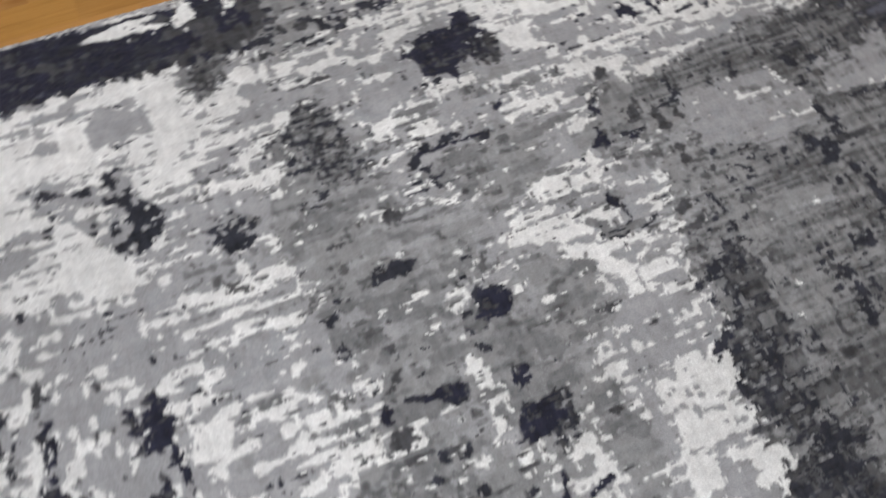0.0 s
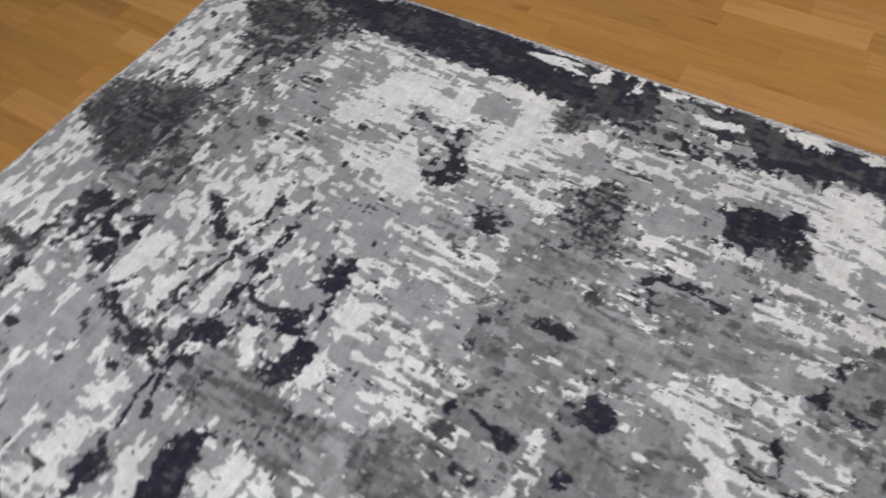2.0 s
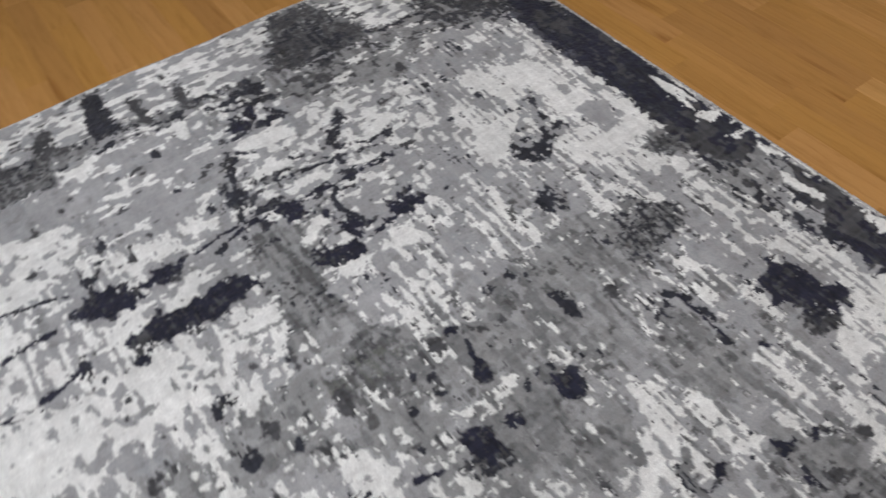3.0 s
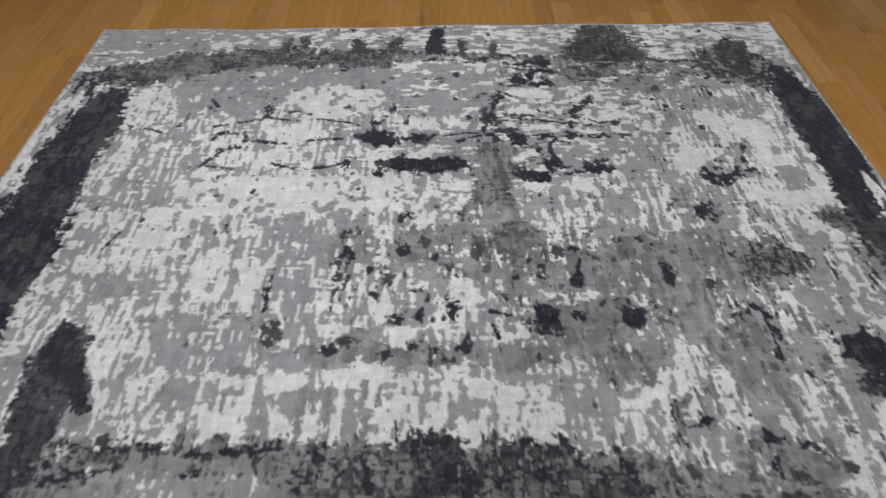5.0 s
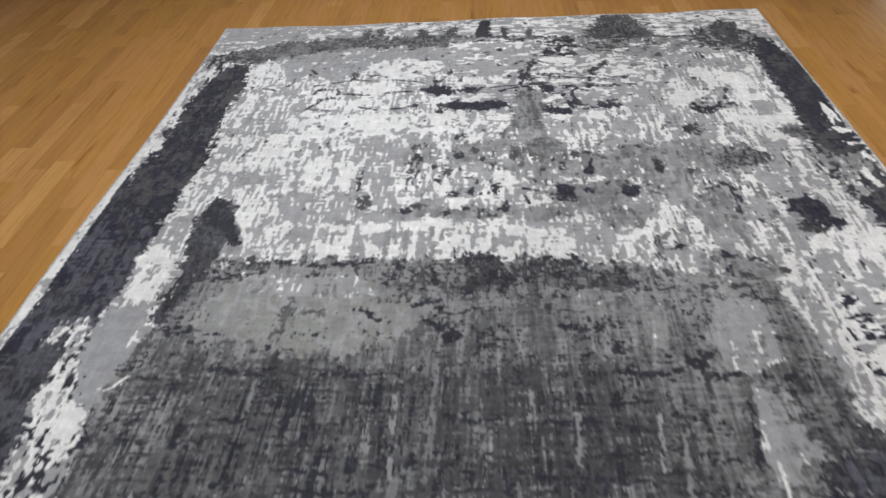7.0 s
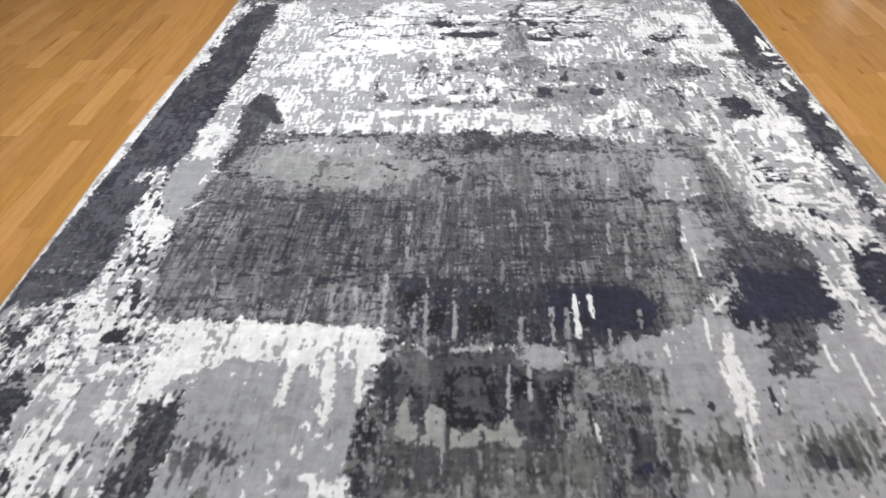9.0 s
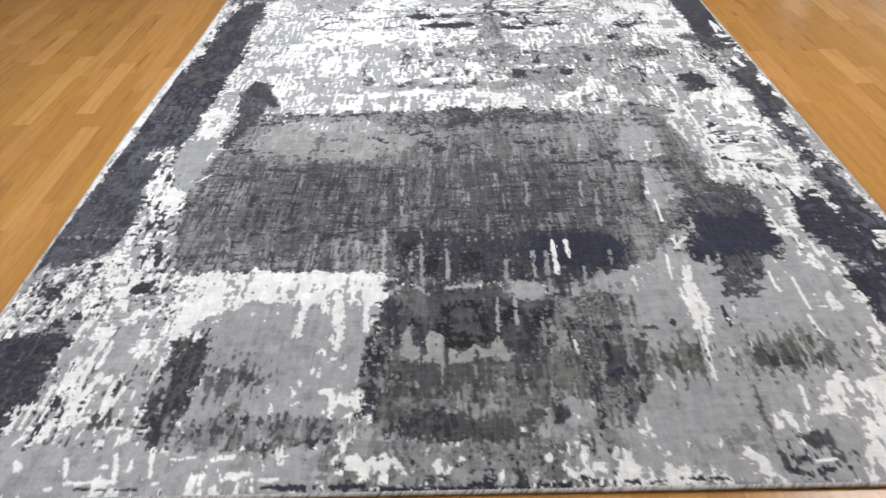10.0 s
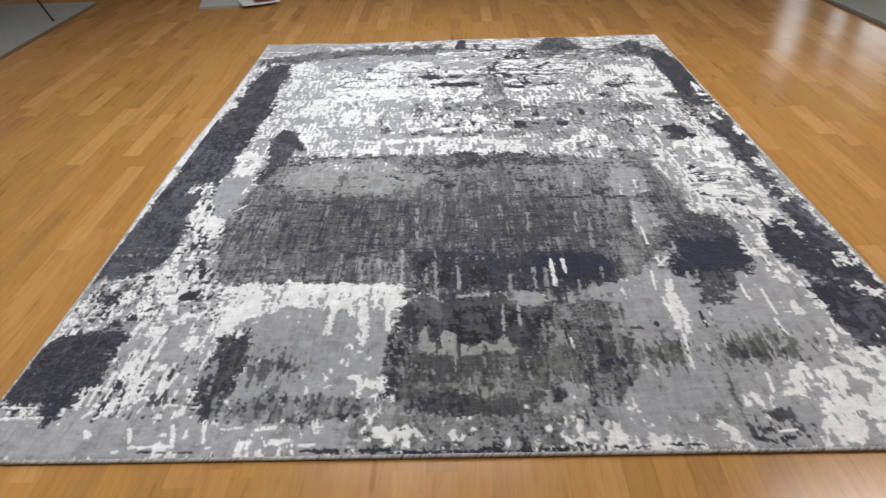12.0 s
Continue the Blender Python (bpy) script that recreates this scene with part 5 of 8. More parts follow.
    w.patch("ink", 0.006, (-0.245, 0.921), (-0.203, 0.954), (-0.143, 0.955), (-0.077, 0.986), (-0.078, 0.941), (-0.064, 0.901), (-0.092, 0.877),
        (-0.117, 0.881), (-0.139, 0.836), (-0.163, 0.849), (-0.195, 0.891))
    w.mottle("slate", 0.1, (0.012, 0.01), (-0.201, 0.904), (-0.082, 0.972), (-0.068, 0.898), (-0.139, 0.836))
    w.stroke("charcoal", 0.014, (-0.282, 0.71), (-0.258, 0.731), (-0.202, 0.739), (-0.143, 0.718))
    w.patch("ink", 0.003, (-0.276, 0.681), (-0.26, 0.704), (-0.242, 0.687), (-0.241, 0.656), (-0.256, 0.651))
    w.patch("ink", 0.003, (0.014, 0.628), (0.033, 0.632), (0.041, 0.655), (0.053, 0.656), (0.051, 0.625), (0.033, 0.616))
    w.patch("ink", 0.003, (-0.004, 0.522), (0.005, 0.542), (0.019, 0.525), (0.016, 0.503), (0.018, 0.482), (0.008, 0.509))
    w.patch("ink", 0.003, (0.043, 0.701), (0.052, 0.716), (0.067, 0.695), (0.064, 0.679))
    w.stroke("slate", 0.01, (0.057, 0.714), (0.102, 0.757))
    w.stroke("ink", 0.011, (0.095, 0.624), (0.139, 0.632))
    w.stroke("charcoal", 0.013, (-0.036, 0.463), (0.009, 0.473), (0.048, 0.471))
    w.stroke("ink", 0.009, (-0.107, 0.766), (-0.078, 0.784))
    w.patch("ink", 0.003, (0.149, 0.672), (0.165, 0.699), (0.17, 0.666), (0.171, 0.643), (0.158, 0.65))
    w.spots("slate", .004, (0.031, 0.804, 0.009, 0.009), (0.101, 0.76, 0.012, 0.012), (-0.228, 0.627, 0.009, 0.01), (-0.074, 0.675, 0.004,
        0.005), (0.128, 0.666, 0.021, 0.021))
    w.area("ash", 0.02, 0.05, "stone", 0.01, (0.028, 0.009), (-0.539, 0.712), (-0.471, 0.771), (-0.385, 0.736), (-0.32, 0.688), (-0.373, 0.659),
        (-0.292, 0.624), (-0.201, 0.601), (-0.243, 0.531), (-0.359, 0.537), (-0.442, 0.528), (-0.495, 0.564), (-0.527, 0.644))
    w.area("ash", 0.02, 0.04, "stone", 0.01, (0.028, 0.009), (-0.209, 0.621), (-0.155, 0.689), (-0.042, 0.727), (-0.032, 0.662), (-0.1, 0.612),
        (-0.174, 0.581))
    w.area("ash", 0.05, 0.04, "stone", 0.01, (0.028, 0.009), (-0.236, 0.403), (-0.196, 0.49), (-0.133, 0.473), (-0.085, 0.44), (-0.085, 0.39),
        (-0.185, 0.331))
    w.area("ash", 0.07, 0.06, "stone", 0.01, (0.028, 0.009), (-0.683, 0.155), (-0.526, 0.256), (-0.432, 0.279), (-0.332, 0.245), (-0.635,
        0.067))
    w.crumble(("ash", "slate", "stone", "grey"), 0.05, (0.02, 0.012), (-0.582, 0.161), (-0.519, 0.229), (-0.445, 0.23), (-0.429, 0.188),
        (-0.542, 0.122))
    w.crumble(("ash", "stone", "grey", "slate", "charcoal"), 0.12, (0.012, 0.009), (-0.497, 0.836), (-0.455, 0.891), (-0.402, 0.895), (-0.361,
        0.815), (-0.38, 0.724), (-0.448, 0.746))
    w.area("ash", 0.04, 0.28, "charcoal", 0.008, (0.01, 0.007), (-0.634, 0.714), (-0.59, 0.738), (-0.553, 0.704), (-0.58, 0.674))
    w.mottle("charcoal", 0.09, (0.009, 0.006), (-0.505, 0.84), (-0.423, 0.9), (-0.36, 0.808), (-0.325, 0.726), (-0.416, 0.704), (-0.505, 0.67),
        (-0.542, 0.741))
    w.stroke("white", 0.007, (-0.379, 0.648), (-0.31, 0.64), (-0.238, 0.617))
    w.stroke("white", 0.006, (-0.437, 0.478), (-0.334, 0.485), (-0.299, 0.476))
    w.stroke("white", 0.011, (-0.741, 0.579), (-0.63, 0.588))
    w.stroke("stone", 0.009, (-0.438, 0.543), (-0.363, 0.545))
    w.stroke("stone", 0.01, (-0.534, 0.669), (-0.496, 0.675))
    w.area("ash", 0.18, 0.03, "slate", 0.008, (0.034, 0.009), (-0.435, 0.476), (-0.314, 0.521), (-0.203, 0.502), (-0.274, 0.467), (-0.361,
        0.418))
    w.area("ash", 0.11, 0.06, "slate", 0.01, (0.03, 0.012), (-0.577, 0.35), (-0.451, 0.462), (-0.361, 0.418), (-0.35, 0.343), (-0.339, 0.272),
        (-0.424, 0.196), (-0.504, 0.263))
    w.patch("charcoal", 0.004, (-0.386, 0.325), (-0.367, 0.349), (-0.345, 0.341), (-0.344, 0.314), (-0.365, 0.309))
    w.patch("slate", 0.003, (-0.376, 0.331), (-0.365, 0.343), (-0.352, 0.334), (-0.36, 0.323))
    w.stroke("charcoal", 0.009, (-0.436, 0.344), (-0.382, 0.328))
    w.patch("ink", 0.004, (-0.493, 0.346), (-0.489, 0.365), (-0.466, 0.347), (-0.466, 0.318), (-0.478, 0.315))
    w.stroke("slate", 0.018, (-0.442, 0.358), (-0.427, 0.417))
    w.patch("charcoal", 0.004, (-0.312, 0.405), (-0.308, 0.43), (-0.272, 0.44), (-0.271, 0.463), (-0.247, 0.463), (-0.229, 0.451), (-0.231,
        0.426), (-0.262, 0.426), (-0.276, 0.406), (-0.295, 0.399))
    w.patch("stone", 0.003, (-0.305, 0.411), (-0.276, 0.43), (-0.271, 0.414), (-0.29, 0.4))
    w.patch("stone", 0.003, (-0.248, 0.49), (-0.243, 0.524), (-0.23, 0.521), (-0.236, 0.49))
    w.patch("ink", 0.004, (-0.274, 0.305), (-0.254, 0.338), (-0.242, 0.328), (-0.249, 0.302), (-0.262, 0.297))
    w.crumble(("slate", "charcoal", "charcoal", "stone"), 0.1, (0.012, 0.012), (-0.295, 0.223), (-0.286, 0.254), (-0.26, 0.273), (-0.22, 0.267),
        (-0.219, 0.23), (-0.258, 0.195), (-0.27, 0.222))
    w.patch("ink", 0.004, (-0.297, 0.224), (-0.284, 0.252), (-0.267, 0.249), (-0.275, 0.227))
    w.spots("charcoal", .004, (-0.428, 0.221, 0.008, 0.008), (-0.414, 0.248, 0.007, 0.007), (-0.383, 0.243, 0.008, 0.008), (-0.504, 0.446,
        0.011, 0.011), (-0.507, 0.503, 0.011, 0.01), (-0.471, 0.526, 0.012, 0.011), (-0.482, 0.402, 0.007, 0.007), (-0.533, 0.365, 0.011, 0.01),
        (-0.574, 0.377, 0.009, 0.009), (-0.514, 0.398, 0.005, 0.005), (-0.394, 0.379, 0.005, 0.005), (-0.387, 0.41, 0.006, 0.006), (-0.283, 0.496,
        0.011, 0.011), (-0.264, 0.52, 0.008, 0.008), (-0.312, 0.16, 0.007, 0.007), (-0.198, 0.317, 0.004, 0.004), (-0.512, 0.292, 0.008, 0.008),
        (-0.297, 0.377, 0.009, 0.009), (-0.628, 0.457, 0.007, 0.007))
    w.spots("stone", .004, (-0.24, 0.39, 0.009, 0.01), (-0.36, 0.498, 0.01, 0.01), (-0.459, 0.571, 0.011, 0.011), (-0.455, 0.466, 0.021, 0.021),
        (-0.487, 0.26, 0.01, 0.009), (-0.289, 0.573, 0.008, 0.009), (-0.342, 0.29, 0.008, 0.008))
    w.stroke("stone", 0.01, (-0.435, 0.541), (-0.384, 0.545), (-0.333, 0.547))
    w.stroke("slate", 0.007, (-0.467, 0.616), (-0.438, 0.615))
    w.stroke("slate", 0.01, (-0.601, 0.534), (-0.541, 0.516))
    w.patch("white", 0.004, (-0.342, 0.364), (-0.323, 0.367), (-0.302, 0.331), (-0.312, 0.27), (-0.321, 0.231), (-0.332, 0.234), (-0.324,
        0.299), (-0.33, 0.334))
    w.stroke("white", 0.013, (-0.296, 0.273), (-0.297, 0.31))
    w.stroke("white", 0.004, (-0.424, 0.478), (-0.352, 0.487))
    w.stroke("white", 0.004, (-0.284, 0.48), (-0.246, 0.478))
    w.stroke("white", 0.004, (-0.297, 0.647), (-0.243, 0.622))
    w.stroke("white", 0.006, (-0.217, 0.611), (-0.171, 0.631))
    w.smudge("slate", 0.5, (-0.499, 0.176, 0.041, 0.038))
    w.smudge("stone", 0.9, (-0.499, 0.189, 0.059, 0.053), (-0.494, 0.101, 0.035, 0.031))
    w.smudge("fern", 0.7, (-0.492, 0.196, 0.042, 0.039), (-0.498, 0.098, 0.026, 0.023))
    w.stroke("stone", 0.013, (-0.452, 0.132), (-0.398, 0.119))
    w.area("silver", 0.36, 0.02, "charcoal", 0.008, (0.028, 0.009), (-0.731, 0.348), (-0.726, 0.5), (-0.601, 0.534), (-0.508, 0.562), (-0.514,
        0.438), (-0.451, 0.399), (-0.512, 0.285), (-0.572, 0.231))
    w.area("silver", 0.45, 0.01, "charcoal", 0.008, (0.04, 0.008), (-0.773, 0.599), (-0.679, 0.62), (-0.517, 0.608), (-0.524, 0.548), (-0.664,
        0.535), (-0.747, 0.521))
    w.patch("white", 0.005, (-0.753, 0.383), (-0.729, 0.423), (-0.683, 0.417), (-0.685, 0.381), (-0.714, 0.363))
    w.patch("white", 0.005, (-0.742, 0.228), (-0.725, 0.285), (-0.718, 0.325), (-0.69, 0.282), (-0.696, 0.245))
    w.patch("white", 0.005, (-0.639, 0.412), (-0.613, 0.418), (-0.562, 0.404), (-0.587, 0.39))
    w.mottle("grey", 0.12, (0.03, 0.014), (-0.746, 0.712), (-0.524, 0.88), (-0.268, 0.829), (0.102, 0.796), (0.158, 0.532), (-0.542, 0.122),
        (-0.608, 0.276))
    w.mottle("stone", 0.035, (0.014, 0.009), (-0.746, 0.712), (-0.524, 0.88), (-0.268, 0.829), (0.102, 0.796), (0.158, 0.532), (-0.542, 0.122),
        (-0.608, 0.276))


def weave_marks_far(w):
    w.area("silver", 0.31, 0.03, "slate", 0.008, (0.008, 0.032), (-1.271, 0.232), (-1.242, 0.491), (-1.074, 0.661), (-0.946, 0.649), (-0.79,
        0.564), (-0.813, 0.424), (-0.698, 0.378), (-0.688, 0.252), (-0.725, 0.095), (-0.807, -0.065), (-0.884, -0.217), (-0.967, -0.237), (-1.142,
        -0.15), (-1.131, 0.089))
    w.area("silver", 0.16, 0.03, "slate", 0.008, (0.008, 0.036), (-1.351, -0.046), (-1.322, 0.122), (-1.232, 0.265), (-1.09, 0.143), (-0.995,
        0.134), (-1.01, -0.034), (-1.092, -0.106), (-1.142, -0.15))
    w.area("silver", 0.65, 0.02, "slate", 0.008, (0.016, 0.012), (-0.803, -0.09), (-0.741, 0.008), (-0.725, 0.095), (-0.669, 0.115), (-0.616,
        0.024), (-0.576, -0.042), (-0.637, -0.109), (-0.719, -0.121))
    w.area("silver", 0.63, 0.05, "slate", 0.008, (0.02, 0.012), (-1.13, -0.156), (-1.043, -0.063), (-1.029, 0.051), (-0.984, 0.126), (-0.953,
        0.017), (-0.986, -0.06), (-0.949, -0.105), (-0.972, -0.17), (-1.04, -0.201))
    w.crumble(("grey", "stone", "ash", "ash"), 0.05, (0.03, 0.015), (-0.834, 0.172), (-0.791, 0.227), (-0.695, 0.182), (-0.678, 0.149), (-0.7,
        0.102), (-0.751, 0.102), (-0.806, 0.131))
    w.crumble(("grey", "stone", "ash"), 0.08, (0.03, 0.015), (-0.914, 0.118), (-0.882, 0.216), (-0.905, 0.305), (-0.857, 0.31), (-0.791, 0.227),
        (-0.788, 0.131))
    w.patch("white", 0.005, (-0.839, 0.21), (-0.863, 0.25), (-0.869, 0.29), (-0.851, 0.297), (-0.821, 0.252), (-0.812, 0.216))
    w.patch("white", 0.005, (-0.777, 0.034), (-0.725, 0.095), (-0.692, 0.095), (-0.696, 0.048), (-0.717, 0.015), (-0.744, 0.005))
    w.patch("white", 0.005, (-0.858, -0.199), (-0.863, -0.115), (-0.847, -0.108), (-0.819, -0.158), (-0.831, -0.193))
    w.patch("white", 0.005, (-0.911, -0.01), (-0.898, 0.018), (-0.842, -0.024), (-0.863, -0.058))
    w.patch("white", 0.005, (-0.933, -0.12), (-0.946, -0.084), (-0.914, -0.073), (-0.901, -0.109))
    w.stroke("ash", 0.008, (-0.792, 0.05), (-0.725, 0.048), (-0.732, 0.002))
    w.stroke("ash", 0.008, (-0.683, 0.088), (-0.687, 0.042), (-0.703, -0.007))
    w.stroke("ash", 0.008, (-0.727, -0.048), (-0.687, -0.053))
    w.stroke("ash", 0.008, (-0.662, -0.081), (-0.663, -0.058))
    w.stroke("ash", 0.007, (-0.643, -0.026), (-0.605, -0.043))
    w.stroke("ash", 0.007, (-0.703, -0.131), (-0.673, -0.129))
    w.patch("ink", 0.005, (-0.844, 0.321), (-0.809, 0.346), (-0.789, 0.333), (-0.803, 0.308))
    w.patch("ink", 0.005, (-0.791, 0.227), (-0.783, 0.277), (-0.756, 0.312), (-0.73, 0.306), (-0.753, 0.266), (-0.744, 0.223), (-0.762, 0.211))
    w.patch("ink", 0.005, (-0.958, -0.07), (-0.95, -0.01), (-0.926, -0.015), (-0.914, -0.062), (-0.939, -0.073))
    w.patch("ink", 0.005, (-0.975, -0.201), (-0.962, -0.175), (-0.947, -0.117), (-0.923, -0.126), (-0.915, -0.19), (-0.926, -0.216))
    w.patch("ink", 0.005, (-0.825, -0.053), (-0.832, -0.007), (-0.806, -0.007), (-0.782, -0.029), (-0.806, -0.06))
    w.patch("ink", 0.005, (-0.843, 0.012), (-0.846, 0.051), (-0.819, 0.041), (-0.789, 0.008), (-0.813, -0.002))
    w.patch("ink", 0.005, (-0.861, -0.099), (-0.835, -0.09), (-0.788, -0.13), (-0.799, -0.169), (-0.829, -0.167), (-0.829, -0.14), (-0.837,
        -0.12))
    w.stroke("ink", 0.016, (-0.839, 0.055), (-0.801, 0.076), (-0.783, 0.098))
    w.stroke("ink", 0.008, (-0.954, 0.207), (-0.953, 0.118), (-0.943, 0.022))
    w.patch("charcoal", 0.005, (-0.937, 0.167), (-0.911, 0.199), (-0.897, 0.172), (-0.914, 0.157))
    w.mottle("slate", 0.25, (0.014, 0.012), (-0.815, -0.181), (-0.846, -0.086), (-0.832, 0.06), (-0.775, 0.021), (-0.77, -0.154))
    w.spots("charcoal", .004, (-0.921, 0.07, 0.015, 0.012), (-0.6, -0.069, 0.015, 0.011), (-0.817, -0.252, 0.016, 0.012), (-1.087, -0.126,
        0.019, 0.013), (-1.011, -0.182, 0.017, 0.012), (-0.941, -0.234, 0.016, 0.011), (-0.871, 0.159, 0.011, 0.009), (-0.755, 0.275, 0.01, 0.009),
        (-0.666, 0.275, 0.008, 0.007), (-0.803, 0.142, 0.009, 0.008), (-1.034, 0.1, 0.012, 0.008), (-1.129, 0.062, 0.008, 0.006), (-1.242, 0.257,
        0.028, 0.023), (-1.347, 0.303, 0.025, 0.02), (-0.543, 0.038, 0.006, 0.005), (-0.603, 0.062, 0.007, 0.006), (-1.269, 0.065, 0.016, 0.012),
        (-0.769, -0.165, 0.013, 0.01), (-0.769, -0.228, 0.009, 0.006), (-0.653, -0.099, 0.005, 0.004))
    w.area("ash", 0.11, 0.14, "slate", 0.01, (0.009, 0.03), (-1.365, 0.712), (-1.26, 0.83), (-1.108, 0.844), (-1.144, 0.652), (-1.191, 0.535),
        (-1.19, 0.451), (-1.31, 0.347), (-1.378, 0.426), (-1.31, 0.509))
    w.crumble(("stone", "slate", "charcoal", "slate", "grey"), 0.07, (0.009, 0.03), (-1.609, 0.559), (-1.519, 0.666), (-1.391, 0.714), (-1.322,
        0.69), (-1.337, 0.599), (-1.327, 0.521), (-1.332, 0.475), (-1.397, 0.435), (-1.504, 0.479))
    w.crumble(("ash", "stone", "slate"), 0.06, (0.009, 0.03), (-1.321, 0.5), (-1.284, 0.606), (-1.244, 0.509), (-1.235, 0.453))
    w.stroke("silver", 0.009, (-1.342, 0.529), (-1.339, 0.591))
    w.stroke("silver", 0.007, (-1.333, 0.63), (-1.324, 0.677))
    w.stroke("ash", 0.011, (-1.5, 0.51), (-1.519, 0.567))
    w.stroke("silver", 0.009, (-1.41, 0.532), (-1.421, 0.592))
    w.stroke("slate", 0.014, (-1.303, 0.678), (-1.256, 0.732))
    w.stroke("slate", 0.013, (-1.262, 0.755), (-1.251, 0.823))
    w.patch("ink", 0.004, (-1.304, 0.305), (-1.287, 0.332), (-1.232, 0.31), (-1.254, 0.287))
    w.patch("ink", 0.004, (-1.288, 0.25), (-1.253, 0.264), (-1.224, 0.304), (-1.206, 0.277), (-1.22, 0.243))
    w.patch("ink", 0.004, (-1.227, 0.291), (-1.22, 0.354), (-1.2, 0.379), (-1.195, 0.329))
    w.patch("ink", 0.004, (-0.821, 0.446), (-0.821, 0.486), (-0.784, 0.479), (-0.783, 0.458), (-0.801, 0.436))
    w.patch("ink", 0.004, (-0.817, 0.419), (-0.793, 0.444), (-0.773, 0.41), (-0.796, 0.408))
    w.patch("charcoal", 0.004, (-1.362, 0.29), (-1.345, 0.324), (-1.325, 0.299), (-1.338, 0.282))
    w.patch("charcoal", 0.004, (-1.094, 0.425), (-1.079, 0.451), (-1.029, 0.42), (-1.051, 0.398))
    w.patch("charcoal", 0.004, (-1.009, 0.525), (-1.01, 0.552), (-0.981, 0.539), (-0.979, 0.516))
    w.patch("charcoal", 0.004, (-0.961, 0.384), (-0.948, 0.416), (-0.921, 0.409), (-0.921, 0.378))
    w.patch("charcoal", 0.004, (-0.948, 0.302), (-0.935, 0.344), (-0.917, 0.314), (-0.923, 0.29))
    w.patch("charcoal", 0.004, (-1.18, 0.199), (-1.142, 0.212), (-1.098, 0.19), (-1.129, 0.183))
    w.crumble(("ash", "slate", "charcoal"), 0.08, (0.009, 0.03), (-1.077, 0.189), (-1.032, 0.271), (-1.033, 0.328), (-0.995, 0.261), (-0.998,
        0.232), (-1.03, 0.213))
    w.crumble(("charcoal", "slate", "ink", "ash"), 0.08, (0.009, 0.03), (-1.066, 0.141), (-1.038, 0.204), (-0.99, 0.212), (-0.972, 0.256),
        (-0.92, 0.273), (-0.917, 0.228), (-1.046, 0.114))
    w.patch("white", 0.004, (-1.174, 0.219), (-1.185, 0.263), (-1.17, 0.342), (-1.143, 0.376), (-1.127, 0.356), (-1.134, 0.286), (-1.144,
        0.235))
    w.patch("white", 0.004, (-1.068, 0.211), (-1.081, 0.249), (-1.066, 0.341), (-1.039, 0.306), (-1.044, 0.251), (-1.046, 0.21))
    w.patch("white", 0.004, (-1.18, 0.419), (-1.163, 0.462), (-1.13, 0.421), (-1.142, 0.399))
    w.patch("white", 0.004, (-1.088, 0.342), (-1.079, 0.398), (-1.042, 0.376), (-1.067, 0.342))
    w.patch("white", 0.004, (-0.98, 0.254), (-0.982, 0.321), (-0.969, 0.387), (-0.954, 0.36), (-0.963, 0.292), (-0.964, 0.252))
    w.patch("white", 0.004, (-1.008, 0.211), (-1.005, 0.237), (-0.968, 0.231), (-0.978, 0.211))
    w.patch("white", 0.004, (-0.971, 0.404), (-0.97, 0.467), (-0.965, 0.495), (-0.949, 0.465), (-0.95, 0.418))
    w.patch("white", 0.004, (-1.042, 0.43), (-1.02, 0.46), (-1.019, 0.517), (-0.998, 0.491), (-1.008, 0.451))
    w.patch("white", 0.004, (-1.194, 0.495), (-1.184, 0.529), (-1.164, 0.497))
    w.patch("white", 0.004, (-1.11, 0.694), (-1.08, 0.759), (-1.017, 0.773), (-1.04, 0.702))
    w.stroke("charcoal", 0.015, (-1.142, 0.487), (-1.106, 0.474), (-1.084, 0.427))
    w.stroke("charcoal", 0.013, (-1.033, 0.408), (-1.02, 0.432), (-0.996, 0.489), (-1.005, 0.538))
    w.stroke("slate", 0.009, (-1.003, 0.588), (-0.952, 0.593), (-0.928, 0.614))
    w.stroke("slate", 0.01, (-0.936, 0.522), (-0.933, 0.566), (-0.926, 0.608))
    w.stroke("charcoal", 0.013, (-0.934, 0.436), (-0.937, 0.487), (-0.921, 0.497))
    w.stroke("charcoal", 0.011, (-1.064, 0.313), (-1.033, 0.361), (-0.986, 0.401))
    w.stroke("charcoal", 0.011, (-0.906, 0.358), (-0.902, 0.385))
    w.stroke("charcoal", 0.011, (-0.929, 0.362), (-0.899, 0.33), (-0.859, 0.326), (-0.798, 0.349))
    w.stroke("charcoal", 0.012, (-1.312, 0.333), (-1.28, 0.373), (-1.281, 0.409))
    w.stroke("charcoal", 0.011, (-1.258, 0.343), (-1.199, 0.382))
    w.stroke("charcoal", 0.01, (-1.155, 0.221), (-1.129, 0.256))
    w.stroke("ink", 0.014, (-0.786, 0.356), (-0.767, 0.404))
    w.stroke("slate", 0.011, (-0.789, 0.492), (-0.76, 0.501))
    w.stroke("slate", 0.011, (-1.037, 0.718), (-0.987, 0.735))
    w.stroke("slate", 0.011, (-0.92, 0.659), (-0.904, 0.697))


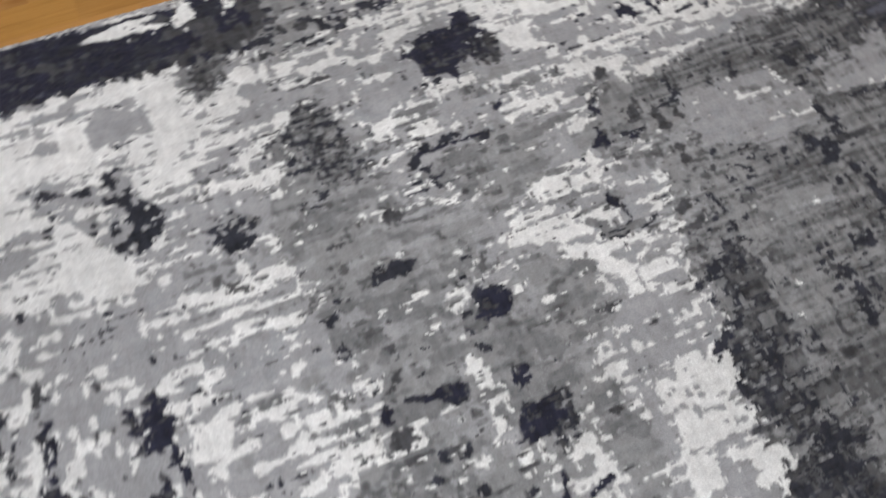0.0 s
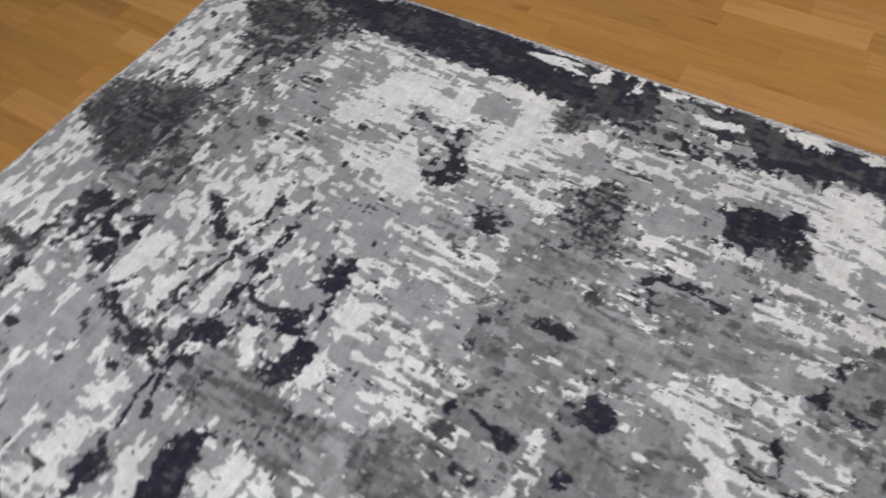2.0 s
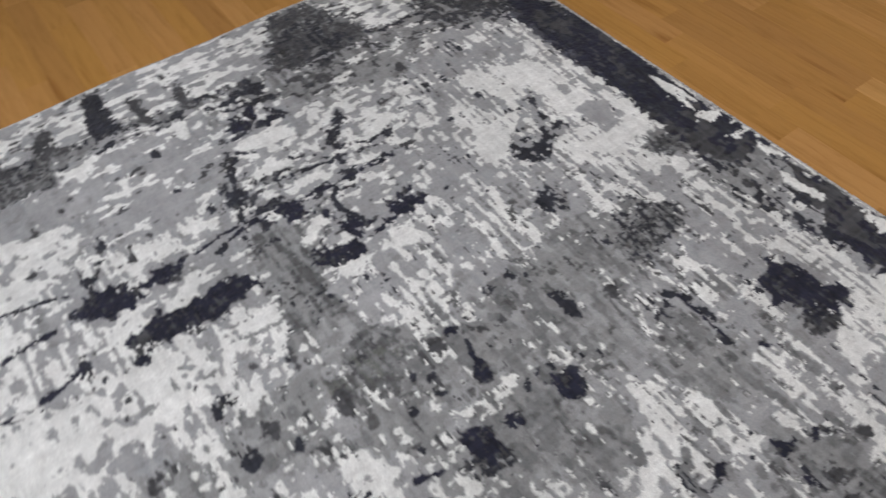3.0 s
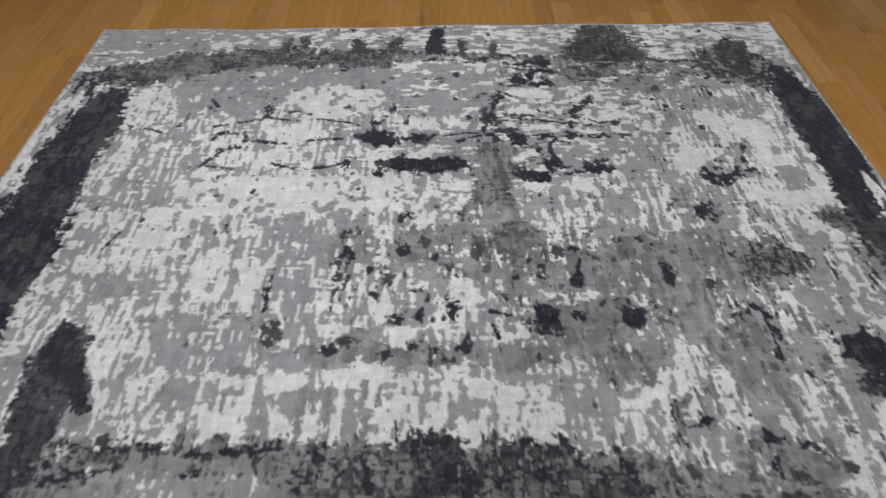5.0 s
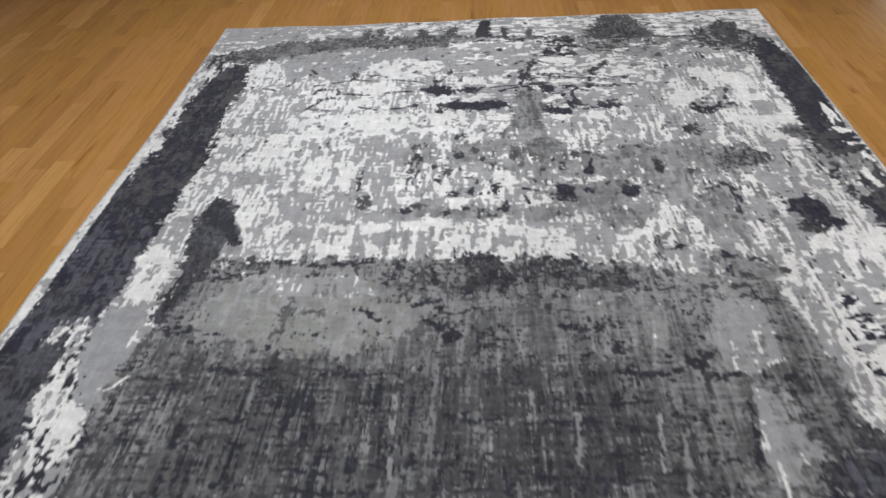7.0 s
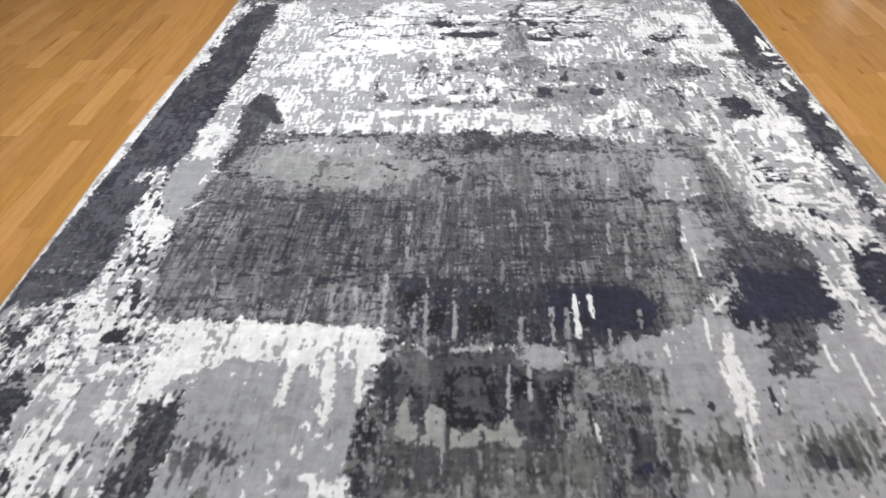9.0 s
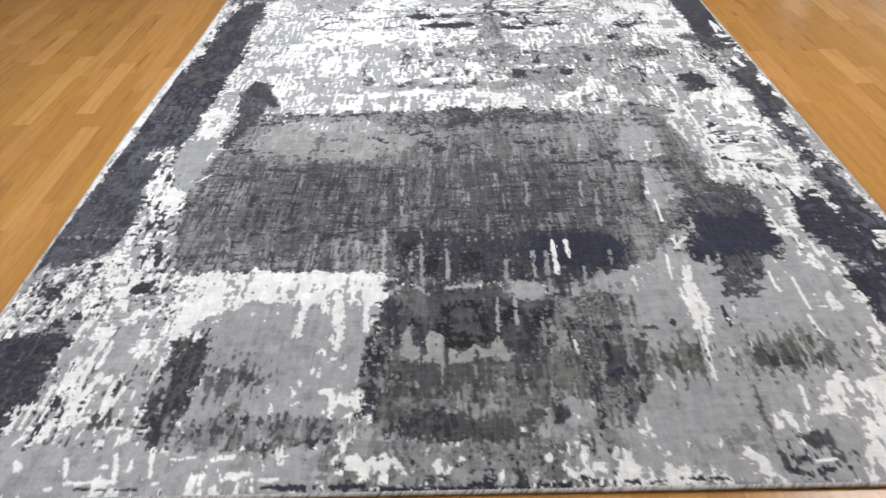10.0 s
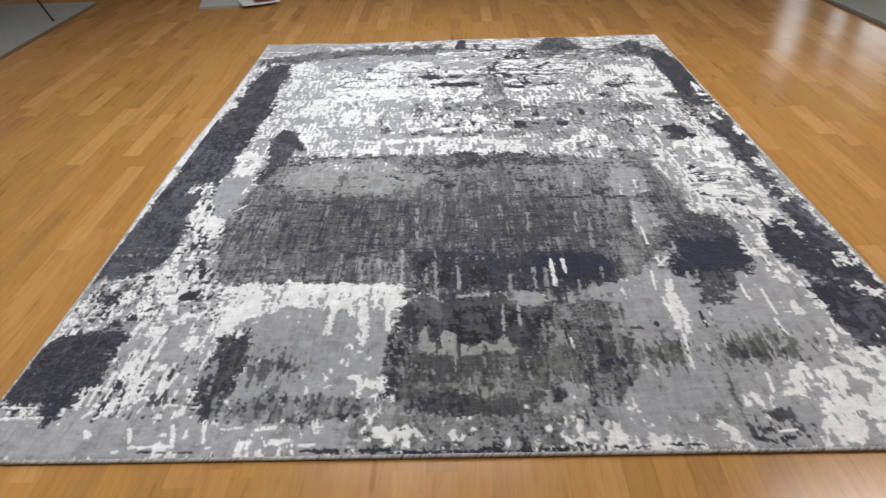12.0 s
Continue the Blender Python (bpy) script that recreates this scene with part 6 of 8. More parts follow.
def weave_left_far(w):
    w.area("silver", 0.45, 0.01, "slate", 0.008, (0.021, 0.011), (-1.216, -1.002), (-1.14, 1.053), (-0.617, 1.041), (-0.226, 1.02), (0.162,
        0.833), (0.074, 0.453), (0.03, -0.665), (-0.213, -0.756), (-0.29, -0.851), (-0.275, -0.956), (-0.625, -0.954))
    w.area("silver", 0.11, 0.03, "slate", 0.008, (0.013, 0.022), (-1.287, -0.883), (-1.308, -0.546), (-1.293, -0.283), (-1.215, 0.403), (-1.163,
        0.643), (-1.022, 0.612), (-1.047, 0.122), (-1.069, -0.285), (-1.114, -0.478), (-1.032, -0.577), (-1.042, -0.764), (-1.169, -0.834))
    w.area("silver", 0.8, 0.02, "slate", 0.006, (0.021, 0.011), (-1.178, -0.991), (-1.247, -0.873), (-1.061, -0.803), (-1.001, -0.819), (-0.994,
        -0.954))
    w.area("silver", 0.7, 0.03, "slate", 0.006, (0.013, 0.022), (-1.226, -0.494), (-1.188, -0.14), (-1.059, -0.099), (-1.04, -0.191), (-1.038,
        -0.357), (-1.043, -0.45))
    w.area("silver", 0.63, 0.03, "charcoal", 0.006, (0.013, 0.022), (-1.187, 0.217), (-1.173, 0.474), (-1.048, 0.435), (-1.043, 0.214))
    w.area("silver", 0.54, 0.03, "charcoal", 0.006, (0.013, 0.022), (-1.367, -0.146), (-1.346, 0.219), (-1.265, 0.213), (-1.265, -0.142))
    w.area("silver", 0.27, 0.01, "slate", 0.008, (0.03, 0.011), (-0.932, -0.864), (-0.924, -0.701), (-0.639, -0.685), (-0.498, -0.787), (-0.674,
        -0.881))
    w.area("silver", 0.82, 0.01, "slate", 0.006, (0.013, 0.022), (-0.789, -0.704), (-0.763, -0.429), (-0.761, 0.107), (-0.619, 0.099), (-0.615,
        -0.234), (-0.609, -0.693))
    w.area("silver", 0.65, 0.01, "slate", 0.008, (0.021, 0.011), (-0.625, -0.945), (-0.65, -0.639), (-0.422, -0.543), (-0.408, -0.731), (-0.415,
        -0.924))
    w.area("silver", 0.7, 0.02, "ash", 0.006, (0.021, 0.011), (-0.308, -0.786), (-0.324, -0.7), (-0.09, -0.633), (-0.014, -0.669), (-0.177,
        -0.749))
    w.area("silver", 0.2, 0.01, "slate", 0.008, (0.021, 0.011), (-0.284, -0.674), (-0.275, -0.388), (-0.115, -0.389), (-0.123, -0.636))
    w.area("silver", 0.27, 0.02, "slate", 0.008, (0.03, 0.011), (-0.61, -0.281), (-0.625, 0.257), (-0.536, 0.613), (-0.445, 0.574), (-0.507,
        0.153), (-0.5, -0.24))
    w.area("ash", 0.18, 0.08, "slate", 0.01, (0.021, 0.011), (-0.542, -0.244), (-0.57, 0.251), (-0.445, 0.589), (-0.396, 0.719), (-0.297,
        0.619), (-0.324, 0.418), (-0.375, 0.143), (-0.324, -0.142), (-0.433, -0.265))
    w.crumble(("grey", "stone", "ash"), 0.06, (0.025, 0.015), (-0.534, 0.071), (-0.527, 0.246), (-0.432, 0.22), (-0.437, 0.089))
    w.area("silver", 0.43, 0.08, "slate", 0.008, (0.021, 0.011), (-0.412, -0.263), (-0.402, 0), (-0.259, 0.079), (-0.227, -0.084), (-0.251,
        -0.248))
    w.area("silver", 0.54, 0.02, "slate", 0.006, (0.013, 0.022), (-0.353, 0.183), (-0.366, 0.398), (-0.305, 0.393), (-0.303, 0.192))
    w.area("ash", 0.06, 0.04, "slate", 0.01, (0.021, 0.011), (-0.19, -0.322), (-0.186, 0.075), (-0.234, 0.534), (-0.201, 0.696), (-0.107,
        0.664), (-0.129, 0.506), (-0.134, 0.354), (-0.119, 0.122), (-0.141, -0.264))
    w.area("silver", 0.5, 0, "slate", 0.006, (0.03, 0.013), (-0.107, -0.644), (-0.114, -0.351), (-0.117, 0.097), (-0.007, 0.113), (0.049,
        -0.079), (0.043, -0.292), (0.053, -0.444), (-0.024, -0.497), (-0.028, -0.621))
    w.area("silver", 0.68, 0, "slate", 0.006, (0.026, 0.014), (-0.09, -0.082), (-0.116, 0.122), (0.051, 0.097), (0.049, -0.056))
    w.area("white", 0, 0.1, "silver", 0.005, (0.012, 0.01), (-0.075, 0.126), (-0.08, 0.244), (0.043, 0.229), (0.012, 0.16), (-0.006, 0.121))
    w.area("silver", 0.27, 0.01, "slate", 0.006, (0.03, 0.011), (-0.137, 0.255), (-0.138, 0.483), (0.06, 0.445), (0.054, 0.239))
    w.area("silver", 0.65, 0, "slate", 0.006, (0.03, 0.011), (-0.191, 0.47), (-0.188, 0.561), (-0.037, 0.64), (0, 0.592), (0.012, 0.505),
        (-0.073, 0.479))
    w.area("silver", 0.5, 0.02, "slate", 0.006, (0.03, 0.011), (0.046, 0.461), (0.063, 0.572), (0.169, 0.625), (0.192, 0.531), (0.128, 0.473))
    w.patch("white", 0.004, (-0.039, -0.476), (-0.037, -0.413), (-0.006, -0.371), (0.051, -0.385), (0.05, -0.445))
    w.patch("white", 0.004, (-0.114, -0.357), (-0.115, -0.261), (-0.079, -0.27), (-0.063, -0.343))
    w.patch("white", 0.004, (-0.05, -0.341), (-0.003, -0.286), (0.043, -0.268), (0.042, -0.316))
    w.patch("white", 0.004, (-0.237, -0.105), (-0.235, -0.06), (-0.178, -0.059), (-0.179, -0.096))
    w.patch("white", 0.004, (-0.13, -0.237), (-0.132, -0.108), (-0.103, -0.107), (-0.104, -0.234))
    w.patch("white", 0.004, (-0.424, -0.588), (-0.444, -0.548), (-0.338, -0.533), (-0.319, -0.557))
    w.patch("white", 0.004, (-0.42, -0.476), (-0.418, -0.424), (-0.276, -0.416), (-0.316, -0.45))
    w.stroke("ash", 0.014, (-0.079, -0.267), (0.041, -0.271))
    w.stroke("ash", 0.014, (-0.078, -0.219), (0.042, -0.212))
    w.stroke("ash", 0.014, (-0.092, -0.145), (0.044, -0.136))
    w.stroke("ash", 0.015, (-0.075, -0.113), (-0.028, -0.115))
    w.stroke("ash", 0.015, (-0.095, -0.246), (-0.032, -0.245))
    w.area("silver", 0.54, 0.02, "ash", 0.008, (0.021, 0.011), (-0.344, -0.963), (-0.413, -0.88), (-0.289, -0.801), (-0.267, -0.84), (-0.163,
        -0.858), (-0.035, -0.865), (0.039, -0.841), (0.158, -0.849), (0.263, -0.855), (0.022, -0.97), (-0.116, -0.957), (-0.238, -0.969))
    w.area("silver", 0.09, 0.01, "ash", 0.006, (0.021, 0.011), (-0.159, -0.975), (-0.181, -0.865), (-0.05, -0.863), (-0.04, -0.942))
    w.crumble(("slate", "charcoal", "slate", "steel"), 0.1, (0.018, 0.011), (-0.274, -0.831), (-0.204, -0.753), (-0.109, -0.724), (-0.029,
        -0.684), (-0.016, -0.735), (0.042, -0.745), (0.161, -0.735), (0.255, -0.753), (0.267, -0.811), (0.266, -0.854), (0.171, -0.832), (0.025,
        -0.833), (-0.034, -0.857), (-0.163, -0.858))
    w.patch("charcoal", 0.005, (-0.271, -0.833), (-0.204, -0.753), (-0.109, -0.724), (-0.029, -0.684), (-0.023, -0.712), (-0.11, -0.767),
        (-0.129, -0.826), (-0.181, -0.852))
    w.stroke("charcoal", 0.012, (-0.027, -0.856), (-0.113, -0.839))
    w.stroke("charcoal", 0.01, (0.183, -0.832), (0.095, -0.813))


def weave_marks_left(w):
    w.crumble(("ash", "grey", "stone"), 0.05, (0.03, 0.01), (-0.9, 0.118), (-0.895, 0.222), (-0.628, 0.191), (-0.652, 0.104))
    w.patch("ink", 0.004, (-0.959, -0.237), (-0.944, -0.133), (-0.91, -0.093), (-0.892, -0.166), (-0.91, -0.223))
    w.patch("ink", 0.004, (-0.83, -0.138), (-0.835, 0.073), (-0.79, 0.095), (-0.768, 0.007), (-0.779, -0.111))
    w.patch("ink", 0.004, (-0.771, 0.194), (-0.771, 0.308), (-0.726, 0.313), (-0.73, 0.237))
    w.patch("ink", 0.004, (-0.795, 0.412), (-0.801, 0.483), (-0.777, 0.504), (-0.754, 0.438))
    w.patch("ink", 0.004, (-0.949, 0.209), (-0.947, 0.259), (-0.89, 0.264), (-0.892, 0.215))
    w.patch("ink", 0.004, (-0.369, 0.316), (-0.436, 0.345), (-0.347, 0.342), (-0.334, 0.319))
    w.patch("ink", 0.004, (-0.288, 0.222), (-0.29, 0.274), (-0.233, 0.282), (-0.24, 0.229))
    w.patch("ink", 0.004, (-0.27, 0.291), (-0.265, 0.341), (-0.239, 0.32))
    w.patch("ink", 0.004, (-0.289, 0.411), (-0.264, 0.463), (-0.224, 0.438), (-0.234, 0.407))
    w.stroke("ink", 0.023, (-0.926, -0.088), (-0.938, -0.005))
    w.stroke("ink", 0.012, (-0.921, -0.38), (-0.932, -0.275))
    w.stroke("ink", 0.012, (-0.93, -0.559), (-0.907, -0.414))
    w.stroke("ink", 0.015, (-0.935, -0.658), (-0.966, -0.638), (-0.962, -0.565), (-0.898, -0.543), (-0.892, -0.623))
    w.stroke("ink", 0.015, (-0.762, -0.161), (-0.805, -0.112))
    w.stroke("ink", 0.013, (-0.798, -0.332), (-0.812, -0.265))
    w.stroke("ink", 0.013, (-0.816, -0.462), (-0.784, -0.347))
    w.stroke("ink", 0.015, (-0.876, 0.295), (-0.771, 0.318))
    w.stroke("ink", 0.011, (-0.753, 0.338), (-0.767, 0.407))
    w.stroke("ink", 0.011, (-0.929, 0.098), (-0.943, 0.152), (-0.923, 0.538))
    w.stroke("ink", 0.008, (-0.005, -0.08), (0.053, -0.073))
    w.stroke("ink", 0.011, (0.026, 0.241), (0.068, 0.247), (0.099, 0.282))
    w.stroke("ink", 0.009, (0.005, 0.513), (-0.002, 0.547))
    w.stroke("ink", 0.008, (0.022, 0.62), (0.041, 0.663))
    w.stroke("ink", 0.008, (0.167, 0.492), (0.176, 0.585))
    w.stroke("ink", 0.01, (-0.276, 0.121), (-0.263, 0.164))
    w.stroke("ink", 0.009, (-0.238, 0.125), (-0.202, 0.137))
    w.stroke("ink", 0.009, (-0.265, 0.725), (-0.156, 0.726))
    w.stroke("charcoal", 0.02, (-1.029, -0.522), (-1.123, -0.504))
    w.stroke("charcoal", 0.011, (-1, -0.663), (-1.042, -0.505), (-1.021, -0.419))
    w.stroke("charcoal", 0.01, (-1.035, -0.356), (-1.013, -0.263), (-0.976, -0.188), (-1.068, -0.133))
    w.stroke("charcoal", 0.022, (-0.962, 0.144), (-1.151, 0.189))
    w.stroke("charcoal", 0.015, (-0.95, 0.384), (-1.118, 0.465))
    w.stroke("charcoal", 0.012, (-1.02, 0.248), (-0.996, 0.391), (-0.972, 0.534))
    w.stroke("charcoal", 0.01, (-0.799, -0.672), (-0.871, -0.619), (-0.907, -0.605))
    w.stroke("charcoal", 0.009, (-0.812, -0.641), (-0.794, -0.549))
    w.stroke("charcoal", 0.009, (-1.013, -0.923), (-0.974, -0.808))
    w.stroke("charcoal", 0.012, (-1.005, -0.774), (-1.041, -0.753))
    w.stroke("charcoal", 0.013, (-1.144, -0.703), (-1.103, -0.673))
    w.stroke("charcoal", 0.015, (-1.202, 0.218), (-1.212, 0.374))
    w.stroke("charcoal", 0.014, (-1.306, 0.256), (-1.291, 0.378))
    w.stroke("charcoal", 0.01, (-0.284, -0.389), (-0.416, -0.386))
    w.stroke("charcoal", 0.013, (0.057, 0.342), (0.131, 0.366))
    w.stroke("charcoal", 0.007, (-0.041, 0.477), (0.006, 0.471))
    w.stroke("charcoal", 0.007, (0.079, 0.635), (0.132, 0.634))
    w.stroke("charcoal", 0.008, (0.054, 0.691), (0.069, 0.733))
    w.stroke("charcoal", 0.009, (-0.256, 0.654), (-0.266, 0.694))
    w.stroke("charcoal", 0.008, (-0.488, -0.822), (-0.557, -0.797))
    w.spots("charcoal", .004, (-0.175, -0.228, 0.017, 0.017), (-0.164, -0.109, 0.014, 0.017), (-0.188, -0.054, 0.012, 0.013), (-0.177, 0.061,
        0.016, 0.016), (-0.26, -0.085, 0.019, 0.01), (-0.268, -0.035, 0.019, 0.008), (-0.279, 0.039, 0.028, 0.014), (-0.2, 0.07, 0.011, 0.008),
        (-0.174, -0.004, 0.01, 0.013), (-0.584, -0.091, 0.015, 0.014), (-0.471, -0.08, 0.02, 0.016), (-0.408, -0.16, 0.013, 0.01), (-0.324, -0.142,
        0.012, 0.011), (-0.465, -0.215, 0.018, 0.018), (-0.445, 0.001, 0.018, 0.009), (-0.319, 0.026, 0.012, 0.008), (-0.378, 0.243, 0.01, 0.007),
        (-0.606, 0.693, 0.03, 0.026), (-0.374, 0.185, 0.008, 0.006), (0.047, -0.638, 0.01, 0.009), (0.047, -0.543, 0.011, 0.017), (-0.381, 0.544,
        0.037, 0.014))
    w.spots("slate", .004, (-0.227, -0.36, 0.034, 0.022), (-0.503, -0.029, 0.021, 0.015), (-0.389, -0.232, 0.017, 0.012), (-0.374, -0.115,
        0.021, 0.012), (-0.463, 0.105, 0.027, 0.015), (-0.456, 0.297, 0.018, 0.018), (-0.357, 0.636, 0.024, 0.016), (-0.194, -0.19, 0.011, 0.024))
    w.area("silver", 0.23, 0.4, "charcoal", 0.005, (0.012, 0.011), (-0.761, 0.713), (-0.895, 0.862), (-0.789, 0.866), (-0.689, 0.781), (-0.692,
        0.71))
    w.crumble(("slate", "slate", "stone", "charcoal"), 0.1, (0.02, 0.012), (-1.375, 0.426), (-1.538, 0.534), (-1.612, 0.581), (-1.565, 0.635),
        (-1.448, 0.668), (-1.354, 0.709))
    w.crumble(("slate", "slate", "stone", "charcoal"), 0.1, (0.02, 0.012), (-1.339, 0.898), (-1.485, 1.003), (-1.468, 1.064), (-1.331, 1.09))
    w.patch("charcoal", 0.005, (-1.399, -0.033), (-1.55, -0.022), (-1.601, 0.004), (-1.552, 0.027), (-1.412, 0.031))
    w.spots("slate", .004, (-1.471, -0.138, 0.062, 0.025), (-1.452, 0.092, 0.061, 0.017), (-1.437, 0.196, 0.056, 0.019), (-1.508, -0.457, 0.05,
        0.018), (-1.461, -0.264, 0.053, 0.026), (-1.485, -0.52, 0.045, 0.018))


def weave_field(w):
    w.crumble(("ash", "grey", "grey", "stone", "stone"), 0.12, (0.05, 0.007), (0.051, -0.722), (0.046, -0.255), (0.078, 0.345), (0.139, 0.724),
        (0.537, 0.77), (0.701, 0.67), (0.821, 0.545), (0.932, 0.459), (0.991, 0.361), (0.975, -0.215), (0.926, -0.805), (0.75, -0.847), (0.646,
        -0.83), (0.515, -0.869), (0.271, -0.809), (0.122, -0.767))
    w.patch("stone", 0.02, (0.645, -0.864), (0.47, -0.847), (0.376, -0.783), (0.407, -0.234), (0.372, -0.127), (0.426, 0.351), (0.717, 0.4),
        (0.932, 0.459), (0.991, 0.361), (0.943, -0.217), (0.916, -0.794), (0.775, -0.839))
    w.mottle("grey", 0.24, (0.06, 0.014), (0.645, -0.864), (0.47, -0.847), (0.376, -0.783), (0.407, -0.234), (0.372, -0.127), (0.426, 0.351),
        (0.717, 0.4), (0.932, 0.459), (0.991, 0.361), (0.943, -0.217), (0.916, -0.794), (0.775, -0.839))
    w.mottle("slate", 0.26, (0.045, 0.011), (0.645, -0.864), (0.47, -0.847), (0.376, -0.783), (0.407, -0.234), (0.372, -0.127), (0.426, 0.351),
        (0.717, 0.4), (0.932, 0.459), (0.991, 0.361), (0.943, -0.217), (0.916, -0.794), (0.775, -0.839))
    w.mottle("slate", 0.34, (0.05, 0.009), (0.432, -0.25), (0.455, 0.294), (0.794, 0.446), (0.932, 0.459), (0.954, -0.202))
    w.mottle("charcoal", 0.08, (0.016, 0.008), (0.645, -0.864), (0.47, -0.847), (0.376, -0.783), (0.407, -0.234), (0.372, -0.127), (0.426,
        0.351), (0.717, 0.4), (0.932, 0.459), (0.991, 0.361), (0.943, -0.217), (0.916, -0.794), (0.775, -0.839))
    w.mottle("ash", 0.16, (0.03, 0.008), (0.813, -0.795), (0.831, -0.239), (0.943, -0.217), (0.927, -0.79))
    w.mottle("ash", 0.06, (0.07, 0.006), (0.645, -0.864), (0.47, -0.847), (0.376, -0.783), (0.407, -0.234), (0.372, -0.127), (0.426, 0.351),
        (0.717, 0.4), (0.932, 0.459), (0.991, 0.361), (0.943, -0.217), (0.916, -0.794), (0.775, -0.839))
    w.mottle("charcoal", 0.12, (0.02, 0.012), (0.682, -0.574), (0.708, -0.216), (0.71, 0.197), (0.791, 0.371), (0.827, 0.364), (0.81, -0.518))
    w.ribs("slate", 0.034, 0.4, (0.645, -0.864), (0.47, -0.847), (0.376, -0.783), (0.407, -0.234), (0.372, -0.127), (0.426, 0.351), (0.717,
        0.4), (0.932, 0.459), (0.991, 0.361), (0.943, -0.217), (0.916, -0.794), (0.775, -0.839))
    w.ribs("charcoal", 0.062, 0.3, (0.645, -0.864), (0.47, -0.847), (0.376, -0.783), (0.407, -0.234), (0.372, -0.127), (0.426, 0.351), (0.717,
        0.4), (0.932, 0.459), (0.991, 0.361), (0.943, -0.217), (0.916, -0.794), (0.775, -0.839))
    w.ribs("charcoal", 0.045, 0.28, (0.399, -0.252), (0.424, 0.298), (0.794, 0.446), (0.932, 0.459), (0.954, -0.202))
    w.ribs("slate", 0.05, 0.25, (0.108, -0.65), (0.162, 0.411), (0.428, 0.403), (0.384, -0.598))
    w.mottle("charcoal", 0.15, (0.05, 0.007), (0.43, -0.673), (0.463, -0.296), (0.398, -0.201), (0.432, 0.367), (0.551, 0.426), (0.729, 0.437),
        (0.745, -0.785), (0.585, -0.771))
    w.mottle("slate", 0.22, (0.05, 0.008), (0.398, -0.306), (0.4, 0.373), (0.551, 0.426), (0.729, 0.437), (0.737, -0.232))
    w.area("ash", 0.02, 0.3, "slate", 0.008, (0.012, 0.02), (0.052, -0.702), (0.055, -0.255), (0.087, 0.344), (0.137, 0.686), (0.2, 0.632),
        (0.191, 0.138), (0.158, -0.21), (0.114, -0.53))
    w.crumble(("sage", "silver", "sage", "ash"), 0.015, (0.05, 0.04), (0.353, -0.696), (0.256, -0.737), (0.134, -0.685), (0.075, -0.576),
        (0.116, -0.251), (0.189, -0.208), (0.238, -0.12), (0.373, -0.236), (0.345, -0.495))
    w.stroke("stone", 0.023, (0.194, -0.494), (0.327, -0.505))
    w.stroke("stone", 0.019, (0.236, -0.473), (0.24, -0.392))
    w.stroke("stone", 0.018, (0.332, -0.63), (0.342, -0.554))
    w.stroke("charcoal", 0.018, (0.221, -0.312), (0.269, -0.242))
    w.stroke("charcoal", 0.016, (0.21, -0.169), (0.194, -0.112))
    w.area("silver", 0.07, 0.08, "grey", 0.008, (0.03, 0.009), (0.189, 0.559), (0.213, 0.667), (0.407, 0.662), (0.441, 0.54), (0.333, 0.519))
    w.area("silver", 0.04, 0.12, "grey", 0.008, (0.03, 0.009), (0.467, 0.569), (0.503, 0.683), (0.62, 0.687), (0.702, 0.56), (0.615, 0.547))
    w.area("ash", 0.02, 0.1, "grey", 0.006, (0.03, 0.009), (0.218, 0.392), (0.221, 0.443), (0.369, 0.422), (0.361, 0.388))
    w.crumble(("slate", "stone", "grey"), 0.08, (0.05, 0.007), (0.407, 0.668), (0.411, 0.761), (0.623, 0.746), (0.68, 0.661), (0.532, 0.654))
    w.stroke("charcoal", 0.015, (0.404, -0.903), (0.417, -0.836), (0.406, -0.775))
    w.stroke("charcoal", 0.014, (0.415, -0.646), (0.428, -0.563), (0.419, -0.484))
    w.stroke("charcoal", 0.014, (0.428, -0.34), (0.44, -0.285), (0.43, -0.233))
    w.stroke("charcoal", 0.013, (0.55, -0.081), (0.561, -0.018), (0.552, 0.045))
    w.stroke("charcoal", 0.013, (0.558, 0.129), (0.569, 0.187), (0.56, 0.246))
    w.stroke("charcoal", 0.013, (0.564, 0.279), (0.574, 0.311), (0.564, 0.346))
    w.stroke("charcoal", 0.012, (0.679, 0.072), (0.689, 0.127), (0.681, 0.184))
    w.stroke("charcoal", 0.012, (0.684, 0.199), (0.693, 0.238), (0.684, 0.279))
    w.stroke("charcoal", 0.012, (0.762, -0.637), (0.772, -0.572), (0.764, -0.511))
    w.stroke("charcoal", 0.012, (0.769, -0.431), (0.779, -0.368), (0.771, -0.306))
    w.stroke("charcoal", 0.012, (0.777, -0.212), (0.786, -0.165), (0.777, -0.119))
    w.stroke("charcoal", 0.012, (0.782, -0.057), (0.792, 0.019), (0.785, 0.096))
    w.stroke("charcoal", 0.011, (0.79, 0.188), (0.801, 0.285), (0.794, 0.385))
    w.stroke("charcoal", 0.012, (0.715, -0.536), (0.724, -0.502), (0.715, -0.472))
    w.stroke("charcoal", 0.012, (0.721, -0.375), (0.731, -0.302), (0.723, -0.231))
    w.stroke("charcoal", 0.012, (0.735, 0.037), (0.745, 0.091), (0.736, 0.147))
    w.stroke("charcoal", 0.015, (0.274, -0.129), (0.287, -0.092), (0.274, -0.054))
    w.stroke("charcoal", 0.015, (0.289, 0.187), (0.302, 0.241), (0.291, 0.298))
    w.stroke("charcoal", 0.014, (0.424, 0.298), (0.436, 0.367), (0.426, 0.439))
    w.stroke("charcoal", 0.014, (0.432, 0.49), (0.443, 0.523), (0.432, 0.56))
